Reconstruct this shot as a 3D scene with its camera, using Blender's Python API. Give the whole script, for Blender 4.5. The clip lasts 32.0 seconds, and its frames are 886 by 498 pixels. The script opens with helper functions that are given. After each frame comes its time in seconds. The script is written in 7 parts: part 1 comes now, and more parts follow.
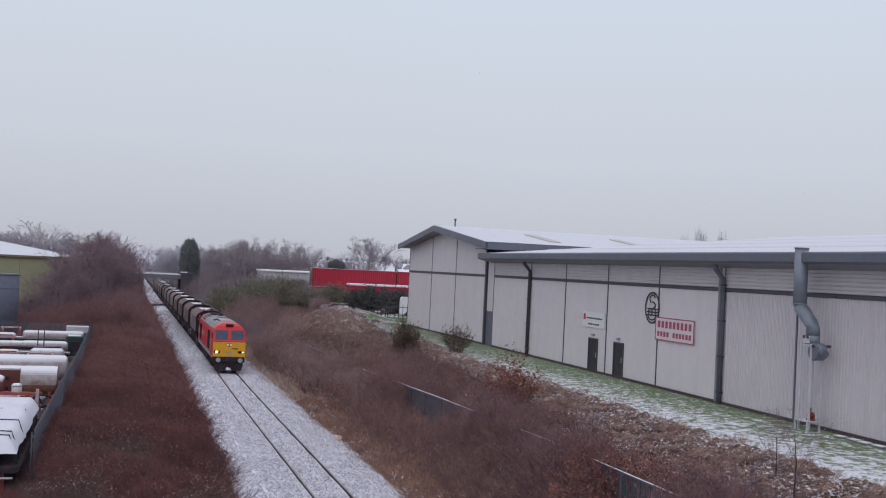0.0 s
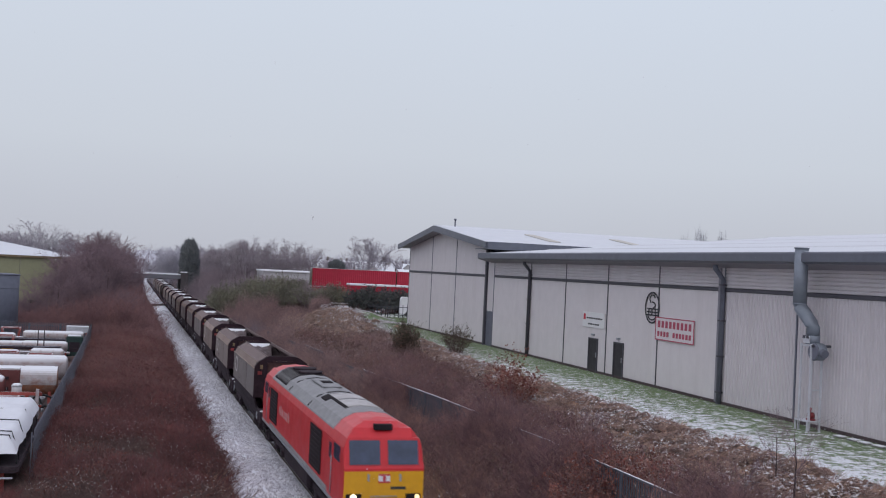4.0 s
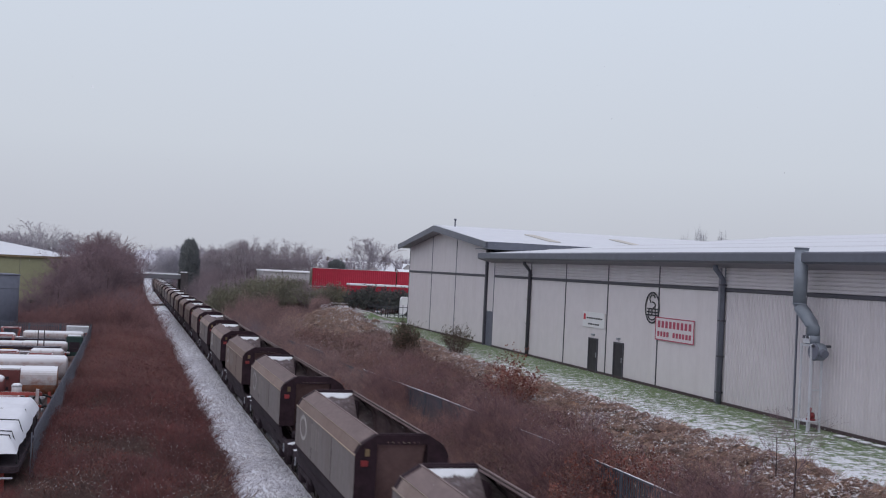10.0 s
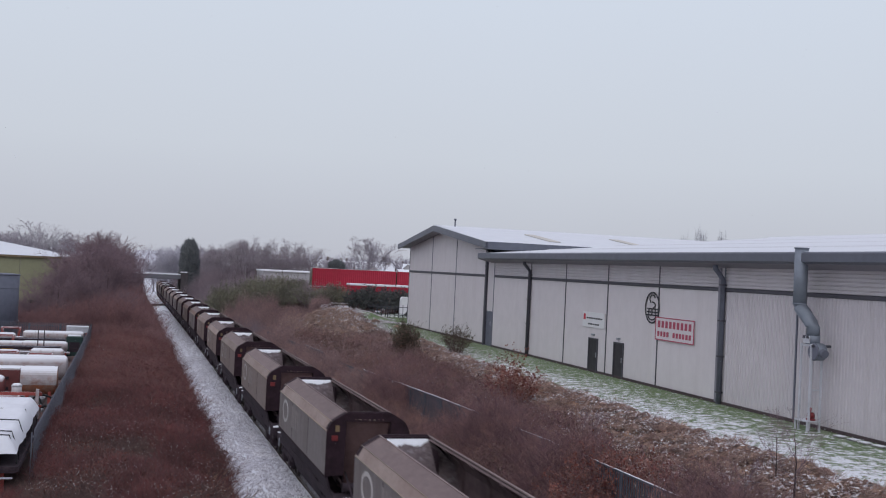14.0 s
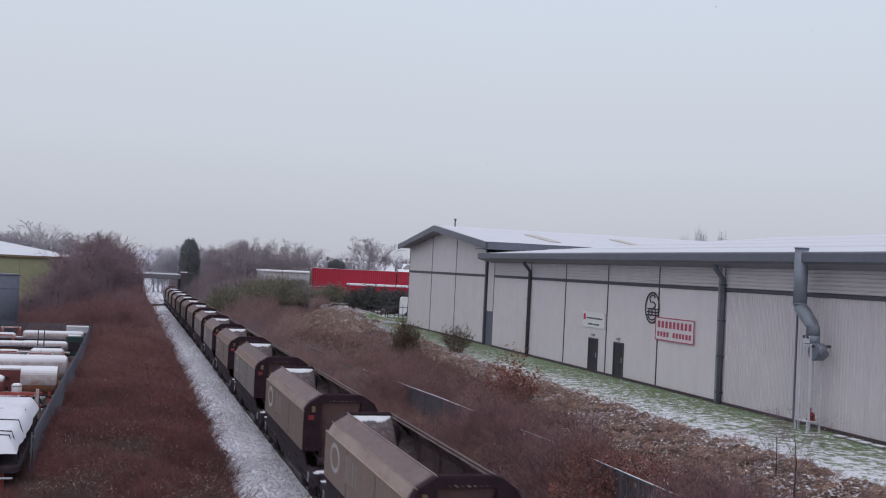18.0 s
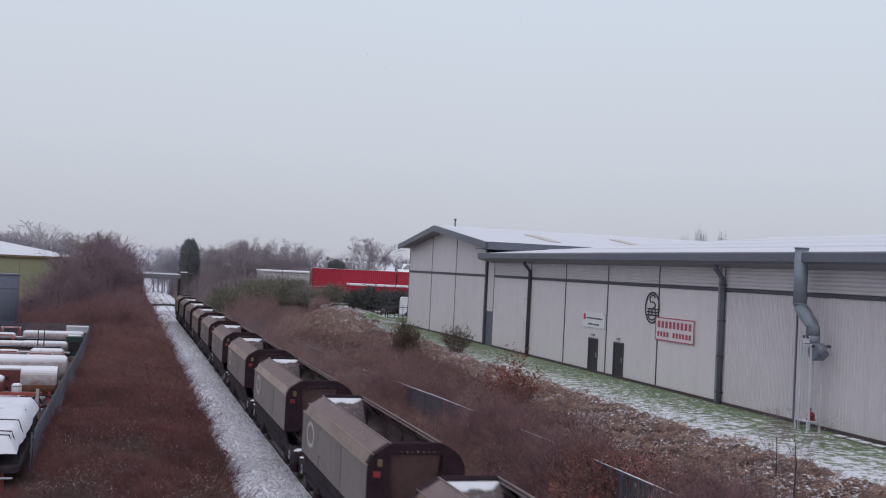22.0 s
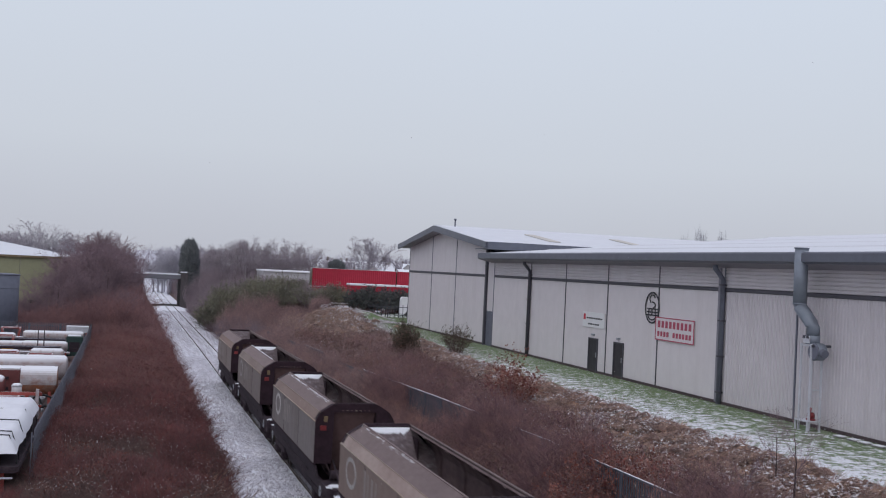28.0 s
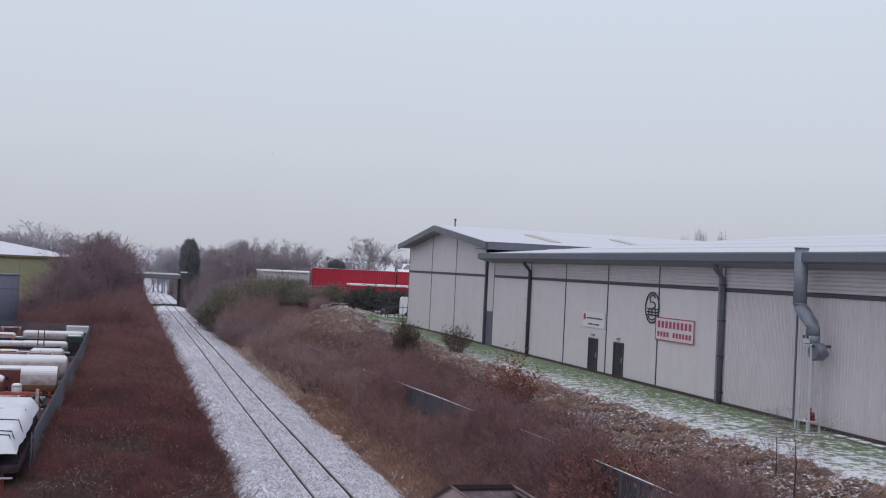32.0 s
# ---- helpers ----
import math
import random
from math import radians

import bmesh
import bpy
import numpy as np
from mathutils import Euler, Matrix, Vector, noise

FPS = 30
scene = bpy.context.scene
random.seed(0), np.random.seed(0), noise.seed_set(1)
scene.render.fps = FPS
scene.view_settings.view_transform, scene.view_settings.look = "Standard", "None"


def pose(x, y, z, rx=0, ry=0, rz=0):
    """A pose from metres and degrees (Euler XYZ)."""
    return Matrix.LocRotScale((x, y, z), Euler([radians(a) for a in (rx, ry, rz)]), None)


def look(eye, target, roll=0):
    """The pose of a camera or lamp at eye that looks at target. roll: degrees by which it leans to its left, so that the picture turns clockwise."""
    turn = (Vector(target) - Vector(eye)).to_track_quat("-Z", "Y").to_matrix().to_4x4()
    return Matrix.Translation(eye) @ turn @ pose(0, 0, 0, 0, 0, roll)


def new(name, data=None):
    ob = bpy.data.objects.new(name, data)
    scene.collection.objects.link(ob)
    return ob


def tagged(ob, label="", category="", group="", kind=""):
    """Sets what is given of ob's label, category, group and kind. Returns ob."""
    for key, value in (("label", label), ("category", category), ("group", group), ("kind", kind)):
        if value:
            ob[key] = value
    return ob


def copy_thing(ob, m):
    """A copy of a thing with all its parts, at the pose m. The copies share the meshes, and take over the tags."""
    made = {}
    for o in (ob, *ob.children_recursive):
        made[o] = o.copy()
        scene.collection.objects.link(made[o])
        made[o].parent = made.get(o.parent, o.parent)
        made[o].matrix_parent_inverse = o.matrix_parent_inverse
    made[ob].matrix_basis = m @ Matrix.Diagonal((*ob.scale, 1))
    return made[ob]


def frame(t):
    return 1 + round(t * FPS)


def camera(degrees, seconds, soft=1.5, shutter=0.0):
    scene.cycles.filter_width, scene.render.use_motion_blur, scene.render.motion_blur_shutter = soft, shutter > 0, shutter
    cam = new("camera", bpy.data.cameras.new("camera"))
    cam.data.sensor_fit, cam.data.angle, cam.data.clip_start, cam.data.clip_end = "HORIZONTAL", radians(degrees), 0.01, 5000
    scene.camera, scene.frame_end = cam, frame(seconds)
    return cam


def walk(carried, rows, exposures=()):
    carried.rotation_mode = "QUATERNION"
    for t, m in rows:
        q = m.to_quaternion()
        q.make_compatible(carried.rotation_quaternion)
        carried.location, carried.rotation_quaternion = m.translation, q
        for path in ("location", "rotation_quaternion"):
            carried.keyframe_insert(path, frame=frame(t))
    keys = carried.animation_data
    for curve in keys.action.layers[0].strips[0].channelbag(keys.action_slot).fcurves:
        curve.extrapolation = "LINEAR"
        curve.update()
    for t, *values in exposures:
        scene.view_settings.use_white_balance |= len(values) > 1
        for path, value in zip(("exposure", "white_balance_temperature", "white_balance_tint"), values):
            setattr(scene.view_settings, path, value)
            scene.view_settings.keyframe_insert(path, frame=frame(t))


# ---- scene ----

# ---------------------------------------------------------------- camera
cam = camera(44.9, 32.0, soft=1.1, shutter=0.5)
EYE = Vector((0.0, 0.0, 9.0))
YAW, TILT, LEAN = radians(16.6), radians(1.096), 2.74
AIM = EYE + Vector((math.sin(YAW) * math.cos(TILT), math.cos(YAW) * math.cos(TILT), math.sin(TILT))) * 100
walk(cam, [(0.0, look(EYE, AIM, LEAN)), (32.0, look(EYE, AIM, LEAN))])

# ---------------------------------------------------------------- light
world = bpy.data.worlds.new("overcast")
scene.world = world
world.use_nodes = True
wn, wl = world.node_tree.nodes, world.node_tree.links
wn.clear()
w_out = wn.new("ShaderNodeOutputWorld")
w_bg = wn.new("ShaderNodeBackground")
w_sky = wn.new("ShaderNodeTexSky")
w_sky.sky_type = "NISHITA"
w_sky.sun_disc = False
w_sky.sun_elevation = radians(22)
w_sky.sun_rotation = radians(200)
w_sky.air_density, w_sky.dust_density, w_sky.ozone_density = 1.0, 6.0, 1.0
w_hsv = wn.new("ShaderNodeHueSaturation")
w_hsv.inputs["Saturation"].default_value = 0.25
w_hsv.inputs["Value"].default_value = 0.06
# an even cloud layer hides most of the clear sky's gradient
w_geo = wn.new("ShaderNodeTexCoord")
w_sep = wn.new("ShaderNodeSeparateXYZ")
w_ramp = wn.new("ShaderNodeValToRGB")
w_ramp.color_ramp.elements[0].position, w_ramp.color_ramp.elements[0].color = 0.0, (0.515, 0.533, 0.605, 1)
w_ramp.color_ramp.elements[1].position, w_ramp.color_ramp.elements[1].color = 0.26, (0.638, 0.704, 0.812, 1)
w_ramp.color_ramp.elements.new(0.10).color = (0.600, 0.644, 0.722, 1)
w_ramp.color_ramp.elements.new(0.62).color = (0.692, 0.702, 0.848, 1)
w_noise = wn.new("ShaderNodeTexNoise")
w_noise.inputs["Scale"].default_value = 2.2
w_noise.inputs["Detail"].default_value = 4
w_mul = wn.new("ShaderNodeMath")
w_mul.operation = "MULTIPLY_ADD"
w_mul.inputs[1].default_value = 0.05
w_mul.inputs[2].default_value = -0.025
w_add = wn.new("ShaderNodeMath")
w_mix = wn.new("ShaderNodeMixRGB")
w_mix.inputs["Fac"].default_value = 0.93
wl.new(w_geo.outputs["Generated"], w_sep.inputs[0])
wl.new(w_geo.outputs["Generated"], w_noise.inputs["Vector"])
wl.new(w_noise.outputs["Fac"], w_mul.inputs[0])
wl.new(w_sep.outputs["Z"], w_add.inputs[0])
wl.new(w_mul.outputs[0], w_add.inputs[1])
wl.new(w_add.outputs[0], w_ramp.inputs["Fac"])
wl.new(w_sky.outputs[0], w_hsv.inputs["Color"])
wl.new(w_hsv.outputs[0], w_mix.inputs[1])
wl.new(w_ramp.outputs[0], w_mix.inputs[2])
wl.new(w_mix.outputs[0], w_bg.inputs["Color"])
w_bg.inputs["Strength"].default_value = 1.0
wl.new(w_bg.outputs[0], w_out.inputs[0])

sun_data = bpy.data.lights.new("sun", "SUN")
sun_data.energy, sun_data.angle, sun_data.color = 0.5, radians(40), (1.0, 0.97, 0.94)
sun = new("sun", sun_data)
sun.matrix_world = look((0, 0, 60), (25, 45, 0))
scene.view_settings.exposure = 0.05

# ---------------------------------------------------------------- materials
def nodes_of(name):
    m = bpy.data.materials.new(name)
    m.use_nodes = True
    n, l = m.node_tree.nodes, m.node_tree.links
    return m, n, l, n["Principled BSDF"]


def noise_node(n, l, scale, detail=4.0, rough=0.6, stretch=None):
    tc = n.new("ShaderNodeTexCoord")
    t = n.new("ShaderNodeTexNoise")
    t.inputs["Scale"].default_value, t.inputs["Detail"].default_value, t.inputs["Roughness"].default_value = scale, detail, rough
    if stretch:
        mp = n.new("ShaderNodeMapping")
        mp.inputs["Scale"].default_value = stretch
        l.new(tc.outputs["Object"], mp.inputs["Vector"])
        l.new(mp.outputs[0], t.inputs["Vector"])
    else:
        l.new(tc.outputs["Object"], t.inputs["Vector"])
    return t.outputs["Fac"]


def ramp(n, l, fac, stops):
    r = n.new("ShaderNodeValToRGB")
    e = r.color_ramp.elements
    while len(e) < len(stops):
        e.new(0.5)
    for k, (p, c) in zip(e, stops):
        k.position, k.color = p, (*c, 1) if len(c) == 3 else c
    l.new(fac, r.inputs["Fac"])
    return r.outputs["Color"]


def blend(n, l, fac, a, b, kind="MIX"):
    m = n.new("ShaderNodeMixRGB")
    m.blend_type = kind
    for s, v in (("Fac", fac), ("Color1", a), ("Color2", b)):
        if hasattr(v, "links") or hasattr(v, "is_linked"):
            l.new(v, m.inputs[s])
        elif s == "Fac":
            m.inputs[s].default_value = v
        else:
            m.inputs[s].default_value = (*v, 1)
    return m.outputs["Color"]


def scaled(c, k):
    return tuple(min(1.0, v * k) for v in c)


def bump(n, l, bsdf, fac, strength, distance):
    b = n.new("ShaderNodeBump")
    b.inputs["Strength"].default_value, b.inputs["Distance"].default_value = strength, distance
    l.new(fac, b.inputs["Height"])
    l.new(b.outputs[0], bsdf.inputs["Normal"])


SNOW = (0.80, 0.82, 0.86)


def surface(name, base, rough=0.6, metal=0.0, var=0.25, fine=14.0, broad=0.6, relief=0.0, stain=None, stain_at=(0.55, 0.75), streak=None,
            snow=0.0, snow_scale=1.5, vary=0.0, island=0.0, gloss=0.4, other=None):
    """A painted, stony or earthy surface: grain and broad patches, stains of another colour, and snow lying on what faces up."""
    m, n, l, b = nodes_of(name)
    col = ramp(n, l, noise_node(n, l, fine, 5, 0.65), [(0.25, scaled(base, 1 - var)), (0.75, scaled(base, 1 + var))])
    wide = ramp(n, l, noise_node(n, l, broad, 3), [(0.3, (1 - var * 0.7,) * 3), (0.7, (1.0, 1.0, 1.0))])
    col = blend(n, l, 1.0, col, wide, "MULTIPLY")
    if stain:
        mask = ramp(n, l, noise_node(n, l, broad * 2.3, 6, 0.7, streak), [(stain_at[0], (0, 0, 0)), (stain_at[1], (1, 1, 1))])
        col = blend(n, l, mask, col, stain)
    if other:
        # some pieces lean towards another colour
        oi = n.new("ShaderNodeObjectInfo")
        share = n.new("ShaderNodeMath")
        share.operation = "FRACT"
        times = n.new("ShaderNodeMath")
        times.operation = "MULTIPLY"
        times.inputs[1].default_value = 7.31
        l.new(oi.outputs["Random"], times.inputs[0])
        l.new(times.outputs[0], share.inputs[0])
        toward = blend(n, l, 1.0, ramp(n, l, noise_node(n, l, fine, 5, 0.65), [(0.25, scaled(other, 1 - var)), (0.75, scaled(other, 1 + var))]), wide, "MULTIPLY")
        col = blend(n, l, ramp(n, l, share.outputs[0], [(0.35, (0, 0, 0)), (0.9, (0.85, 0.85, 0.85))]), col, toward)
    if vary:
        oi = n.new("ShaderNodeObjectInfo")
        col = blend(n, l, 1.0, col, ramp(n, l, oi.outputs["Random"], [(0.0, (1 - vary,) * 3), (1.0, (1.0, 1.0, 1.0))]), "MULTIPLY")
    if island:
        ge = n.new("ShaderNodeNewGeometry")
        col = blend(n, l, 1.0, col, ramp(n, l, ge.outputs["Random Per Island"], [(0.0, (1 - island,) * 3), (1.0, (1 + island * 0.3,) * 3)]), "MULTIPLY")
    if snow:
        ge = n.new("ShaderNodeNewGeometry")
        sp = n.new("ShaderNodeSeparateXYZ")
        l.new(ge.outputs["Normal"], sp.inputs[0])
        up = ramp(n, l, sp.outputs["Z"], [(0.45, (0, 0, 0)), (0.85, (1, 1, 1))])
        patch = ramp(n, l, noise_node(n, l, snow_scale, 5, 0.7), [(max(0.0, 0.62 - snow * 0.5), (0, 0, 0)), (max(0.05, 0.78 - snow * 0.5), (1, 1, 1))])
        col = blend(n, l, blend(n, l, 1.0, up, patch, "MULTIPLY"), col, SNOW)
    l.new(col, b.inputs["Base Color"])
    rr = n.new("ShaderNodeMapRange")
    rr.inputs["To Min"].default_value, rr.inputs["To Max"].default_value = max(0.0, rough - 0.12), min(1.0, rough + 0.12)
    l.new(noise_node(n, l, fine * 0.6, 3), rr.inputs["Value"])
    l.new(rr.outputs[0], b.inputs["Roughness"])
    b.inputs["Metallic"].default_value = metal
    b.inputs["Specular IOR Level"].default_value = gloss
    if relief:
        bump(n, l, b, noise_node(n, l, fine * 1.5, 6, 0.7), 0.6, relief)
    return m


def twig_surface(name, tones, rough=0.85, patch=1.0, blotch=None, scale=0.45):
    """Thin dead stems or leaves: each one takes a tone of its own."""
    m, n, l, b = nodes_of(name)
    ge = n.new("ShaderNodeNewGeometry")
    k = len(tones)
    col = ramp(n, l, ge.outputs["Random Per Island"], [((i + 0.5) / k, c) for i, c in enumerate(tones)])
    wide = ramp(n, l, noise_node(n, l, scale, 5, 0.75), blotch or [(0.28, (1 - 0.50 * patch, 1 - 0.54 * patch, 1 - 0.48 * patch)), (0.5, (1 - 0.05 * patch, 1 - 0.10 * patch, 1 - 0.08 * patch)), (0.72, (1 + 0.45 * patch, 1 + 0.36 * patch, 1 + 0.22 * patch))])
    l.new(blend(n, l, 1.0, col, wide, "MULTIPLY"), b.inputs["Base Color"])
    b.inputs["Roughness"].default_value = rough
    b.inputs["Specular IOR Level"].default_value = 0.2
    return m


def snow_over(name, under, cover, scale, fine, relief=0.01, tint=SNOW, along=None, drift=None, edge=0.05):
    """Ground with a thin fall of snow on it; cover: the share that the snow hides."""
    m, n, l, b = nodes_of(name)
    base = ramp(n, l, noise_node(n, l, fine, 6, 0.7), [(0.2, scaled(under, 0.45)), (0.5, under), (0.8, scaled(under, 1.7))])
    f1 = noise_node(n, l, fine * 0.7, 6, 0.75)
    f2 = noise_node(n, l, scale, 4, 0.6, along)
    s = n.new("ShaderNodeMath")
    s.operation = "MULTIPLY_ADD"
    s.inputs[1].default_value = 0.55
    l.new(f2, s.inputs[0])
    hf = n.new("ShaderNodeMath")
    hf.operation = "MULTIPLY"
    hf.inputs[1].default_value = 0.45
    l.new(f1, hf.inputs[0])
    l.new(hf.outputs[0], s.inputs[2])
    e = 0.5 + (0.5 - cover) * 0.36
    out = s.outputs[0]
    if drift:
        # the snow lies thicker one way than the other
        tc = n.new("ShaderNodeTexCoord")
        dt = n.new("ShaderNodeVectorMath")
        dt.operation = "DOT_PRODUCT"
        dt.inputs[1].default_value = drift[:3]
        l.new(tc.outputs["Object"], dt.inputs[0])
        ad = n.new("ShaderNodeMath")
        ad.inputs[1].default_value = drift[3]
        l.new(dt.outputs["Value"], ad.inputs[0])
        a2 = n.new("ShaderNodeMath")
        l.new(ad.outputs[0], a2.inputs[0])
        l.new(out, a2.inputs[1])
        out = a2.outputs[0]
    mask = ramp(n, l, out, [(e - edge, (0, 0, 0)), (e + edge * 1.2, (1, 1, 1))])
    l.new(blend(n, l, mask, base, tint), b.inputs["Base Color"])
    b.inputs["Roughness"].default_value = 0.85
    bump(n, l, b, f1, 0.8, relief)
    return m


def glow(name, color, strength):
    m, n, l, b = nodes_of(name)
    b.inputs["Base Color"].default_value = (*color, 1)
    b.inputs["Emission Color"].default_value = (*color, 1)
    b.inputs["Emission Strength"].default_value = strength
    return m


def glassy(name, tint, rough=0.08):
    m, n, l, b = nodes_of(name)
    col = ramp(n, l, noise_node(n, l, 3.0, 3), [(0.3, scaled(tint, 0.8)), (0.7, scaled(tint, 1.2))])
    l.new(col, b.inputs["Base Color"])
    b.inputs["Roughness"].default_value = rough
    b.inputs["Specular IOR Level"].default_value = 0.7
    return m


M = {}
BLOTCH = [(0.30, (0.46, 0.44, 0.46)), (0.44, (0.80, 0.77, 0.78)), (0.55, (1.08, 1.02, 0.98)), (0.70, (1.70, 1.50, 1.18))]
M["earth"] = snow_over("dead_grass_earth", (0.120, 0.078, 0.070), 0.08, 0.35, 5.0, 0.05)
# far snowy fields, both tones drawn together by haze put into the colour
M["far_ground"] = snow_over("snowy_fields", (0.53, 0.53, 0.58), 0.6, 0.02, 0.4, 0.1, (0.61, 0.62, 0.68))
M["ballast"] = snow_over("snowy_ballast", (0.36, 0.36, 0.40), 0.80, 2.2, 26.0, 0.04, (0.82, 0.845, 0.905))
M["ballast_bare"] = snow_over("bare_ballast", (0.055, 0.05, 0.05), 0.05, 0.8, 9.0, 0.03)
M["stones"] = twig_surface("snowy_stones", [(0.22, 0.215, 0.245), (0.40, 0.40, 0.445), (0.66, 0.675, 0.73), (0.78, 0.80, 0.86), (0.82, 0.84, 0.89), (0.30, 0.295, 0.335), (0.80, 0.82, 0.88), (0.50, 0.505, 0.55)], patch=0.45, scale=1.1)
M["grass"] = snow_over("snowy_lawn", (0.140, 0.198, 0.092), 0.42, 2.6, 5.0, 0.03, SNOW, drift=(-0.022, -0.0011, 0.0, 0.600), edge=0.035)
M["blade"] = twig_surface("grass_blades", [(0.085, 0.152, 0.050), (0.135, 0.225, 0.078), (0.185, 0.265, 0.115), (0.28, 0.32, 0.19)], patch=0.7)
M["snow"] = surface("snow", SNOW, 0.8, var=0.05, fine=6, relief=0.01)
M["rail_side"] = surface("rusty_rail", (0.060, 0.042, 0.035), 0.7, 0.3, var=0.3, fine=20)
M["rail_head"] = surface("worn_rail_head", (0.36, 0.32, 0.32), 0.35, 0.9, var=0.2, fine=12)
M["clad"] = surface("pale_cladding", (0.705, 0.662, 0.680), 0.45, var=0.05, fine=1.2, broad=0.25, stain=(0.62, 0.575, 0.585), streak=(1, 1.6, 0.16), stain_at=(0.5, 0.8), vary=0.05)
M["clad_rib"] = surface("ribbed_cladding", (0.610, 0.572, 0.597), 0.45, var=0.05, fine=1.2, broad=0.3, stain=(0.57, 0.53, 0.54), streak=(1, 1.6, 0.2), stain_at=(0.5, 0.8), vary=0.04)
M["trim"] = surface("slate_grey_trim", (0.140, 0.148, 0.190), 0.45, var=0.15, fine=3, broad=0.4)
M["trim_dark"] = surface("dark_grey_trim", (0.070, 0.068, 0.085), 0.5, var=0.2, fine=4, broad=0.5)
M["fascia"] = surface("grey_fascia", (0.125, 0.135, 0.170), 0.4, var=0.1, fine=2, broad=0.2, stain=(0.085, 0.088, 0.11), streak=(1, 0.5, 0.3))
M["soffit"] = surface("grey_soffit", (0.25, 0.235, 0.275), 0.5, var=0.1, fine=2)
M["plinth"] = surface("dark_brick_plinth", (0.085, 0.062, 0.066), 0.8, var=0.3, fine=9)
M["roof_snow"] = surface("snowy_roof", (0.70, 0.725, 0.765), 0.75, var=0.04, fine=0.8, broad=0.12, stain=(0.62, 0.62, 0.62), stain_at=(0.62, 0.9), streak=(0.2, 3, 1))
M["roof_lap"] = surface("thin_roof_snow", (0.60, 0.615, 0.65), 0.75, var=0.06, fine=2)
M["rooflight"] = surface("dull_rooflight", (0.55, 0.52, 0.47), 0.5, var=0.1, fine=2)
M["duct"] = surface("dull_duct_steel", (0.235, 0.265, 0.315), 0.5, 0.15, var=0.12, fine=3, broad=1.0)
M["galv"] = surface("galvanised_steel", (0.36, 0.38, 0.42), 0.45, 0.4, var=0.18, fine=6, broad=1.0)
M["fence"] = surface("palisade_steel", (0.150, 0.160, 0.200), 0.6, 0.1, var=0.25, fine=5, broad=0.7)
M["fence_dark"] = surface("dark_fence_steel", (0.108, 0.118, 0.148), 0.6, 0.1, var=0.25, fine=5, broad=0.7)
M["door"] = surface("dark_steel_door", (0.030, 0.027, 0.034), 0.5, var=0.2, fine=5)
M["white_paint"] = surface("white_sign_paint", (0.74, 0.74, 0.75), 0.5, var=0.04, fine=3)
M["red_paint"] = surface("red_sign_paint", (0.52, 0.035, 0.06), 0.5, var=0.08, fine=4)
M["black_paint"] = surface("black_sign_paint", (0.035, 0.035, 0.042), 0.5, var=0.1, fine=4)
M["red_box"] = surface("red_sheet", (0.365, 0.016, 0.040), 0.6, var=0.12, fine=2, broad=0.35, stain=(0.30, 0.022, 0.034), streak=(0.6, 0.6, 0.1))
M["khaki"] = surface("khaki_end", (0.22, 0.17, 0.10), 0.6, var=0.2)
M["loco_red"] = surface("loco_red", (0.60, 0.030, 0.040), 0.38, var=0.08, fine=3, broad=0.5, stain=(0.46, 0.06, 0.065), streak=(1, 1, 0.25), stain_at=(0.55, 0.9))
M["loco_letter"] = surface("faded_side_lettering", (0.60, 0.30, 0.30), 0.5, var=0.15, fine=5)
M["loco_yellow"] = surface("loco_yellow", (0.72, 0.36, 0.014), 0.42, var=0.08, fine=4, stain=(0.50, 0.27, 0.03), stain_at=(0.58, 0.9))
M["loco_roof"] = surface("loco_roof_grey", (0.285, 0.285, 0.295), 0.7, var=0.18, fine=3, stain=(0.42, 0.42, 0.44), stain_at=(0.55, 0.85), streak=(1, 0.4, 1))
M["loco_grille"] = surface("dark_grille", (0.022, 0.017, 0.020), 0.85, var=0.3, fine=8, gloss=0.15)
M["under"] = surface("oily_underframe", (0.046, 0.034, 0.043), 0.9, var=0.4, fine=6, stain=(0.080, 0.058, 0.066), gloss=0.18)
M["wheel"] = surface("worn_wheel", (0.06, 0.05, 0.045), 0.5, 0.5, var=0.3)
M["screen"] = glassy("windscreen_glass", (0.035, 0.050, 0.095))
M["lamp_on"] = glow("lit_headlamp", (1.0, 0.82, 0.50), 2.6)
M["lamp_dim"] = glow("dim_headlamp", (1.0, 0.74, 0.38), 1.5)
M["logo_grey_roof"] = surface("snow_dusted_roof_plate", (0.47, 0.45, 0.45), 0.7, var=0.2, fine=4, stain=(0.62, 0.62, 0.64), stain_at=(0.5, 0.75))
M["hop_side"] = surface("dusty_hopper_side", (0.270, 0.242, 0.242), 0.65, var=0.14, fine=5, broad=0.5, stain=(0.176, 0.140, 0.134), streak=(1, 1, 0.25), stain_at=(0.46, 0.80), vary=0.22, gloss=0.25, other=(0.245, 0.178, 0.152))
M["hop_slope"] = surface("dusty_hopper_slope", (0.378, 0.300, 0.272), 0.7, var=0.18, fine=6, broad=0.5, stain=(0.235, 0.165, 0.148), streak=(1, 0.35, 1), stain_at=(0.46, 0.78), vary=0.30, gloss=0.2, other=(0.245, 0.165, 0.140))
M["hop_top"] = surface("dusty_maroon_slope", (0.230, 0.172, 0.168), 0.7, var=0.18, fine=6, broad=0.6, stain=(0.31, 0.245, 0.225), streak=(1, 0.3, 1), stain_at=(0.5, 0.8), vary=0.28, gloss=0.2)
M["hop_edge"] = surface("rubbed_edge", (0.42, 0.34, 0.27), 0.7, var=0.3, fine=7, broad=1.5, vary=0.4)
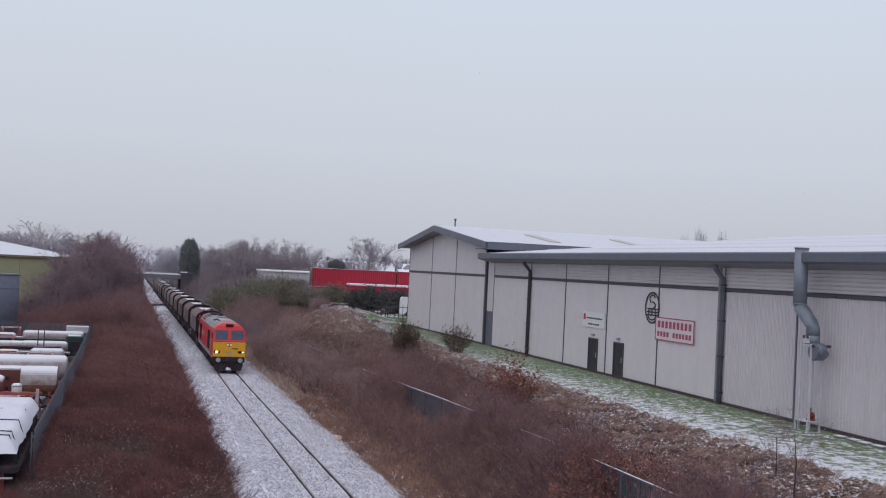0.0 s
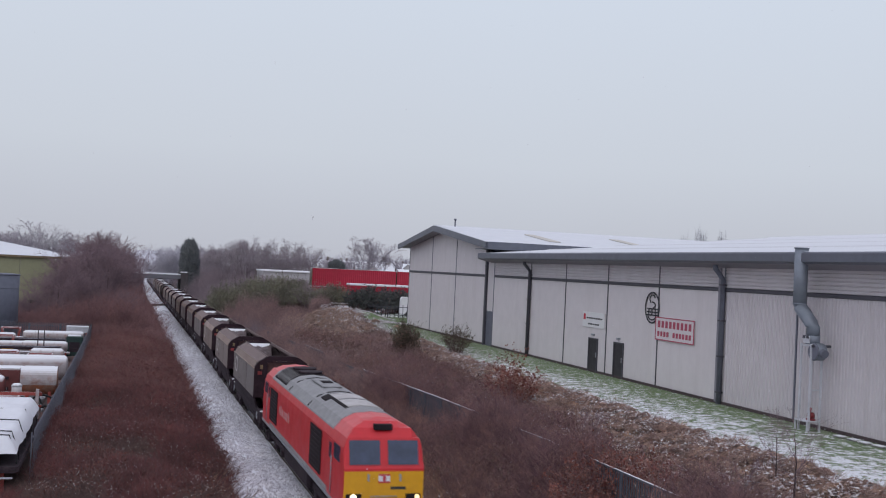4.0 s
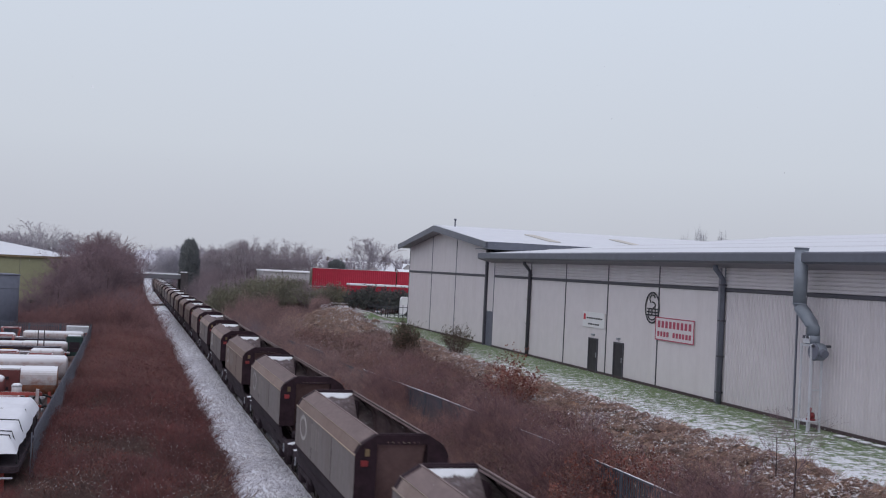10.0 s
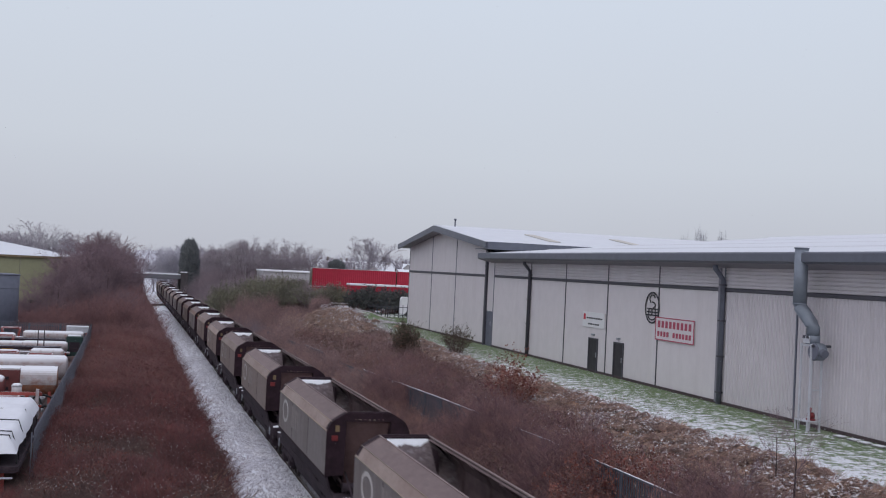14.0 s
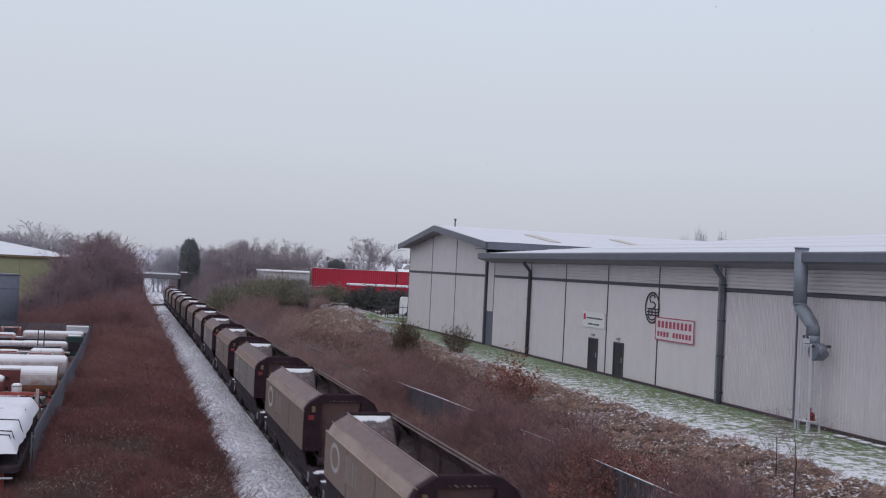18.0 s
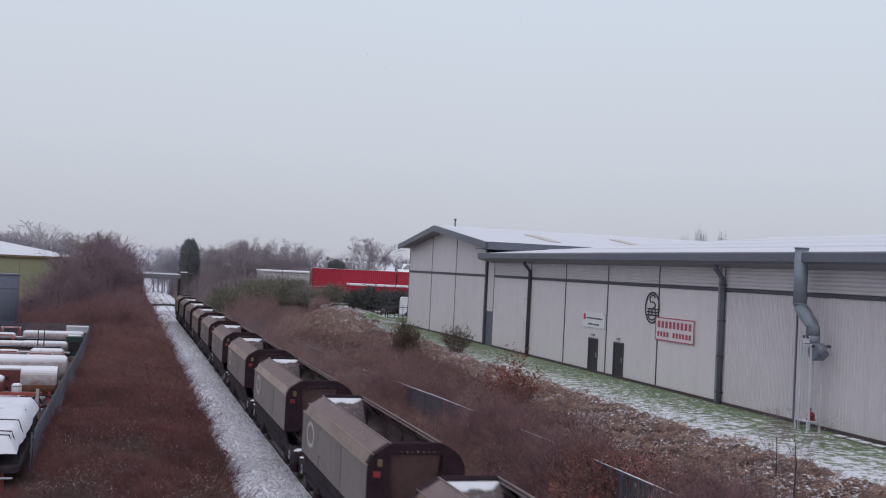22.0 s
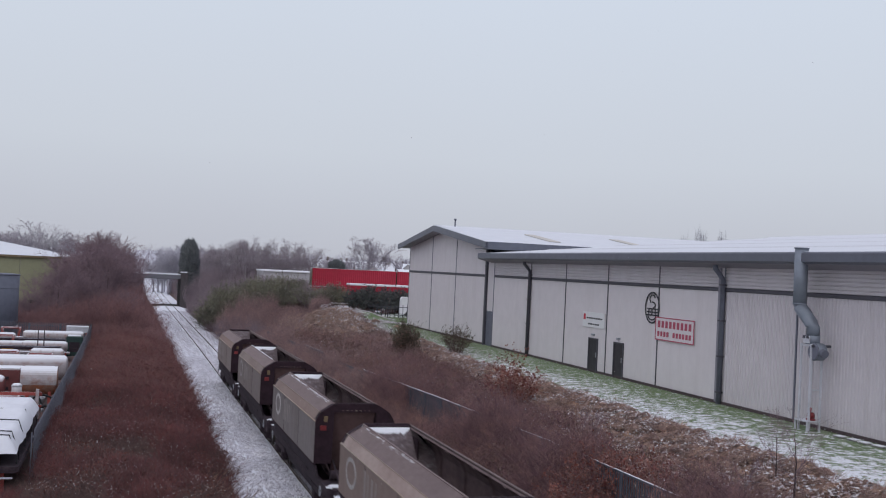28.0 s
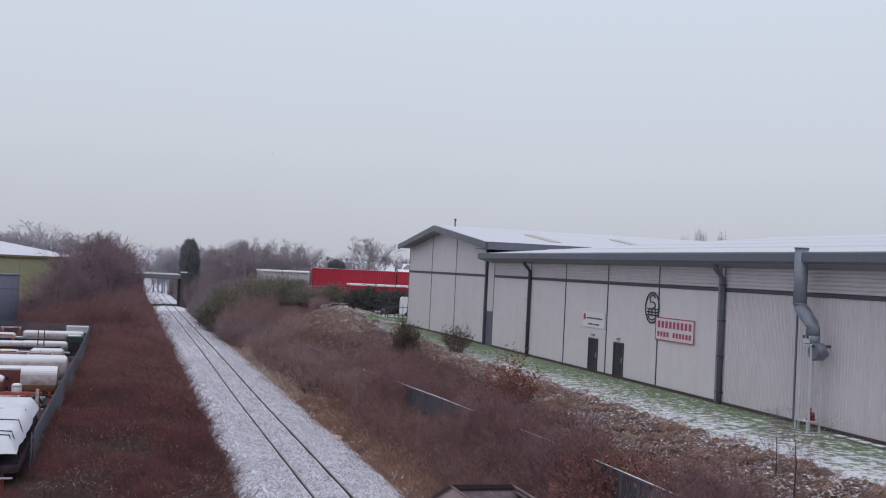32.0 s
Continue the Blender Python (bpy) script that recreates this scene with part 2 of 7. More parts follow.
M["hop_dark"] = surface("sooty_hopper_end", (0.034, 0.019, 0.026), 0.85, var=0.35, fine=5, stain=(0.058, 0.034, 0.040), gloss=0.18)
M["hop_sheet"] = surface("rusty_end_sheet", (0.220, 0.138, 0.134), 0.75, var=0.2, fine=4, broad=0.8, stain=(0.150, 0.094, 0.094), vary=0.40, gloss=0.2)
M["hop_in"] = surface("coal_dusted_inside", (0.178, 0.130, 0.132), 0.8, var=0.35, fine=4, broad=0.9, stain=(0.27, 0.205, 0.198), streak=(1, 3, 0.15), stain_at=(0.52, 0.8), gloss=0.15)
M["hop_ring"] = surface("faded_ring", (0.60, 0.57, 0.56), 0.65, var=0.2, fine=3, broad=0.8, vary=0.45, stain=(0.30, 0.27, 0.26), stain_at=(0.54, 0.74))
M["hop_letter"] = surface("faded_lettering", (0.295, 0.262, 0.252), 0.65, var=0.2, fine=6, stain=(0.24, 0.210, 0.202), stain_at=(0.45, 0.7))
M["hop_slope_in"] = surface("snow_dusted_inner_slope", (0.165, 0.132, 0.138), 0.85, var=0.35, fine=9, broad=3.0, stain=(0.34, 0.33, 0.35), stain_at=(0.54, 0.76), gloss=0.15)
M["tail_red"] = surface("red_plate", (0.30, 0.040, 0.045), 0.5, var=0.2, vary=0.5)
M["data_tan"] = surface("data_plate", (0.26, 0.18, 0.10), 0.6, var=0.25, vary=0.5)
M["bark"] = surface("dark_bark", (0.085, 0.065, 0.065), 0.9, var=0.4, fine=10, relief=0.02)
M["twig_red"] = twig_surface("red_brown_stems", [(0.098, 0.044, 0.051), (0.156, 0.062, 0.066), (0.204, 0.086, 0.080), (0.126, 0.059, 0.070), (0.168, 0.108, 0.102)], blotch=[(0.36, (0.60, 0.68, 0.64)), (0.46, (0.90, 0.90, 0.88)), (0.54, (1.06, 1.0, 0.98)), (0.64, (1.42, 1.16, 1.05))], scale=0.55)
M["twig_brown"] = twig_surface("brown_stems", [(0.182, 0.116, 0.120), (0.280, 0.178, 0.166), (0.378, 0.244, 0.200), (0.224, 0.130, 0.141), (0.148, 0.096, 0.110)], blotch=BLOTCH, scale=1.7)
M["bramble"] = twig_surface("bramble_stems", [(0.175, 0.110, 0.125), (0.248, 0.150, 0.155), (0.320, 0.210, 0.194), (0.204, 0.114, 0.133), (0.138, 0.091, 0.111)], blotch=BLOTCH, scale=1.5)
M["tussock"] = twig_surface("brown_tussock_grass", [(0.400, 0.292, 0.262), (0.490, 0.372, 0.330), (0.310, 0.215, 0.202), (0.560, 0.450, 0.405), (0.360, 0.265, 0.215)], blotch=BLOTCH, scale=1.6)
M["straw_red"] = twig_surface("russet_dead_grass", [(0.40, 0.262, 0.215), (0.50, 0.35, 0.285), (0.285, 0.175, 0.15), (0.56, 0.43, 0.365), (0.335, 0.19, 0.158)], blotch=BLOTCH, scale=1.9)
M["bramble_leaf"] = twig_surface("withered_bramble_leaves", [(0.150, 0.092, 0.102), (0.210, 0.130, 0.126), (0.120, 0.078, 0.096), (0.262, 0.182, 0.150), (0.155, 0.128, 0.098), (0.36, 0.29, 0.27), (0.19, 0.095, 0.095)], blotch=BLOTCH, scale=2.6)
M["red_leaf"] = twig_surface("withered_red_leaves", [(0.110, 0.046, 0.048), (0.160, 0.066, 0.060), (0.205, 0.090, 0.074), (0.135, 0.074, 0.070), (0.225, 0.140, 0.118)])
M["straw"] = twig_surface("dead_grass", [(0.375, 0.232, 0.162), (0.475, 0.322, 0.218), (0.255, 0.150, 0.114), (0.525, 0.390, 0.290), (0.315, 0.154, 0.112)])
# haze over the far trees is put into the next four twig tones
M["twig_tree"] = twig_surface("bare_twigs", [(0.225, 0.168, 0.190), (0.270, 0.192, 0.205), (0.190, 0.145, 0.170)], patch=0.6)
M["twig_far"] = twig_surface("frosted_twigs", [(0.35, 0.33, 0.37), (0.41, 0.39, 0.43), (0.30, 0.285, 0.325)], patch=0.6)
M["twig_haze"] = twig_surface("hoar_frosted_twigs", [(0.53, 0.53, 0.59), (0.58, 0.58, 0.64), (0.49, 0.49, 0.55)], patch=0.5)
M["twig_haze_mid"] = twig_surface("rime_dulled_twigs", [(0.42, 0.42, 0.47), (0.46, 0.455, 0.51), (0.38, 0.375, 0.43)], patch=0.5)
M["twig_mid"] = twig_surface("grey_brown_twigs", [(0.235, 0.196, 0.218), (0.275, 0.224, 0.244), (0.200, 0.168, 0.190)], patch=0.6)
M["leaf_red"] = twig_surface("withered_leaves", [(0.255, 0.098, 0.080), (0.335, 0.145, 0.110), (0.190, 0.074, 0.066), (0.40, 0.235, 0.20)])
M["leaf_dark"] = twig_surface("evergreen_leaves", [(0.078, 0.078, 0.056), (0.115, 0.108, 0.072), (0.150, 0.126, 0.092), (0.098, 0.086, 0.066)])
# scrub, hedge and conifer greens, lightened to carry the haze in their colour
M["leaf_green"] = twig_surface("mossy_leaves", [(0.185, 0.202, 0.152), (0.225, 0.248, 0.168), (0.262, 0.262, 0.190), (0.192, 0.190, 0.168)])
M["leaf_hedge"] = twig_surface("hedge_leaves", [(0.098, 0.116, 0.110), (0.128, 0.146, 0.130), (0.108, 0.112, 0.114)])
M["conifer"] = twig_surface("conifer_needles", [(0.125, 0.142, 0.152), (0.140, 0.156, 0.164), (0.155, 0.168, 0.176)], patch=0.5)
M["fleck"] = twig_surface("snow_flecks", [(0.50, 0.45, 0.45), (0.62, 0.61, 0.63), (0.80, 0.81, 0.85), (0.70, 0.68, 0.68), (0.40, 0.34, 0.34)], patch=0.3)
M["green_shed"] = surface("dull_green_cladding", (0.29, 0.295, 0.185), 0.6, var=0.08, fine=2, broad=0.2, stain=(0.21, 0.215, 0.145), streak=(1, 1, 0.1))
M["silo"] = surface("blue_grey_tank", (0.140, 0.152, 0.198), 0.6, 0.0, var=0.1, fine=2, broad=0.5, streak=(2, 2, 0.1), stain=(0.11, 0.117, 0.145))
M["pipe_white"] = surface("white_tank_paint", (0.40, 0.36, 0.37), 0.5, var=0.18, fine=3, broad=0.7, stain=(0.26, 0.15, 0.125), stain_at=(0.48, 0.70), snow=1.2, snow_scale=0.6)
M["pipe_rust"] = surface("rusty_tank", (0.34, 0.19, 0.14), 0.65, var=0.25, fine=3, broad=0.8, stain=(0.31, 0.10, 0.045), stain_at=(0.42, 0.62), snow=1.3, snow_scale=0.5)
M["maroon"] = surface("dark_maroon_tank", (0.15, 0.045, 0.045), 0.6, var=0.2, fine=3, snow=1.0, snow_scale=0.6)
M["red_frame"] = surface("red_steel_frame", (0.30, 0.055, 0.045), 0.6, var=0.25, fine=5, snow=0.7, snow_scale=2)
M["green_box"] = surface("dark_green_machine", (0.018, 0.045, 0.042), 0.5, var=0.3, fine=5)
M["sheet"] = surface("snowy_tarpaulin", (0.72, 0.74, 0.79), 0.7, var=0.06, fine=2, relief=0.02)
M["concrete"] = surface("weathered_concrete", (0.24, 0.235, 0.23), 0.8, var=0.2, fine=5, broad=0.5, snow=1.0)
M["bridge_stone"] = surface("grey_bridge_stone", (0.175, 0.175, 0.20), 0.8, var=0.2, fine=5, broad=0.5)
M["house_wall"] = surface("house_brick", (0.26, 0.19, 0.165), 0.8, var=0.2, fine=6, vary=0.5)
M["house_pale"] = surface("pale_render", (0.46, 0.44, 0.43), 0.8, var=0.1, fine=3, vary=0.2)
M["pane"] = glassy("dark_pane", (0.035, 0.04, 0.05), 0.15)
M["orange"] = surface("orange_plastic", (0.65, 0.12, 0.02), 0.5, var=0.1)
M["litter"] = surface("pale_litter", (0.70, 0.55, 0.48), 0.6, var=0.2)
M["tyre"] = surface("rubber", (0.02, 0.02, 0.022), 0.8, var=0.2)
M["grey_shed"] = surface("grey_cladding", (0.50, 0.49, 0.51), 0.6, var=0.1, fine=2)
M["ivy_wall"] = surface("ivy_grown_stone", (0.085, 0.075, 0.080), 0.9, var=0.35, fine=4, broad=1.2, stain=(0.07, 0.07, 0.06), relief=0.05)
M["flake"] = surface("snowflake", (0.85, 0.86, 0.9), 0.8, var=0.03)
M["sign_red"] = surface("faded_sign_red", (0.44, 0.075, 0.125), 0.5, var=0.12, fine=6)
M["galv_pale"] = surface("pale_galvanised_steel", (0.57, 0.58, 0.63), 0.5, 0.1, var=0.12, fine=6, broad=1.0)
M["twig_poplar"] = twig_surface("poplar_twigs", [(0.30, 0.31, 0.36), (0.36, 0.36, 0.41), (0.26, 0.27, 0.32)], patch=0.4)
# middle-distance twigs, lightened in colour for the haze before them
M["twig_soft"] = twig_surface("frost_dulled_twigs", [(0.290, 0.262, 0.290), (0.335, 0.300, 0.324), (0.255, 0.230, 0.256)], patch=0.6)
M["twig_olive"] = twig_surface("olive_brown_stems", [(0.115, 0.080, 0.074), (0.158, 0.110, 0.097), (0.208, 0.145, 0.126), (0.102, 0.070, 0.072)])
# red stems paler with distance; the second copy has haze in its colour
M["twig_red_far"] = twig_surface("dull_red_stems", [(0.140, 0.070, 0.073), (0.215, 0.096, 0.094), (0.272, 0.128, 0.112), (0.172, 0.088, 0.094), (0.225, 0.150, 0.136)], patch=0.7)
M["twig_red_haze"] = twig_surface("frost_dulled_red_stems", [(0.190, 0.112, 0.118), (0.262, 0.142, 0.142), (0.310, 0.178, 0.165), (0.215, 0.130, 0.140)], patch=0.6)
M["straw_pale"] = twig_surface("pale_dead_grass", [(0.380, 0.275, 0.218), (0.470, 0.355, 0.280), (0.275, 0.188, 0.160), (0.530, 0.420, 0.345)], patch=0.8)
# paler copy of the bramble tones for the far bank and scrub
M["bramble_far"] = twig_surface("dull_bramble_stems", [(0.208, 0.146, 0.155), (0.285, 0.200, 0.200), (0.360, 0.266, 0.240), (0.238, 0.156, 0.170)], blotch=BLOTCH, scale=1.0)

# ---------------------------------------------------------------- mesh helpers
rng = np.random.default_rng(7)


def part(name, bm, material, parent=None, label=""):
    """Links a bmesh as one mesh object under a thing or under a part."""
    me = bpy.data.meshes.new(name)
    bm.normal_update()
    bm.to_mesh(me)
    bm.free()
    me.materials.append(material)
    ob = new(name, me)
    if parent:
        ob.parent = parent
    if label:
        ob["label"] = label
    return ob


def again(ob, m, parent=None):
    """One more object on the same mesh."""
    o = new(ob.name.split(".")[0], ob.data)
    o.parent = parent or ob.parent
    o.matrix_basis = m
    if "label" in ob:
        o["label"] = ob["label"]
    return o


def thing(name, label, category, group="", at=None, kind=""):
    e = new(name)
    e.empty_display_size = 0.3
    if at is not None:
        e.matrix_basis = at
    return tagged(e, label, category, group, kind)


def solid(*boxes, bevel=0.0):
    """A bmesh of boxes (x0, x1, y0, y1, z0, z1), their edges rounded."""
    bm = bmesh.new()
    for x0, x1, y0, y1, z0, z1 in boxes:
        m = Matrix.Translation(((x0 + x1) / 2, (y0 + y1) / 2, (z0 + z1) / 2)) @ Matrix.Diagonal((abs(x1 - x0), abs(y1 - y0), abs(z1 - z0), 1))
        bmesh.ops.create_cube(bm, size=1.0, matrix=m)
    if bevel:
        bmesh.ops.bevel(bm, geom=bm.edges[:], offset=bevel, segments=1, affect="EDGES")
    return bm


def prism(profile, axis, lo, hi, bm=None, caps=True):
    """A closed outline in the plane across an axis, drawn out along it. x: (y, z); y: (x, z); z: (x, y)."""
    bm = bm or bmesh.new()
    put = {"x": lambda a, b, c: (c, a, b), "y": lambda a, b, c: (a, c, b), "z": lambda a, b, c: (a, b, c)}[axis]
    r0 = [bm.verts.new(put(a, b, lo)) for a, b in profile]
    r1 = [bm.verts.new(put(a, b, hi)) for a, b in profile]
    k = len(profile)
    for i in range(k):
        bm.faces.new((r0[i], r0[(i + 1) % k], r1[(i + 1) % k], r1[i]))
    if caps:
        bm.faces.new(r0)
        bm.faces.new(r1[::-1])
    bmesh.ops.recalc_face_normals(bm, faces=bm.faces[:])
    return bm


def tube(points, radius, sides=8, bm=None, caps=True):
    """A round bar or pipe along points; radius: a number, or one for each point."""
    bm = bm or bmesh.new()
    pts = [Vector(p) for p in points]
    rad = radius if isinstance(radius, (list, tuple)) else [radius] * len(pts)
    rings = []
    for i, p in enumerate(pts):
        d = (pts[min(i + 1, len(pts) - 1)] - pts[max(i - 1, 0)]).normalized()
        a = d.cross(Vector((0, 0, 1)) if abs(d.z) < 0.9 else Vector((1, 0, 0))).normalized()
        b = d.cross(a)
        rings.append([bm.verts.new(p + rad[i] * (math.cos(t) * a + math.sin(t) * b)) for t in (2 * math.pi * k / sides for k in range(sides))])
    for r, q in zip(rings, rings[1:]):
        for k in range(sides):
            f = bm.faces.new((r[k], r[(k + 1) % sides], q[(k + 1) % sides], q[k]))
            f.smooth = True
    if caps:
        bm.faces.new(rings[0][::-1])
        bm.faces.new(rings[-1])
    return bm


def mesh_np(name, verts, faces, material, parent=None, smooth=False):
    """One object from arrays of corners and of faces with the same number of sides."""
    me = bpy.data.meshes.new(name)
    f = np.asarray(faces, dtype=np.int32)
    k = f.shape[1]
    me.vertices.add(len(verts))
    me.vertices.foreach_set("co", np.asarray(verts, dtype=np.float32).ravel())
    me.loops.add(f.size)
    me.loops.foreach_set("vertex_index", f.ravel())
    me.polygons.add(len(f))
    me.polygons.foreach_set("loop_start", np.arange(0, f.size, k, dtype=np.int32))
    if smooth:
        me.polygons.foreach_set("use_smooth", np.ones(len(f), dtype=bool))
    me.update(calc_edges=True)
    me.materials.append(material)
    ob = new(name, me)
    if parent:
        ob.parent = parent
    return ob


def needles(base, tip, width):
    """Tapered three-sided stems from base to tip: corners and triangles."""
    base, tip = np.asarray(base), np.asarray(tip)
    d = tip - base
    d /= np.linalg.norm(d, axis=1, keepdims=True) + 1e-9
    a = np.cross(d, rng.normal(size=d.shape))
    a /= np.linalg.norm(a, axis=1, keepdims=True) + 1e-9
    b = np.cross(d, a)
    w = np.broadcast_to(np.asarray(width, dtype=float), (len(base),))[:, None]
    v = np.stack([base + w * a, base + w * (-0.5 * a + 0.866 * b), base + w * (-0.5 * a - 0.866 * b), tip], 1)
    i = np.arange(len(base))[:, None] * 4
    f = np.concatenate([i + [0, 1, 3], i + [1, 2, 3], i + [2, 0, 3]], 1).reshape(-1, 3)
    return v.reshape(-1, 3), f


def leaves(at, size, flat=0.0):
    """Small folded leaves or flakes: two triangles each, at any turn; flat: how far they lie level."""
    at = np.asarray(at)
    k = len(at)
    n = rng.normal(size=(k, 3))
    n[:, 2] += flat * 4
    n /= np.linalg.norm(n, axis=1, keepdims=True)
    a = np.cross(n, rng.normal(size=(k, 3)))
    a /= np.linalg.norm(a, axis=1, keepdims=True)
    b = np.cross(n, a)
    s = (np.broadcast_to(np.asarray(size, dtype=float), (k,)) * rng.uniform(0.6, 1.3, k))[:, None]
    v = np.stack([at - a * s, at - b * s * 0.6 + n * s * 0.15, at + a * s, at + b * s * 0.6 + n * s * 0.15], 1)
    i = np.arange(k)[:, None] * 4
    return v.reshape(-1, 3), np.concatenate([i + [0, 1, 2], i + [0, 2, 3]], 1).reshape(-1, 3)


def joined(pieces):
    vs, fs, n = [], [], 0
    for v, f in pieces:
        vs.append(v)
        fs.append(f + n)
        n += len(v)
    return np.concatenate(vs), np.concatenate(fs)


# ---------------------------------------------------------------- the ground
TRACK = 8.32          # the track's middle line; it runs along y, rail tops at z = 0, until it bends and falls away
WALL = 27.6           # the warehouse's wall towards the railway
BASE = 3.2            # the lawn at its foot


def bank_edge(y):
    """Where the lawn breaks into the bank."""
    return np.interp(y, [-50, 30, 70, 92, 118, 135, 160, 300], [21.4, 21.5, 22.2, 24.2, 25.4, 25.4, 24.0, 24.0])


def track_dx(y):
    """How far the line has bent aside at y."""
    return np.interp(y, [58, 70, 80, 95, 122, 160, 198, 640], [0, 0.08, 0.20, 0.42, 0.69, 0.96, 1.2, 3.6])


def track_dz(y):
    """How far the line has fallen at y."""
    return np.interp(y, [58, 70, 80, 95, 122, 160, 198, 260, 640], [0, -0.07, -0.16, -0.27, -0.45, -0.68, -0.90, -1.2, -1.9])


def height(x, y):
    """The lie of the land."""
    x, y = np.asarray(x, dtype=float), np.asarray(y, dtype=float)
    near_line = np.interp(x, [1.0, 4.6, 12.6, 16.5], [0, 1, 1, 0])
    fall = track_dz(y) * near_line
    x = x - track_dx(y) * near_line
    e = bank_edge(y)
    right = np.where(x < 16, np.interp(x, [11.2, 12.2, 13.2, 16.0], [-0.62, -0.60, -0.20, 0.5]),
                     np.where(x < e, 0.5 + (x - 16) / (e - 16) * 2.45, np.minimum(BASE, 2.95 + (x - e) * 0.25)))
    left = np.interp(x, [-4.0, 1.0, 3.6, 5.0], [0.0, 0.15, 0.05, -0.55])
    z = np.where(x > 11.2, right, np.where(x < 5.0, left, -0.55))
    far = np.clip((np.hypot(x, y) - 420) / 1500, 0, 1)
    z = z + far ** 1.15 * 15 + fall
    near = np.clip((350 - np.abs(y)) / 200, 0.0, 1.0)
    lump = 0.10 * (np.sin(x * 1.7 + 0.6 * y) * np.sin(y * 0.9) + 0.6 * np.sin(x * 3.1) * np.sin(y * 2.3 + x))
    z = z + 1.6 * np.exp(-((x - 22.3) / 2.5) ** 2 - ((y - 117) / 9.0) ** 2) + 0.62 * np.exp(-((x - 26.0) / 1.7) ** 2 - ((y - 117) / 7.0) ** 2)
    bank = ((x > 11.6) & (x < e - 0.3)) | ((x < 4.4) & (x > -3.0))
    return z + lump * near * bank


def grid_mesh(name, xs, ys, zfun, material, pick=None):
    gx, gy = np.meshgrid(xs, ys)
    v = np.stack([gx, gy, zfun(gx, gy)], -1).reshape(-1, 3)
    w = len(xs)
    i = (np.arange(len(ys) - 1)[:, None] * w + np.arange(w - 1)[None]).reshape(-1, 1)
    f = i + [0, 1, w + 1, w]
    if pick is not None:
        c = v[f].mean(1)
        f = f[pick(c[:, 0], c[:, 1])]
    return mesh_np(name, v, f, material, smooth=True)


xs = np.concatenate([[-4000, -2000, -1000, -500, -250, -120, -60, -30, -15, -8], np.arange(-5, 35, 0.5), [36, 40, 50, 70, 120, 250, 500, 1000, 2000, 4000]])
ys = np.concatenate([[-4000, -2000, -1000, -600, -400, -200, -100, -50, -20], np.arange(0, 140, 0.75), np.arange(140, 300, 5), [320, 350, 400, 450, 500, 600, 700, 850, 1000, 1200, 1500, 1800, 2100, 2600, 4500]])
ground = tagged(grid_mesh("ground", xs, ys, height, M["earth"]), "brown winter earth with dead grass and thin snow", "ground", kind="structure")
# the distant ground takes the colour that holds the haze
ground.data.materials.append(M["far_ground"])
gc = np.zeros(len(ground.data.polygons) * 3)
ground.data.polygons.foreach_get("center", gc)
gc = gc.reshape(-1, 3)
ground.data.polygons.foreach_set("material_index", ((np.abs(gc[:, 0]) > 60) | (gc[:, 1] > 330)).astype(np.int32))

lawn = tagged(grid_mesh("lawn", np.arange(21.0, 36.1, 0.5), np.arange(-20, 119, 1.0), lambda x, y: height(x, y) + 0.03, M["grass"],
                        lambda x, y: x > bank_edge(y) - 0.2), "green lawn half covered by thin snow", "lawn", kind="structure")

# the yard's hard standing, snowed over
YARD = 0.22
yard = tagged(grid_mesh("yard_floor", np.arange(-40, -3.3, 2.0), np.arange(40, 113, 4.0), lambda x, y: 0 * x + YARD,
                        snow_over("snowy_yard", (0.085, 0.075, 0.075), 0.36, 0.35, 4.0, 0.02)), "snow-covered concrete yard", "yard", kind="structure")

tagged(grid_mesh("lorry_yard_floor", np.arange(27.0, 62.0, 2.0), np.arange(120.0, 162.0, 3.0), lambda x, y: 0 * x + 3.24,
                 snow_over("snowy_lorry_yard", (0.15, 0.145, 0.15), 0.72, 0.3, 4.0, 0.02)), "snow-covered lorry yard", "yard", kind="structure")

# ---------------------------------------------------------------- the railway
def follow_line(me):
    """Bend a mesh that was built along a straight line to the lie of the track."""
    co = np.zeros(len(me.vertices) * 3, dtype=np.float32)
    me.vertices.foreach_get("co", co)
    co = co.reshape(-1, 3)
    co[:, 0] += track_dx(co[:, 1])
    co[:, 2] += track_dz(co[:, 1])
    me.vertices.foreach_set("co", co.ravel())
    me.update()


def ballast_bed(name, y0, y1, material, label):
    nx = np.array([-3.65, -3.3, -2.9, -2.2, -1.6, -1.1, -0.75, -0.4, 0, 0.4, 0.75, 1.1, 1.6, 2.1, 2.6, 3.2, 3.75])
    nz = np.array([-0.60, -0.36, -0.24, -0.18, -0.15, -0.13, -0.125, -0.135, -0.14, -0.135, -0.125, -0.13, -0.15, -0.20, -0.34, -0.46, -0.64])
    step = 0.6 if y1 - y0 < 300 else 2.0
    gy = np.arange(y0, y1 + 0.01, step)

    def z(x, y):
        return np.interp(x - TRACK, nx, nz) + 0.018 * np.sin(x * 5.1 + y * 1.7) * np.sin(y * 2.9)
    bed = tagged(grid_mesh(name, TRACK + nx, gy, z, material), label, "ballast", kind="structure")
    follow_line(bed.data)
    return bed


ballast_bed("ballast", 14, 228, M["ballast"], "snow-covered stone railway ballast")
ballast_bed("ballast_under_bridge", 228, 238, M["ballast_bare"], "dark bare ballast sheltered by the road bridge")
ballast_bed("ballast_beyond", 238, 640, M["ballast"], "snow-covered stone railway ballast")
ballast_bed("ballast_behind", -460, 14, M["ballast"], "snow-covered stone railway ballast")

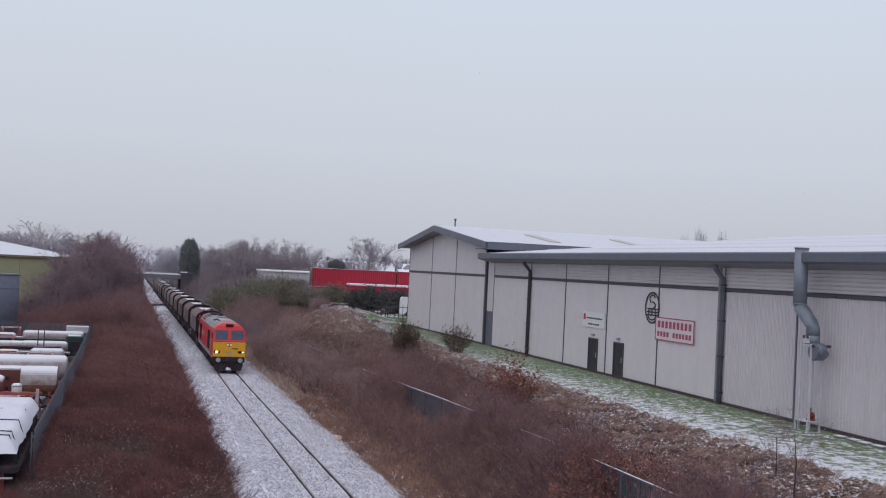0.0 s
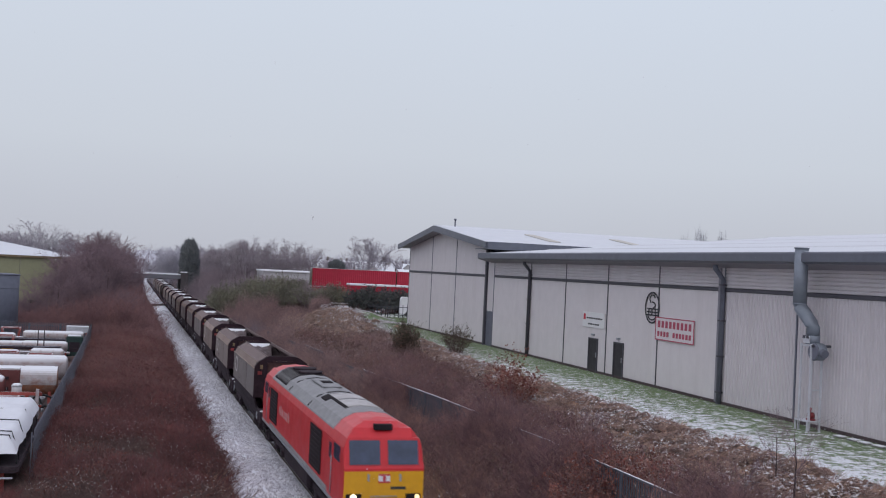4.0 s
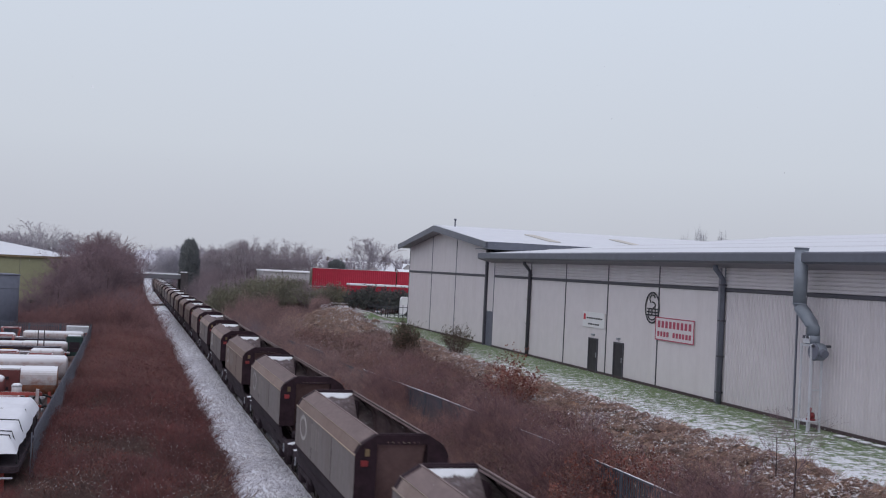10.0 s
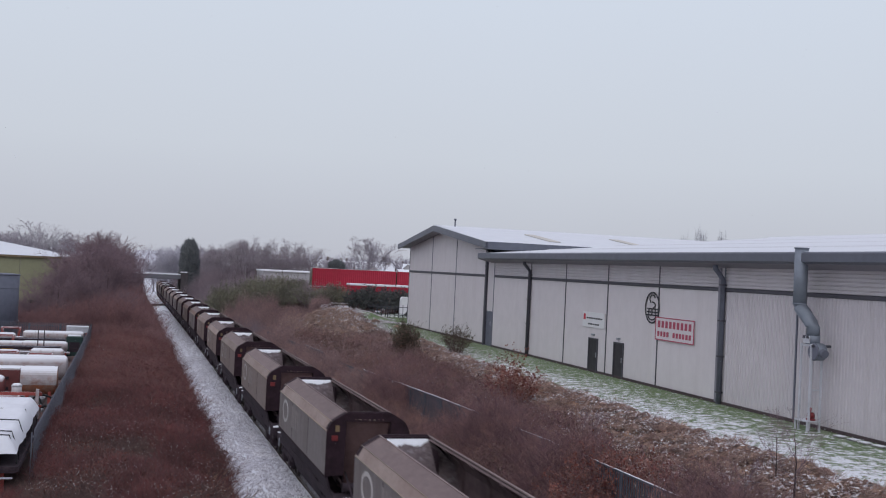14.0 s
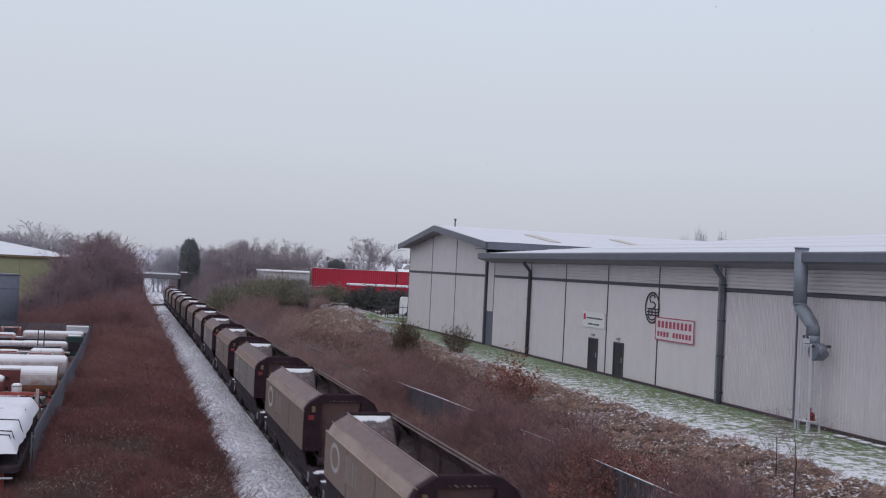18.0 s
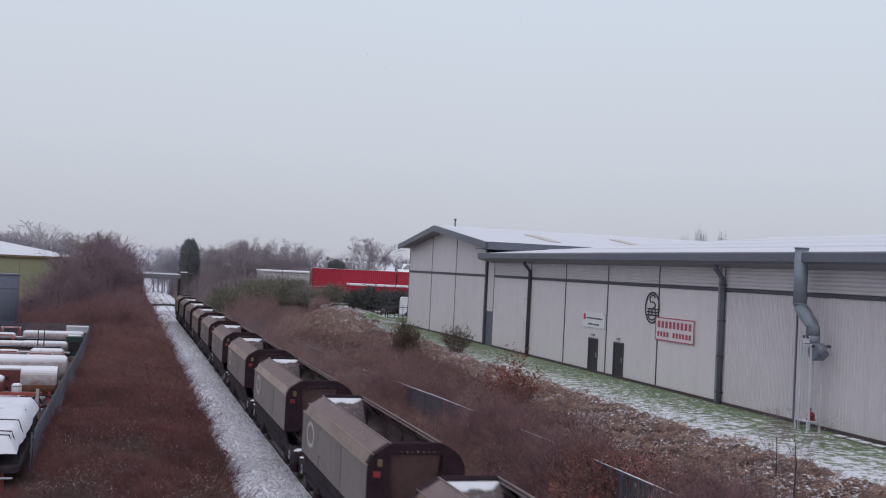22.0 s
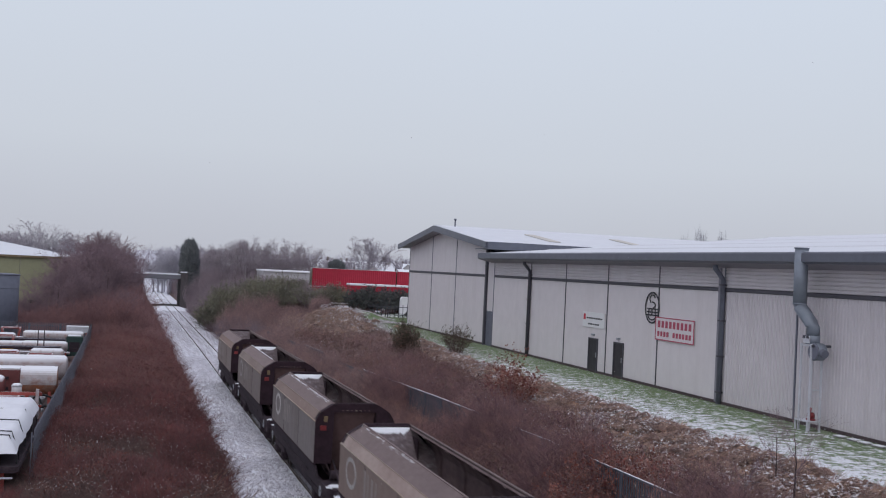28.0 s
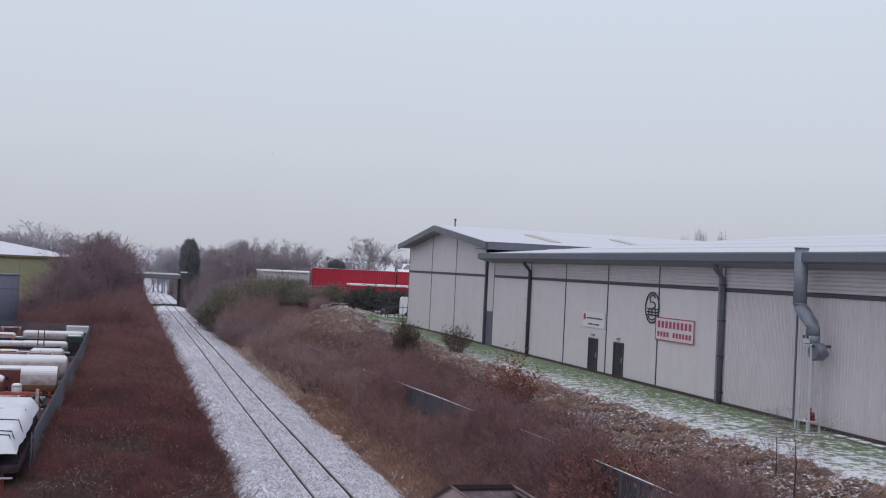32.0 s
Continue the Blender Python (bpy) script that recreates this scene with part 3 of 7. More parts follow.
# loose stones, most of them capped with snow
def stones(k, y0, y1, size):
    sx, sy = TRACK + rng.uniform(-3.6, 3.7, k), rng.uniform(y0, y1, k)
    sx = sx + 0.15 * np.sin(sy * 1.7) * (np.abs(sx - TRACK) > 2.3)
    sz = np.interp(sx - TRACK, [-3.65, -3.3, -2.9, -1.6, 1.6, 2.1, 2.6, 3.2, 3.75], [-0.60, -0.36, -0.24, -0.125, -0.125, -0.19, -0.34, -0.46, -0.64])
    keep = np.abs(np.abs(sx - TRACK) - 0.7525) > 0.10
    sx, sy, sz = sx[keep], sy[keep], sz[keep]
    rad = size * rng.uniform(0.6, 1.3, len(sx))
    c = np.stack([sx, sy, sz + rad * 0.1], 1)
    v = c[:, None] + np.array([[1, 0, -0.3], [0, 1, -0.3], [-1, 0, -0.3], [0, -1, -0.3], [0, 0, 1.0]])[None] * rad[:, None, None] * rng.uniform(0.6, 1.4, (len(sx), 5, 1))
    f = np.arange(len(sx))[:, None, None] * 5 + np.array([[0, 1, 4], [1, 2, 4], [2, 3, 4], [3, 0, 4]])[None]
    return v.reshape(-1, 3), f.reshape(-1, 3)


for count, y0, y1, size in ((100000, 27, 62, 0.036), (50000, 62, 106, 0.048), (16000, 106, 205, 0.075)):
    v, f = stones(count, y0, y1, size)
    v[:, 0] += track_dx(v[:, 1])
    v[:, 2] += track_dz(v[:, 1])
    tagged(mesh_np("ballast_stones", v, f, M["stones"]), "loose grey ballast stones capped with snow", "stones", kind="stuff")

track = thing("railway_track", "single railway track of rusty steel rails in snow", "railway track", at=pose(TRACK, 0, 0))
RAIL = [(-0.07, -0.159), (0.07, -0.159), (0.07, -0.148), (0.012, -0.13), (0.012, -0.045), (0.034, -0.035), (0.034, -0.006),
        (-0.034, -0.006), (-0.034, -0.035), (-0.012, -0.045), (-0.012, -0.13), (-0.07, -0.148)]
LENGTHS = [-460, 14, 58, 64] + list(range(70, 261, 5)) + [640]


def rail_strip(profile):
    """A rail's outline drawn along the line in short lengths."""
    ys = np.array(LENGTHS, dtype=float)
    k = len(profile)
    v = np.array([[(a + track_dx(y), y, b + track_dz(y)) for a, b in profile] for y in ys]).reshape(-1, 3)
    n = np.arange(len(ys) - 1)[:, None] * k
    a = np.arange(k)[None]
    b = (a + 1) % k
    f = np.stack([n + a, n + k + a, n + k + b, n + b], -1).reshape(-1, 4)
    return v, f


for side in (-0.7525, 0.7525):
    r = mesh_np("rail", *rail_strip([(a + side, b) for a, b in RAIL]), M["rail_side"], track)
    h = mesh_np("rail_head", *rail_strip([(side - 0.03, -0.006), (side + 0.03, -0.006), (side + 0.024, 0.0), (side - 0.024, 0.0)]), M["rail_head"], r)
    tagged(h, "worn running surface")

# ---------------------------------------------------------------- the long warehouse
BAY = [78.3, 70.5, 64.3, 58.0, 51.7, 45.2, 39.4, 33.1, 26.8, 20.5, 14.2, 7.9, 1.6]
MID, EAVE = 8.68, 9.78
hall = thing("warehouse", "long pale-clad warehouse with a snow-covered roof and grey trim", "warehouse", at=pose(0, 0, 0))
for i, (a, b) in enumerate(zip(BAY, BAY[1:])):
    ribbed = i >= 5
    if not ribbed:
        part("wall_panel", solid((WALL, WALL + 0.12, b + 0.05, a - 0.05, BASE + 0.165, MID - 0.08), bevel=0.015), M["clad"], hall)
    else:
        prof, y = [], b + 0.05
        while y < a - 0.2:
            prof += [(WALL + 0.02, y), (WALL - 0.015, y + 0.03), (WALL - 0.015, y + 0.09), (WALL + 0.02, y + 0.12)]
            y += 0.2
        prof += [(WALL + 0.02, a - 0.05), (WALL + 0.12, a - 0.05), (WALL + 0.12, b + 0.05)]
        part("wall_panel", prism(prof, "z", BASE + 0.16, MID - 0.08), M["clad_rib"], hall, "vertically ribbed pale cladding")
    prof, z = [], MID + 0.09
    while z < EAVE + 0.25:
        prof += [(WALL + 0.03, z), (WALL - 0.01, z + 0.02), (WALL - 0.01, z + 0.13), (WALL + 0.03, z + 0.15)]
        z += 0.17
    prof += [(WALL + 0.12, z), (WALL + 0.12, MID + 0.09)]
    part("upper_panel", prism(prof, "y", b + 0.05, a - 0.05), M["clad_rib"], hall, "horizontally ribbed pale cladding")
    part("joint_strip", solid((WALL - 0.03, WALL + 0.10, a - 0.042, a + 0.042, BASE + 0.16, EAVE + 0.3), bevel=0.01), M["trim"] if i not in (1, 2, 3, 4) else M["trim_dark"], hall, "slate-grey joint strip")
part("mid_rail", solid((WALL - 0.06, WALL + 0.10, 1.6, 78.2, MID - 0.085, MID + 0.085), bevel=0.02), M["trim_dark"], hall, "dark grey cladding rail")
part("plinth", solid((WALL - 0.05, WALL + 0.3, 1.6, 78.3, BASE - 0.5, BASE + 0.17), bevel=0.02), M["plinth"], hall, "dark plinth")
part("inner_wall", solid((WALL + 0.125, WALL + 0.35, 1.6, 78.2, BASE, EAVE + 0.7), (WALL, WALL + 60, 1.2, 1.55, BASE, EAVE + 0.6)), M["trim"], hall)
# the eave: a deep box gutter with a sloping soffit
part("fascia", prism([(WALL - 1.05, 10.42), (WALL - 1.12, 10.36), (WALL - 1.12, 10.02), (WALL - 0.95, 9.93), (WALL - 0.9, 10.40)], "y", 1.0, 79.3), M["fascia"], hall, "deep grey gutter fascia")
part("soffit", prism([(WALL - 0.94, 9.97), (WALL - 0.94, 9.92), (WALL - 0.005, 9.72), (WALL - 0.005, 9.80)], "y", 1.0, 79.2), M["soffit"], hall, "grey soffit under the eave")
part("roof", prism([(WALL - 1.0, 10.43), (52.5, 13.0), (78.0, 10.43), (78.0, 10.2), (52.5, 12.75), (WALL - 0.9, 10.2)], "y", 0.9, 79.4), M["roof_snow"], hall, "low roof under smooth snow")
# the sheets' laps and the ridge just show under the snow
for x_lap, z_lap in ((31.6, 10.94), (38.2, 11.58), (45.4, 12.29)):
    part("sheet_lap", prism([(x_lap - 0.25, z_lap - 0.04), (x_lap + 0.05, z_lap + 0.035), (x_lap + 0.05, z_lap - 0.06)], "y", 1.0, 79.3), M["roof_lap"], hall, "faint step between roof sheets")
part("ridge_cap", prism([(52.1, 12.96), (52.5, 13.08), (52.9, 12.96)], "y", 0.9, 79.4), M["roof_snow"], hall, "snowy ridge capping")


def downpipe(y, z0, z1, r, mat, parent, kick=0.45, label="dark grey downpipe"):
    x = WALL - 0.14
    p = part("downpipe", tube([(x - kick, y, z1 + 0.62), (x - kick, y, z1 + 0.48), (x, y, z1 - 0.05), (x, y, z0)], r, 10), mat, parent, label)
    for z in np.linspace(z0 + 0.6, z1 - 0.3, 4):
        part("bracket", solid((x - r - 0.01, WALL, y - r - 0.03, y + r + 0.03, z - 0.03, z + 0.03)), M["trim_dark"], p)
    return p


downpipe(70.45, BASE, 9.2, 0.115, M["trim_dark"], hall)
downpipe(45.15, BASE, 9.2, 0.125, M["trim"], hall)
part("cover_strip", solid((WALL - 0.07, WALL, 45.5, 45.68, BASE + 0.1, EAVE), bevel=0.01), M["soffit"], hall, "pale cover strip")


def steel_door(y0, y1, name="door"):
    d = part(name, solid((WALL - 0.035, WALL + 0.05, y0 + 0.07, y1 - 0.07, BASE + 0.04, 5.22), bevel=0.01), M["door"], hall, "dark steel fire door")
    part("door_frame", solid((WALL - 0.07, WALL + 0.02, y0, y0 + 0.07, BASE + 0.02, 5.29), (WALL - 0.07, WALL + 0.02, y1 - 0.07, y1, BASE + 0.02, 5.29),
                             (WALL - 0.07, WALL + 0.02, y0 + 0.07, y1 - 0.07, 5.22, 5.29)), M["trim_dark"], d)
    part("handle", solid((WALL - 0.09, WALL - 0.04, y0 + 0.12, y0 + 0.16, 4.15, 4.45)), M["galv"], d)
    part("door_lamp", solid((WALL - 0.16, WALL + 0.02, (y0 + y1) / 2 - 0.14, (y0 + y1) / 2 + 0.14, 5.44, 5.56), bevel=0.02), M["galv"], hall, "small grey bulkhead lamp")


steel_door(59.05, 60.35)
steel_door(55.6, 56.85)

# ---------------------------------------------------------------- the taller hall beside it
Y0, Y1, YM = 80.35, 103.9, 92.1
tall = thing("gabled_hall", "taller pale-clad hall with a gable and snowy roof", "warehouse")
joints = [Y0 + 0.05, 88.3, 95.8, Y1]


def gable_z(y):
    return 12.42 - abs(y - YM) * 0.112


for a, b in zip(joints, joints[1:]):
    part("wall_panel", solid((WALL, WALL + 0.12, a + 0.04, b - 0.04, BASE + 0.165, MID - 0.08), bevel=0.015), M["clad"], tall)
    top = [(a + 0.04, MID + 0.1), (b - 0.04, MID + 0.1), (b - 0.04, gable_z(b))] + ([(YM, gable_z(YM))] if a < YM < b else []) + [(a + 0.04, gable_z(a))]
    part("gable_panel", prism(top, "x", WALL, WALL + 0.12), M["clad"], tall)
    part("joint_strip", solid((WALL - 0.03, WALL + 0.1, b - 0.05, b + 0.05, BASE + 0.16, gable_z(b) + 0.02)), M["trim"], tall, "grey joint strip")
part("inner_wall", prism([(Y0, BASE), (Y1 - 0.01, BASE), (Y1 - 0.01, gable_z(Y1)), (YM, gable_z(YM)), (Y0, gable_z(Y0))], "x", WALL + 0.125, WALL + 0.35), M["clad"], tall)
part("side_wall", solid((WALL + 0.36, 80, Y0 + 0.02, Y0 + 0.25, BASE, gable_z(Y0)), (WALL + 0.36, 80, Y1 - 0.27, Y1 - 0.02, BASE, gable_z(Y1))), M["trim"], tall)
part("mid_rail", solid((WALL - 0.05, WALL + 0.1, Y0, Y1 + 0.02, MID - 0.1, MID + 0.1), bevel=0.02), M["trim_dark"], tall, "dark grey cladding rail")
part("plinth", solid((WALL - 0.04, WALL + 0.3, Y0, Y1, BASE - 0.5, BASE + 0.17)), M["plinth"], tall)
part("corner_post", solid((WALL - 0.10, WALL + 0.2, Y0 - 0.30, Y0 - 0.02, BASE, gable_z(Y0)), bevel=0.02), M["trim_dark"], tall, "dark corner post")
part("link_panel", solid((WALL + 0.08, WALL + 0.3, 78.36, Y0 - 0.31, BASE, 5.9), bevel=0.02), M["trim"], tall, "blue-grey lower link panel")
part("link_panel", solid((WALL + 0.08, WALL + 0.3, 78.36, Y0 - 0.31, 5.92, 10.3), bevel=0.02), M["clad"], tall, "pale upper link panel")
rise = [(77.6, 11.12), (YM, 12.80), (104.6, 11.14)]
up = [(y, z + 0.16) for y, z in rise]
part("roof", prism([(rise[0][0], rise[0][1] + 0.03), (YM, 12.83), (rise[2][0], rise[2][1] + 0.03), up[2], up[1], up[0]], "x", WALL - 1.0, 85.0), M["roof_snow"], tall, "pitched roof under snow")
part("verge", prism([(77.5, 10.78), (YM, 12.38), (104.7, 10.84), (104.7, 11.30), (YM, 12.90), (77.5, 11.28)], "x", WALL - 1.15, WALL - 1.003), M["fascia"], tall, "grey verge board")
part("verge_soffit", prism([(77.6, 10.92), (YM, 12.46), (104.6, 10.96), (104.6, 11.12), (YM, 12.61), (77.6, 11.10)], "x", WALL - 1.0, WALL + 0.1), M["soffit"], tall)
part("side_gutter", solid((WALL - 1.0, 84, 77.35, 77.59, 10.72, 11.30), (WALL - 1.0, 84, 77.59, Y0, 10.72, 10.80)), M["fascia"], tall, "deep grey gutter")
for x in (33.0, 41.0, 49.0):
    z = lambda y: 12.98 - (YM - y) * (1.68 / 14.5)
    part("rooflight", prism([(80.5, z(80.5)), (86.5, z(86.5)), (86.5, z(86.5) + 0.05), (80.5, z(80.5) + 0.05)], "x", x, x + 0.9), M["rooflight"], tall, "dull rooflight strip")
part("flue", tube([(28.3, 91.5, 12.4), (28.3, 91.5, 13.45)], 0.07, 8), M["trim"], tall, "thin roof flue")
part("flue_cap", tube([(28.3, 91.5, 13.45), (28.3, 91.5, 13.6)], [0.14, 0.10], 8), M["trim"], tall)

# ---------------------------------------------------------------- signs on the wall
sign = thing("company_sign", "white company sign with a red frame and red lettering bars", "sign", at=pose(WALL, 49.8, 6.42))
part("board", solid((-0.07, -0.03, -2.02, 2.02, -0.60, 0.60), bevel=0.01), M["clad"], sign)
part("sign_frame", solid((-0.085, -0.06, -2.03, 2.03, 0.555, 0.61), (-0.085, -0.06, -2.03, 2.03, -0.61, -0.555), (-0.085, -0.06, -2.03, -1.97, -0.555, 0.555), (-0.085, -0.06, 1.97, 2.03, -0.555, 0.555)), M["sign_red"], sign, "red frame")
for i in range(9):
    y = 1.62 - i * 0.405
    part("lettering_bar", solid((-0.085, -0.072, y - 0.125, y + 0.125, 0.06, 0.42)), M["sign_red"], sign)
for i in range(11):
    y = 1.66 - i * 0.33
    if i != 4:
        part("lettering_bar", solid((-0.085, -0.072, y - 0.105, y + 0.105, -0.40, -0.14)), M["sign_red"], sign)

crest = thing("wall_emblem", "black oval emblem painted on the cladding", "emblem", at=pose(WALL, 52.35, 7.48))


def oval(ry, rz, w, y0=0.0, z0=0.0, a0=0.0, a1=360.0, n=40, x=-0.05):
    bm = bmesh.new()
    prev = None
    for i in range(n + 1):
        t = radians(a0 + (a1 - a0) * i / n)
        c, s = math.cos(t), math.sin(t)
        ring = [bm.verts.new((xx, y0 + (ry + o) * c, z0 + (rz + o) * s)) for xx in (x, x + 0.02) for o in (-w / 2, w / 2)]
        if prev:
            for p, q in ((0, 1), (1, 3), (3, 2), (2, 0)):
                bm.faces.new((prev[p], prev[q], ring[q], ring[p]))
        prev = ring
    bmesh.ops.recalc_face_normals(bm, faces=bm.faces[:])
    return bm


part("outer_ring", oval(0.78, 0.82, 0.085), M["black_paint"], crest)
part("curl", oval(0.30, 0.22, 0.075, 0.0, 0.46, -60, 165), M["black_paint"], crest)
part("curl_tail", oval(0.34, 0.16, 0.075, 0.02, 0.14, 88, 250), M["black_paint"], crest)
for z in (-0.06, -0.24, -0.40):
    part("emblem_bar", solid((-0.05, -0.03, -0.62, 0.60, z - 0.035, z + 0.035)), M["black_paint"], crest)
for y in (-0.36, 0.02, 0.38):
    part("emblem_post", solid((-0.05, -0.03, y - 0.035, y + 0.035, -0.38, -0.08)), M["black_paint"], crest)
part("emblem_foot", oval(0.46, 0.30, 0.07, 0.0, -0.36, 180, 360), M["black_paint"], crest)

notice = thing("notice_board", "white notice board with small black and red bars", "sign", at=pose(WALL, 59.75, 6.38))
part("board", solid((-0.07, -0.03, -1.55, 1.55, -0.46, 0.46), bevel=0.01), M["white_paint"], notice)
part("red_mark", solid((-0.085, -0.072, 1.12, 1.40, -0.02, 0.34)), M["red_paint"], notice)
for y0, y1, z in ((-1.15, 0.95, 0.10), (-0.9, 0.7, -0.26)):
    y = y1
    while y > y0:
        part("lettering_bar", solid((-0.085, -0.072, y - 0.24, y, z - 0.045, z + 0.045)), M["black_paint"], notice)
        y -= 0.33

# ---------------------------------------------------------------- the extract duct with its cage
duct = thing("extract_duct", "galvanised extract duct bending down the wall to a fan", "ventilation duct", at=pose(0, 0, 0))
X = WALL - 0.95
part("riser", tube([(X, 37.92, 8.30), (X, 37.92, 10.56)], 0.275, 18), M["duct"], duct)
part("top_rim", tube([(X, 37.92, 10.55), (X, 37.92, 10.60)], 0.30, 18), M["duct"], duct)
part("bend", tube([(X, 37.92, 8.30), (X + 0.01, 37.89, 8.18), (X + 0.10, 37.62, 7.86), (X + 0.19, 37.34, 7.52), (X + 0.22, 37.27, 7.38), (X + 0.22, 37.26, 7.05)], 0.268, 18), M["duct"], duct)
part("flange", tube([(X, 37.92, 8.27), (X, 37.92, 8.32)], 0.285, 18), M["duct"], duct)
part("damper_plate", solid((X - 0.10, X - 0.055, 37.05, 37.47, 6.74, 7.03), bevel=0.01), M["galv_pale"], duct, "pale inspection plate")
part("damper", tube([(X + 0.22, 37.26, 7.05), (X + 0.22, 37.26, 6.70)], 0.285, 18), M["duct"], duct)
for dy in (-0.12, 0.12):
    part("damper_bolt", solid((X - 0.14, X - 0.08, 37.26 + dy - 0.06, 37.26 + dy + 0.06, 6.93, 7.05)), M["trim_dark"], duct)
part("fan_casing", tube([(X + 0.0, 36.90, 6.42), (X + 0.42, 36.90, 6.42)], 0.35, 20), M["duct"], duct, "round fan casing")
part("fan_rim", tube([(X - 0.03, 36.90, 6.42), (X + 0.02, 36.90, 6.42)], [0.30, 0.37], 20), M["trim"], duct)
part("fan_outlet", tube([(X + 0.2, 36.75, 6.42), (X + 0.2, 36.40, 6.36)], 0.17, 12), M["trim"], duct)
stand = thing("fan_stand", "pale galvanised steel frame carrying the extract fan", "steel frame", at=pose(0, 0, 0))
for y in (36.95, 37.60):
    for x in (X - 0.05, X + 0.45):
        part("post", solid((x - 0.038, x + 0.038, y - 0.038, y + 0.038, BASE - 0.05, 6.72)), M["galv_pale"], stand)
for x in (X - 0.05, X + 0.45):
    part("side_bar", solid((x - 0.02, x + 0.02, 36.95, 37.60, 6.62, 6.68)), M["galv_pale"], stand)
for z in (4.88, 6.55):
    part("cross_bar", solid((X - 0.05, X + 0.45, 36.93, 36.97, z - 0.03, z + 0.03)), M["galv_pale"], stand)
part("fan_bracket", solid((X - 0.12, X + 0.75, 36.78, 36.86, 6.60, 6.70)), M["trim_dark"], stand, "dark fan bracket")
part("step_plate", solid((X - 0.22, X + 0.42, 36.80, 37.66, 3.60, 3.66), bevel=0.01), M["galv_pale"], stand, "snow-dusted step plate")
for x, y in ((X - 0.19, 36.84), (X - 0.19, 37.62), (X + 0.38, 36.84)):
    part("step_leg", solid((x - 0.03, x + 0.03, y - 0.03, y + 0.03, BASE - 0.05, 3.60)), M["galv_pale"], stand)
bag = thing("orange_hose_reel", "small orange-red hose reel on the steel stand", "hose reel", at=pose(X + 0.12, 37.05, 3.66))
part("drum", tube([(-0.10, 0, 0.19), (0.10, 0, 0.19)], 0.13, 14), M["tail_red"], bag)
part("foot", solid((-0.12, 0.12, -0.17, 0.17, 0.0, 0.08), bevel=0.02), M["tail_red"], bag)
part("hose_neck", tube([(0, 0.05, 0.32), (0, 0.02, 0.50)], 0.045, 8), M["tail_red"], bag)
# snow-topped slabs along the wall's foot
slab = tagged(part("paving_slab", solid((-0.17, 0.17, -0.26, 0.26, 0.0, 0.08), bevel=0.02), M["concrete"]), "snow-topped concrete paving slab by the plinth", "paving slab", "slabs at the wall foot")
slab.matrix_basis = pose(WALL - 0.62, 35.45, BASE + 0.03)
for i, y in enumerate((34.65, 33.95, 33.2, 32.4, 31.6, 30.7)):
    copy_thing(slab, pose(WALL - 0.60 - 0.05 * (i % 2), y, BASE + 0.03, 0, 0, 5 * (i % 3) - 4))

# ---------------------------------------------------------------- the train
def loft(sections, profile, floor):
    """A body whose outline is cut off at another height in each section (y, top, widening)."""
    bm = bmesh.new()
    rings = [[bm.verts.new((x * w, y, max(floor, min(z, top)))) for x, z in profile] for y, top, w in sections]
    k = len(profile)
    for r, q in zip(rings, rings[1:]):
        for i in range(k):
            bm.faces.new((r[i], r[(i + 1) % k], q[(i + 1) % k], q[i]))
    bm.faces.new(rings[0])
    bm.faces.new(rings[-1][::-1])
    bmesh.ops.remove_doubles(bm, verts=bm.verts[:], dist=0.0005)
    bmesh.ops.recalc_face_normals(bm, faces=bm.faces[:])
    return bm


def wheel_bm(x0, x1, r):
    """A railway wheel with flange, hub and a dished web, its axle along x."""
    s = 1 if x1 > x0 else -1
    prof = [(x0, 0.0), (x0 - 0.02 * s, 0.10), (x0 + 0.03 * s, 0.11), (x0 + 0.04 * s, r - 0.09), (x0, r - 0.06), (x0, r + 0.03), (x0 + 0.03 * s, r + 0.02), (x1, r - 0.005), (x1, r - 0.07), (x1 - 0.05 * s, r - 0.08), (x1 - 0.05 * s, 0.12), (x1, 0.10), (x1, 0.0)]
    bm = bmesh.new()
    n = 20
    rows = [[bm.verts.new((x, q * math.cos(2 * math.pi * j / n), q * math.sin(2 * math.pi * j / n))) for j in range(n)] for x, q in prof]
    for a, b in zip(rows, rows[1:]):
        for j in range(n):
            bm.faces.new((a[j], a[(j + 1) % n], b[(j + 1) % n], b[j]))
    bmesh.ops.remove_doubles(bm, verts=bm.verts[:], dist=0.0005)
    bmesh.ops.recalc_face_normals(bm, faces=bm.faces[:])
    return bm


def bogie(parent, y, axles, r, half, name="bogie"):
    frame_box = [(-1.12, -0.96, y - half, y + half, 0.62, 0.86), (0.96, 1.12, y - half, y + half, 0.62, 0.86), (-0.96, 0.96, y - 0.25, y + 0.25, 0.60, 0.88)]
    b = part(name, solid(*frame_box, bevel=0.03), M["under"], parent)
    first = None
    for a in axles:
        part("axle", tube([(-0.7, y + a, r), (0.7, y + a, r)], 0.08, 10), M["wheel"], b)
        for s in (-1, 1):
            w = part("wheel", wheel_bm(s * 0.685, s * 0.82, r), M["wheel"], b)
            w.location = (0, y + a, r)
            part("axle_box", solid((s * 1.02 - 0.13, s * 1.02 + 0.13, y + a - 0.18, y + a + 0.18, r - 0.16, r + 0.24), bevel=0.03), M["under"], b)
            part("spring", tube([(s * 1.05, y + a + 0.32, r + 0.0), (s * 1.05, y + a + 0.32, r + 0.32)], 0.09, 8), M["under"], b)
    return b


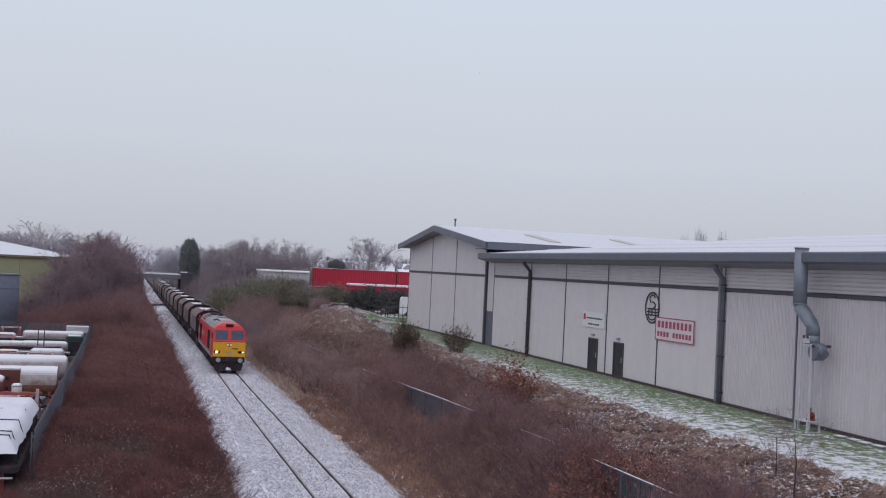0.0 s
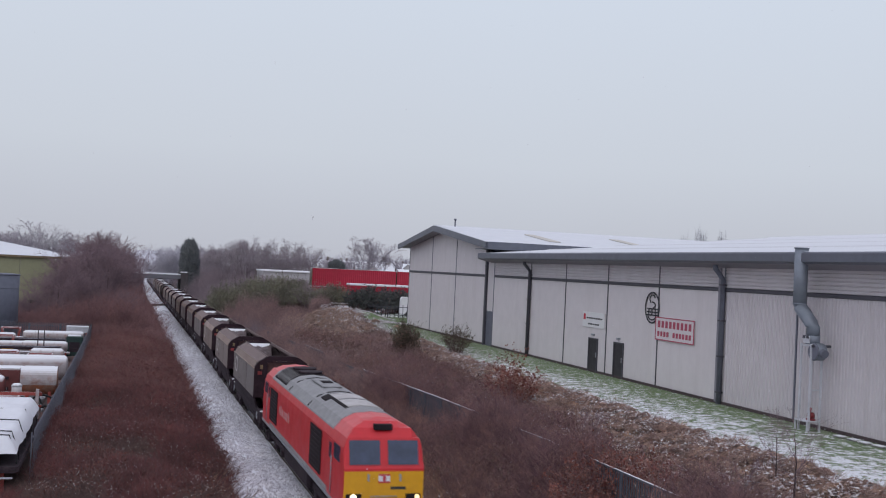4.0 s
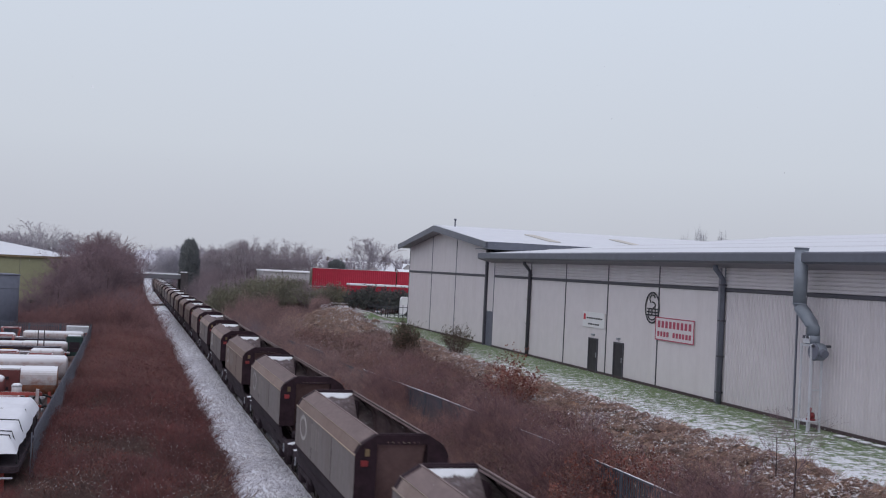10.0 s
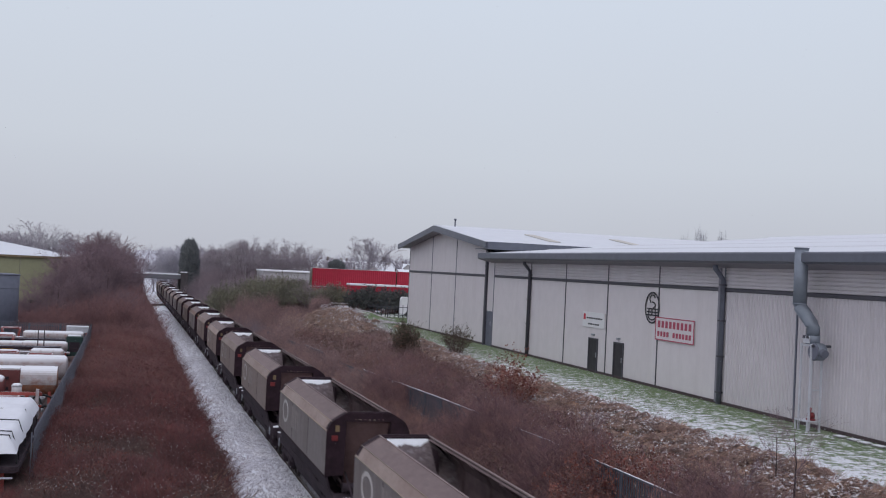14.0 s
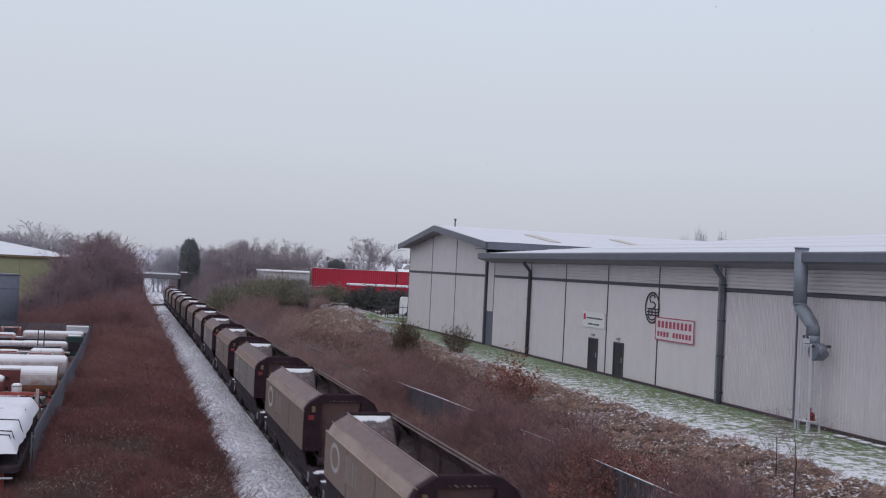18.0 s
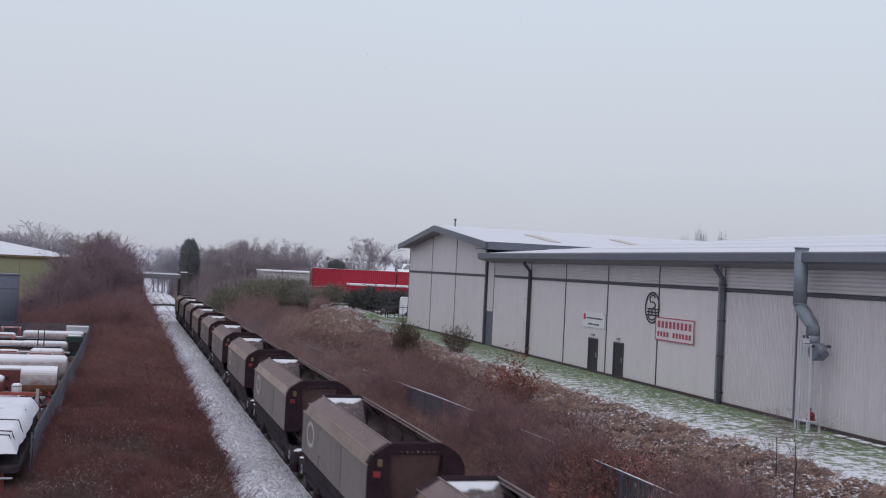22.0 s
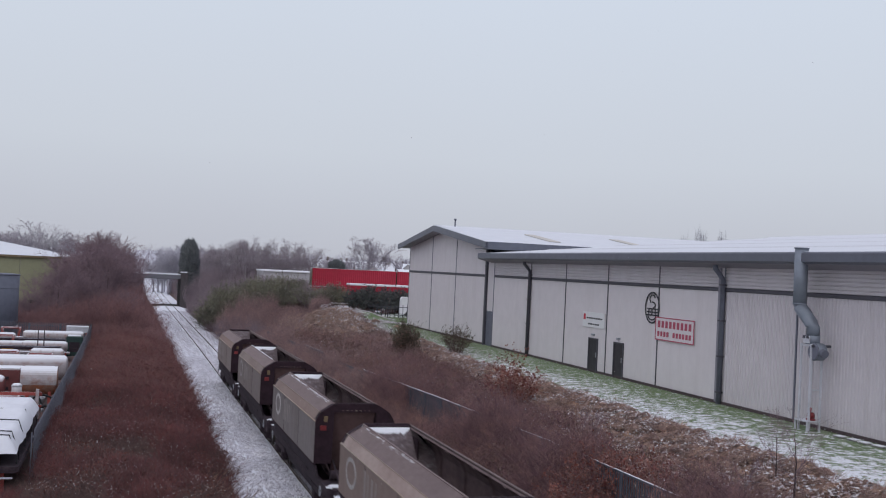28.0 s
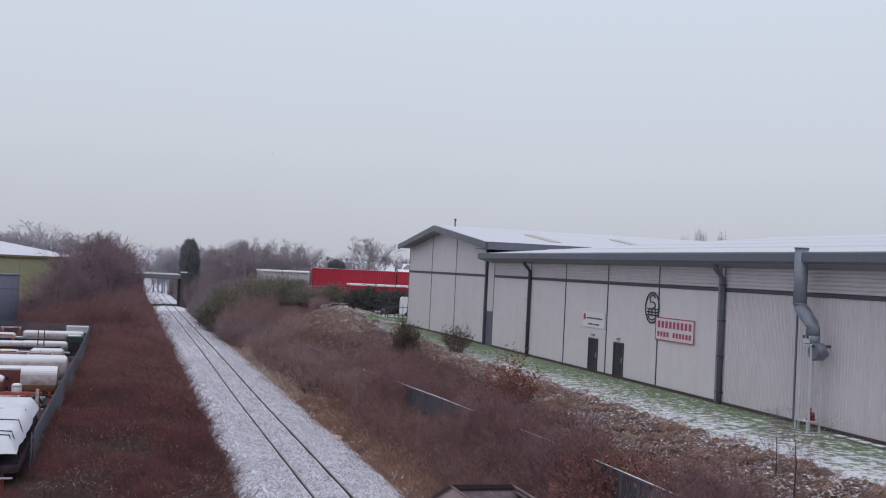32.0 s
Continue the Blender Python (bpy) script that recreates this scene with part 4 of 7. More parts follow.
def buffers(parent, y, s, z=1.06):
    for x in (-0.87, 0.87):
        bu = part("buffer", tube([(x, y, z), (x, y + s * 0.32, z), (x, y + s * 0.33, z), (x, y + s * 0.53, z)], [0.15, 0.14, 0.09, 0.09], 12), M["under"], parent)
        part("buffer_head", tube([(x, y + s * 0.53, z), (x, y + s * 0.56, z), (x, y + s * 0.585, z)], [0.19, 0.19, 0.15], 16), M["galv"], bu, "worn round buffer head")


def locomotive():
    t = thing("diesel_locomotive", "red diesel locomotive with a yellow nose and lit headlamps", "locomotive")
    half = [(0.0, 4.06), (0.55, 4.00), (0.95, 3.80), (1.20, 3.50), (1.30, 3.20), (1.32, 2.9), (1.32, 1.32)]
    prof = half + [(-x, z) for x, z in half[::-1][:-1]]
    E = 10.05
    nose = [(-E, 2.58, 0.985), (-E + 0.05, 2.68, 0.99), (-E + 0.32, 3.52, 0.995), (-E + 0.55, 3.80, 1.0), (-E + 0.9, 3.97, 1.0), (-E + 1.3, 4.06, 1.0)]
    back = [(-y, a, w) for y, a, w in nose[::-1]]
    body = part("body", loft(nose + [(-7.2, 4.06, 1.0), (7.2, 4.06, 1.0)] + back, prof, 1.32), M["loco_red"], t)
    # the grey roof between the cabs
    rp = [(x * 1.004, z + 0.012) for x, z in half[:4]]
    rp = [(1.225, 3.46)] + rp[::-1] + [(-x, z) for x, z in rp[1:]] + [(-1.225, 3.46), (-0.9, 3.3), (0.9, 3.3)]
    roof = part("roof", prism(rp, "y", -7.6, 7.7), M["loco_roof"], t, "grey roof dusted with snow")
    part("exhaust_silencer", solid((-0.40, 0.40, -0.9, 1.9, 4.05, 4.13), bevel=0.04), M["loco_roof"], roof)
    part("exhaust_port", solid((-0.22, 0.22, 0.1, 0.8, 4.13, 4.17), bevel=0.02), M["loco_grille"], roof, "sooty exhaust port")
    def band(x0, x1, y0, y1, lift=0.02, bm=None):
        """A thin plate that follows the roof's curve from x0 to x1."""
        xs_ = np.linspace(x0, x1, 7)
        zs_ = [float(np.interp(abs(v), [0.0, 0.56, 0.98, 1.22], [4.075, 4.02, 3.82, 3.52])) for v in xs_]
        return prism([(a, b + lift) for a, b in zip(xs_, zs_)] + [(a, b - 0.03) for a, b in zip(xs_[::-1], zs_[::-1])], "y", y0, y1, bm)
    for y in (-2.2, 2.6):
        part("roof_seam", band(-1.2, 1.2, y - 0.05, y + 0.05), M["loco_grille"], roof, "dark roof seam")
    g = part("roof_grille", band(-1.15, 0.62, 3.9, 7.3), M["loco_grille"], roof, "dark radiator grille across the roof")
    for y in (4.7, 6.3):
        part("radiator_fan", tube([(0.05, y, 4.07), (0.05, y, 4.15)], 0.55, 20), M["under"], g, "dark radiator fan")
    for k in range(8):
        part("grille_bar", band(-1.12, -0.55, 4.05 + 0.42 * k, 4.09 + 0.42 * k, 0.04), M["loco_roof"], g)
    h = part("hatch", band(-0.50, 0.80, -6.3, -2.9, 0.035), M["logo_grey_roof"], roof, "pale snow-dusted roof hatch")
    part("hatch_seal", band(-0.62, 0.88, -2.9, -2.72, 0.02, band(-0.80, -0.50, -3.7, -2.75, 0.02, band(-0.60, -0.50, -6.4, -3.7, 0.025, band(0.80, 0.86, -6.3, -2.9, 0.025)))), M["loco_grille"], h, "dark gap round the hatch")
    part("hatch_rib", band(-0.48, 0.78, -4.62, -4.54, 0.06), M["loco_roof"], h)
    # noses
    for s in (-1, 1):
        yf = s * E
        n = part("nose_panel", prism([(-1.295, 1.32), (1.295, 1.32), (1.295, 2.50), (-1.295, 2.50)], "y", yf + s * 0.004, yf + s * 0.035), M["loco_yellow"], t, "yellow warning panel")
        for x in (-1, 1):
            a, b = (0.13, 1.13) if x > 0 else (-1.13, -0.13)
            lo, hi = (yf - s * 0.045, 2.70), (yf - s * 0.295, 3.44)
            sc = prism([(lo[0] + s * 0.015, lo[1]), (hi[0] + s * 0.015, hi[1]), (hi[0] - s * 0.05, hi[1]), (lo[0] - s * 0.05, lo[1])], "x", a, b)
            part("windscreen", sc, M["screen"], t, "dark windscreen")
            part("lamp_housing", solid((x * 1.22, x * 0.72, yf + s * 0.03, yf + s * 0.065, 1.60, 1.80), bevel=0.02), M["loco_grille"], n, "black lamp housing")
            on = M["lamp_on"] if x < 0 else M["lamp_dim"]
            part("headlamp", tube([(x * (0.98 if x < 0 else 1.10), yf + s * 0.06, 1.70), (x * (0.98 if x < 0 else 1.10), yf + s * 0.085, 1.70)], 0.095 if x < 0 else 0.075, 16), on if s < 0 else M["screen"], n, "round headlamp")
            part("lamp_bracket", solid((x * 0.52 - 0.03, x * 0.52 + 0.03, yf + s * 0.03, yf + s * 0.08, 2.20, 2.42)), M["galv"], n)
            part("cab_steps", solid((x * 1.30, x * 1.12, yf - s * 1.9, yf - s * 1.45, 0.45, 0.50), (x * 1.30, x * 1.12, yf - s * 1.9, yf - s * 1.45, 0.85, 0.90)), M["under"], t)
        part("badge", solid((-0.19, 0.19, yf + s * 0.03, yf + s * 0.045, 2.14, 2.42)), M["white_paint"], n, "pale badge with a red border")
        part("badge_border", solid((-0.19, 0.19, yf + s * 0.045, yf + s * 0.055, 2.37, 2.42), (-0.19, 0.19, yf + s * 0.045, yf + s * 0.055, 2.14, 2.19), (-0.05, 0.05, yf + s * 0.045, yf + s * 0.055, 2.2, 2.36)), M["red_paint"], n)
        part("number_bar", solid((0.22, 0.72, yf + s * 0.035, yf + s * 0.042, 1.93, 2.02)), M["black_paint"], n)
        part("hand_rail", tube([(-0.45, yf + s * 0.07, 1.72), (0.45, yf + s * 0.07, 1.72)], 0.018, 6), M["galv"], n)
        part("control_cables", solid((-0.18, 0.18, yf + s * 0.03, yf + s * 0.06, 1.40, 1.56), (0.32, 0.42, yf + s * 0.03, yf + s * 0.08, 1.36, 1.50)), M["galv"], n)
        part("horn_grille", solid((-0.30, 0.30, yf - s * 0.62, yf - s * 0.38, 3.74, 3.93), bevel=0.02), M["loco_grille"], t, "dark horn grille above the windscreen")
        part("buffer_beam", solid((-1.28, 1.28, yf - s * 0.4, yf + s * 0.02, 0.82, 1.315), bevel=0.04), M["under"], t, "black buffer beam")
        part("snowplough", prism([(-1.15, 0.80), (1.15, 0.80), (1.02, 0.20), (-1.02, 0.20)], "y", yf - s * 0.25, yf + s * 0.10), M["under"], t, "black snowplough")
        part("coupling_hook", tube([(0, yf, 1.05), (0, yf + s * 0.35, 1.05), (0, yf + s * 0.42, 0.85), (0, yf + s * 0.30, 0.62)], 0.055, 8), M["under"], t)
        part("plough_snow", prism([(-0.20, 0.28), (-0.08, 0.23), (0.06, 0.26), (0.17, 0.24), (0.20, 0.33), (0.12, 0.42), (0.03, 0.44), (-0.07, 0.50), (-0.16, 0.43), (-0.22, 0.36)], "y", yf + s * 0.10, yf + s * 0.16), M["snow"], t, "clot of snow on the plough")
        for x in (-0.45, 0.42):
            part("brake_hose", tube([(x, yf, 1.0), (x, yf + s * 0.20, 0.9), (x, yf + s * 0.22, 0.55)], 0.04, 6), M["under"], t)
        buffers(t, yf, s, 1.08)
    # body sides: dark grilles, cab doors and windows, underframe
    for x in (-1, 1):
        for y0, y1, z0, z1 in ((-6.1, -3.8, 1.62, 3.15), (5.0, 7.3, 1.62, 3.10)):
            g = part("side_grille", solid((x * 1.318, x * 1.345, y0, y1, z0, z1), bevel=0.01), M["loco_grille"], t, "dark side grille")
            for z in np.linspace(z0 + 0.12, z1 - 0.12, 9):
                part("louvre", solid((x * 1.34, x * 1.36, y0 + 0.06, y1 - 0.06, z - 0.02, z + 0.02)), M["under"], g)
        for s in (-1, 1):
            part("cab_window", solid((x * 1.310, x * 1.33, s * 9.35, s * 8.35, 2.66, 3.16), bevel=0.004), M["screen"], t, "cab side window")
            d = part("cab_door", solid((x * 1.318, x * 1.332, s * 8.1, s * 7.5, 1.40, 3.15)), M["loco_red"], t)
            part("door_window", solid((x * 1.33, x * 1.34, s * 8.0, s * 7.6, 2.55, 3.05)), M["screen"], d)
            part("grab_rail", tube([(x * 1.37, s * 8.2, 1.45), (x * 1.37, s * 8.2, 2.7)], 0.02, 6), M["galv"], d)
        part("sill", solid((x * 1.20, x * 1.335, -9.9, 9.9, 1.20, 1.318)), M["galv"], t, "grey body sill")
        for k in range(7):
            part("lettering_bar", solid((x * 1.318, x * 1.327, 1.5 + 0.44 * k, 1.5 + 0.44 * k + (0.30 if k % 3 else 0.20), 2.26, 2.58 + (0.12 if k in (0, 5) else 0.0))), M["loco_letter"], t, "pale lettering bar")
        part("lower_band", solid((x * 1.318, x * 1.324, -7.3, 7.3, 1.325, 1.50)), M["loco_roof"], t, "grey lower body band")
    part("fuel_tank", solid((-1.22, 1.22, -3.0, 3.0, 0.42, 1.18), bevel=0.12), M["under"], t, "black fuel tank")
    part("underframe", solid((-1.1, 1.1, -9.7, 9.7, 1.0, 1.22)), M["under"], t)
    bogie(t, -6.4, (-2.05, 0.0, 2.05), 0.53, 2.75)
    bogie(t, 6.4, (-2.05, 0.0, 2.05), 0.53, 2.75)
    return t


KNEE, HALF = 5.5, 7.815           # half the hopper's body, half a wagon between buffer faces


def flatten(me):
    """The wagon's shoulders rise less steeply above the knee."""
    for v in me.vertices:
        if v.co.z > 3.38:
            v.co.z = 3.38 + (v.co.z - 3.38) * 0.90


def hopper_wagon():
    t = thing("hopper_wagon", "dusty grey and maroon coal hopper wagon with a black arched end", "hopper wagon", "coal train")
    A, B, C, D = (1.45, 1.88), (1.45, 3.38), (1.27, 3.73), (0.79, 4.05)

    def sheet(p, q, thick):
        n = Vector((q[1] - p[1], -(q[0] - p[0]))).normalized() * thick
        return [(p[0], p[1]), (q[0], q[1]), (q[0] - n.x, q[1] - n.y), (p[0] - n.x, p[1] - n.y)]
    for s in (-1, 1):
        mir = (lambda pts: pts) if s > 0 else (lambda pts: [(-a, b) for a, b in pts])
        side = part("side_sheet", prism(mir(sheet(A, B, 0.05)), "y", -KNEE, KNEE), M["hop_side"], t)
        part("lower_slope", prism(mir(sheet(B, C, 0.05)), "y", -KNEE, KNEE), M["hop_slope"], t, "tan dusty slope")
        part("upper_slope", prism(mir(sheet(C, D, 0.05)), "y", -KNEE, KNEE), M["hop_top"], t, "maroon dusty slope")
        part("knee_strip", tube([(s * 1.453, -KNEE, 3.385), (s * 1.453, KNEE, 3.385)], 0.022, 6), M["hop_edge"], t, "rubbed pale edge")
        part("crease_strip", tube([(s * 1.272, -KNEE, 3.733), (s * 1.272, KNEE, 3.733)], 0.012, 6), M["hop_edge"], t)
        part("top_rail", solid((s * 0.73, s * 0.79, -KNEE + 0.1, KNEE - 0.1, 4.02, 4.085), bevel=0.012), M["hop_top"], t, "dusty top rail")
        part("lining", prism([(s * 0.73, 4.01), (s * 1.21, 3.69), (s * 1.39, 3.34), (s * 1.39, 2.5), (s * 0.60, 1.2), (s * 0.55, 1.25), (s * 1.33, 2.52), (s * 1.33, 3.30), (s * 1.16, 3.64), (s * 0.70, 3.95)], "y", -KNEE + 0.3, KNEE - 0.3), M["hop_in"], t, "coal-dusted inner lining")
        for y in (-3.6, -1.2, 1.2, 3.6):
            part("inner_rib", prism([(s * 0.71, 3.96), (s * 1.15, 3.65), (s * 1.33, 3.31), (s * 1.33, 2.5), (s * 1.28, 2.5), (s * 1.28, 3.28), (s * 1.11, 3.60), (s * 0.69, 3.91)], "y", y - 0.06, y + 0.06), M["hop_in"], t)
        for y in (-1.9, 1.9):
            part("sheet_joint", solid((s * 1.448, s * 1.456, y - 0.015, y + 0.015, 1.9, 3.35)), M["hop_dark"], side)
        part("bottom_edge", solid((s * 1.40, s * 1.462, -KNEE, KNEE, 1.84, 1.90), bevel=0.01), M["hop_dark"], t)
        part("solebar", solid((s * 1.24, s * 1.10, -7.2, 7.2, 1.02, 1.34), bevel=0.02), M["under"], t)
        # dark plate added to close the gap below the side sheet
        part("lower_skirt", prism([(s * 1.42, 1.84), (s * 1.27, 1.34), (s * 1.20, 1.34), (s * 1.34, 1.84)], "y", -KNEE, KNEE), M["under"], t, "dark lower skirt")
        part("hopper_chute", prism([(s * 1.30, 1.36), (s * 0.95, 0.45), (s * 0.1, 0.45), (s * 0.1, 1.8)], "y", -3.2, 3.2), M["under"], t)
    # faded ring and lettering bars on the sides
    for s in (-1, 1):
        ring = part("painted_ring", oval(0.66, 0.40, 0.13, 0, 0, 0, 360, 36, x=-0.006), M["hop_ring"], t, "faded pale ring")
        ring.matrix_basis = pose(-1.452, 3.75, 2.78) if s < 0 else pose(1.465, -3.75, 2.78)
        for k, (off, w, h) in enumerate(((1.35, 0.10, 0.42), (1.75, 0.07, 0.40), (2.25, 0.10, 0.36), (2.7, 0.06, 0.36))):
            y = -s * (3.2 - off)
            part("lettering_bar", solid((s * 1.451, s * 1.458, y - w, y + w, 2.78 - h, 2.78 + h)), M["hop_letter"], t, "faded lettering bar")
    for e in (-1, 1):
        ye = e * KNEE
        for s in (-1, 1):
            leg = [(s * 1.445, 1.88), (s * 0.80, 1.88), (s * 0.77, 3.74), (0.0, 3.74), (0.0, 4.06), (s * 0.80, 4.06), (s * 1.06, 3.885), (s * 1.272, 3.735), (s * 1.366, 3.555), (s * 1.445, 3.385)]
            part("end_arch", prism(leg, "y", ye - e * 0.30, ye + e * 0.02), M["hop_dark"], t, "sooty black end arch")
            part("end_wing", prism([(s * 0.80, 1.40), (s * 0.77, 3.74), (s * 0.73, 3.74), (s * 0.76, 1.40)], "y", ye - e * 1.2, ye - e * 0.2), M["hop_dark"], t)
        part("end_sheet", prism([(ye - e * 0.10, 3.78), (ye - e * 1.10, 1.30), (ye - e * 1.16, 1.32), (ye - e * 0.18, 3.80)], "x", -0.75, 0.75), M["hop_sheet"], t, "rusty sloping end sheet")
        part("end_beam", solid((-0.74, 0.74, ye - e * 0.16, ye - e * 0.02, 4.03, 4.10), bevel=0.02), M["hop_dark"], t, "dark end beam")
        bm = bmesh.new()
        for off in (0.0, 0.05):
            ring = [bm.verts.new(v) for v in ((-0.74, ye - e * 0.30, 3.98 - off), (0.74, ye - e * 0.30, 3.98 - off), (1.33, ye - e * 1.0, 3.28 - off), (1.33, ye - e * 1.8, 2.48 - off),
                                              (0.62, ye - e * 2.9, 1.38 - off), (-0.62, ye - e * 2.9, 1.38 - off), (-1.33, ye - e * 1.8, 2.48 - off), (-1.33, ye - e * 1.0, 3.28 - off))]
            bm.faces.new(ring)
        bmesh.ops.recalc_face_normals(bm, faces=bm.faces[:])
        part("inner_slope", bm, M["hop_slope_in"] if e > 0 else M["hop_in"], t, "snow-dusted sloping inner end" if e > 0 else "sloping inner end")
        for i in range(7):
            part("rivet", solid((-0.48 + 0.16 * i, -0.43 + 0.16 * i, ye + e * 0.02, ye + e * 0.035, 3.80, 3.83)), M["hop_edge"] if i in (1, 3, 4) else M["hop_sheet"], t)
        part("end_platform", solid((-1.2, 1.2, e * 5.6, e * 7.2, 1.24, 1.32), bevel=0.02), M["under"], t)
        part("platform_snow", prism([(-1.12, e * 6.7), (-0.95, e * 6.55), (-0.4, e * 6.6), (-0.25, e * 6.85), (-0.5, e * 7.05), (-1.0, e * 7.0)], "z", 1.32, 1.35), M["snow"], t, "thin snow on the platform")
        part("buffer_beam", solid((-1.22, 1.22, e * 7.13, e * 7.23, 0.88, 1.30), bevel=0.02), M["under"], t)
        buffers(t, e * 7.23, e, 1.07)
        part("coupler", solid((-0.12, 0.12, e * 7.2, e * 7.78, 0.90, 1.14), bevel=0.03), M["under"], t)
        part("hand_brake_wheel", oval(0.14, 0.16, 0.055, 0, 0, 0, 360, 18, x=0.0), M["galv"], t, "grey hand-brake wheel").matrix_basis = pose(-1.30, e * 6.2, 1.05)
        part("end_step", tube([(-1.22, e * 6.9, 1.2), (-1.30, e * 6.9, 0.62), (-1.30, e * 6.6, 0.62), (-1.22, e * 6.6, 1.2)], 0.026, 6), M["under"], t)
        part("step_snow", solid((-1.24, -1.04, e * 7.05 - 0.12, e * 7.05 + 0.12, 1.32, 1.36), bevel=0.015), M["snow"], t, "snow on the corner step")
        part("brake_cylinder", tube([(-0.9, e * 5.9, 1.55), (-0.2, e * 5.9, 1.55)], 0.16, 12), M["under"], t)
        for x in (-0.7, 0.7):
            part("end_strut", tube([(x, e * 5.3, 1.95), (x, e * 6.9, 1.3)], 0.04, 6), M["under"], t)
        bogie(t, e * 5.0, (-0.9, 0.9), 0.44, 1.45)
    part("tail_plate", solid((-1.27, -1.05, -KNEE - 0.05, -KNEE - 0.02, 3.06, 3.24), bevel=0.012), M["tail_red"], t, "small red plate")
    part("data_plate", solid((-1.15, -1.01, -KNEE - 0.05, -KNEE - 0.02, 3.36, 3.60), bevel=0.012), M["data_tan"], t, "small tan plate")
    part("centre_sill", solid((-0.35, 0.35, -7.2, 7.2, 0.95, 1.22)), M["under"], t)
    # snow that has caught on the slope inside the trailing end
    part("snow_patch", caught_snow(3), M["snow"], t, "snow caught inside the hopper end")
    for me in {o.data for o in t.children_recursive if o.type == "MESH"}:
        flatten(me)
    return t


def caught_snow(seed):
    r = random.Random(seed)
    bm = bmesh.new()
    n = 44
    rows = ([], [], [], [])
    low = 0.0
    for i in range(n + 1):
        x = -0.68 + 1.36 * i / n
        low = 0.6 * low + 0.4 * r.uniform(-0.22, 0.22)
        d1 = 0.345 + max(0.0, 0.135 + 0.025 * math.sin(i * 0.31 + seed * 1.7) + low * 0.16 + r.uniform(-0.03, 0.03)) * min(1.0, 0.35 + i / 9, 0.1 + (n - i) / 7)
        for lst, d, lift in zip(rows, (0.33, d1, 0.33, d1), (0.05, 0.035, -0.01, -0.01)):
            lst.append(bm.verts.new((x, KNEE - d, 3.98 - (d - 0.30) + lift)))
    for i in range(n):
        for a, b in ((0, 1), (1, 3), (2, 0)):
            bm.faces.new((rows[a][i], rows[a][i + 1], rows[b][i + 1], rows[b][i]))
    bmesh.ops.recalc_face_normals(bm, faces=bm.faces[:])
    return bm


loco = locomotive()
PITCH, FIRST = 15.63, 28.60        # wagon to wagon; the engine's nose to the first wagon's middle
wagons = [hopper_wagon()]
for i in range(1, 24):
    wagons.append(copy_thing(wagons[0], pose(0, 0, 0)))
# each wagon has caught its own snow; the last has hardly any
for i, w in enumerate(wagons[1:], 1):
    for o in w.children:
        if o.name.startswith("snow_patch"):
            me = bpy.data.meshes.new("snow_patch")
            bm = caught_snow(i + 3)
            bm.to_mesh(me)
            flatten(me)
            bm.free()
            me.materials.append(M["snow"])
            o.data = me
            if i == 23:
                o.matrix_basis = Matrix.Translation((-0.3, 2.2, 1.55)) @ Matrix.Diagonal((0.45, 0.6, 0.6, 1))
for i, count in ((19, 14), (20, 40), (21, 120)):
    r = random.Random(i)
    bm = bmesh.new()
    for k in range(count):
        y = r.uniform(-4.6, 5.3) if i == 21 else r.uniform(-1.0, 5.2)
        u = abs(r.gauss(0.02, 0.13))
        x, z = -0.80 - 0.36 * u, 4.03 - 0.29 * u
        s = r.uniform(0.02, 0.06)
        v = [bm.verts.new((x + s * math.cos(a) * 0.7, y + s * 1.6 * math.sin(a), z + s * 0.55 * math.cos(a) + 0.005)) for a in (0, 1.26, 2.51, 3.77, 5.03)]
        c = bm.verts.new((x - 0.01, y, z + 0.03))
        for a in range(5):
            bm.faces.new((v[a], v[(a + 1) % 5], c))
    flatten(part("slope_snow", bm, M["snow"], wagons[i], "clots of snow along the slope").data)
flatten(part("rail_snow", solid((-0.785, -0.735, -4.2, 5.2, 4.085, 4.11), bevel=0.008), M["snow"], wagons[22], "line of snow along the top rail").data)


def nose_at(t):
    """Where the engine's nose is at t seconds: it gathers a little speed, then eases off."""
    return (((((-5.6863096e-07 * t + 5.8864708e-05) * t - 0.0023509709) * t + 0.045758589) * t - 0.44240247) * t - 12.625564) * t + 88.443179


def on_line(y):
    """A vehicle whose middle is at y, set on the track by its two bogies."""
    a, b = y - 4.5, y + 4.5
    x0, x1, z0, z1 = float(track_dx(a)), float(track_dx(b)), float(track_dz(a)), float(track_dz(b))
    return pose(TRACK + (x0 + x1) / 2, y, (z0 + z1) / 2, math.degrees(math.atan2(z1 - z0, 9.0)), 0, -math.degrees(math.atan2(x1 - x0, 9.0)))


def motions():
    times = [0.5 * i for i in range(65)]
    walk(loco, [(t, on_line(nose_at(t) + 10.05)) for t in times])
    walk(snowfall, [(t, pose(2.0 - 0.12 * t, 0.1 * t, -1.25 * t)) for t in (0.0, 8.0, 16.0, 24.0, 32.0)])
    for i, w in enumerate(wagons):
        walk(w, [(t, on_line(nose_at(t) + FIRST + PITCH * i)) for t in times])

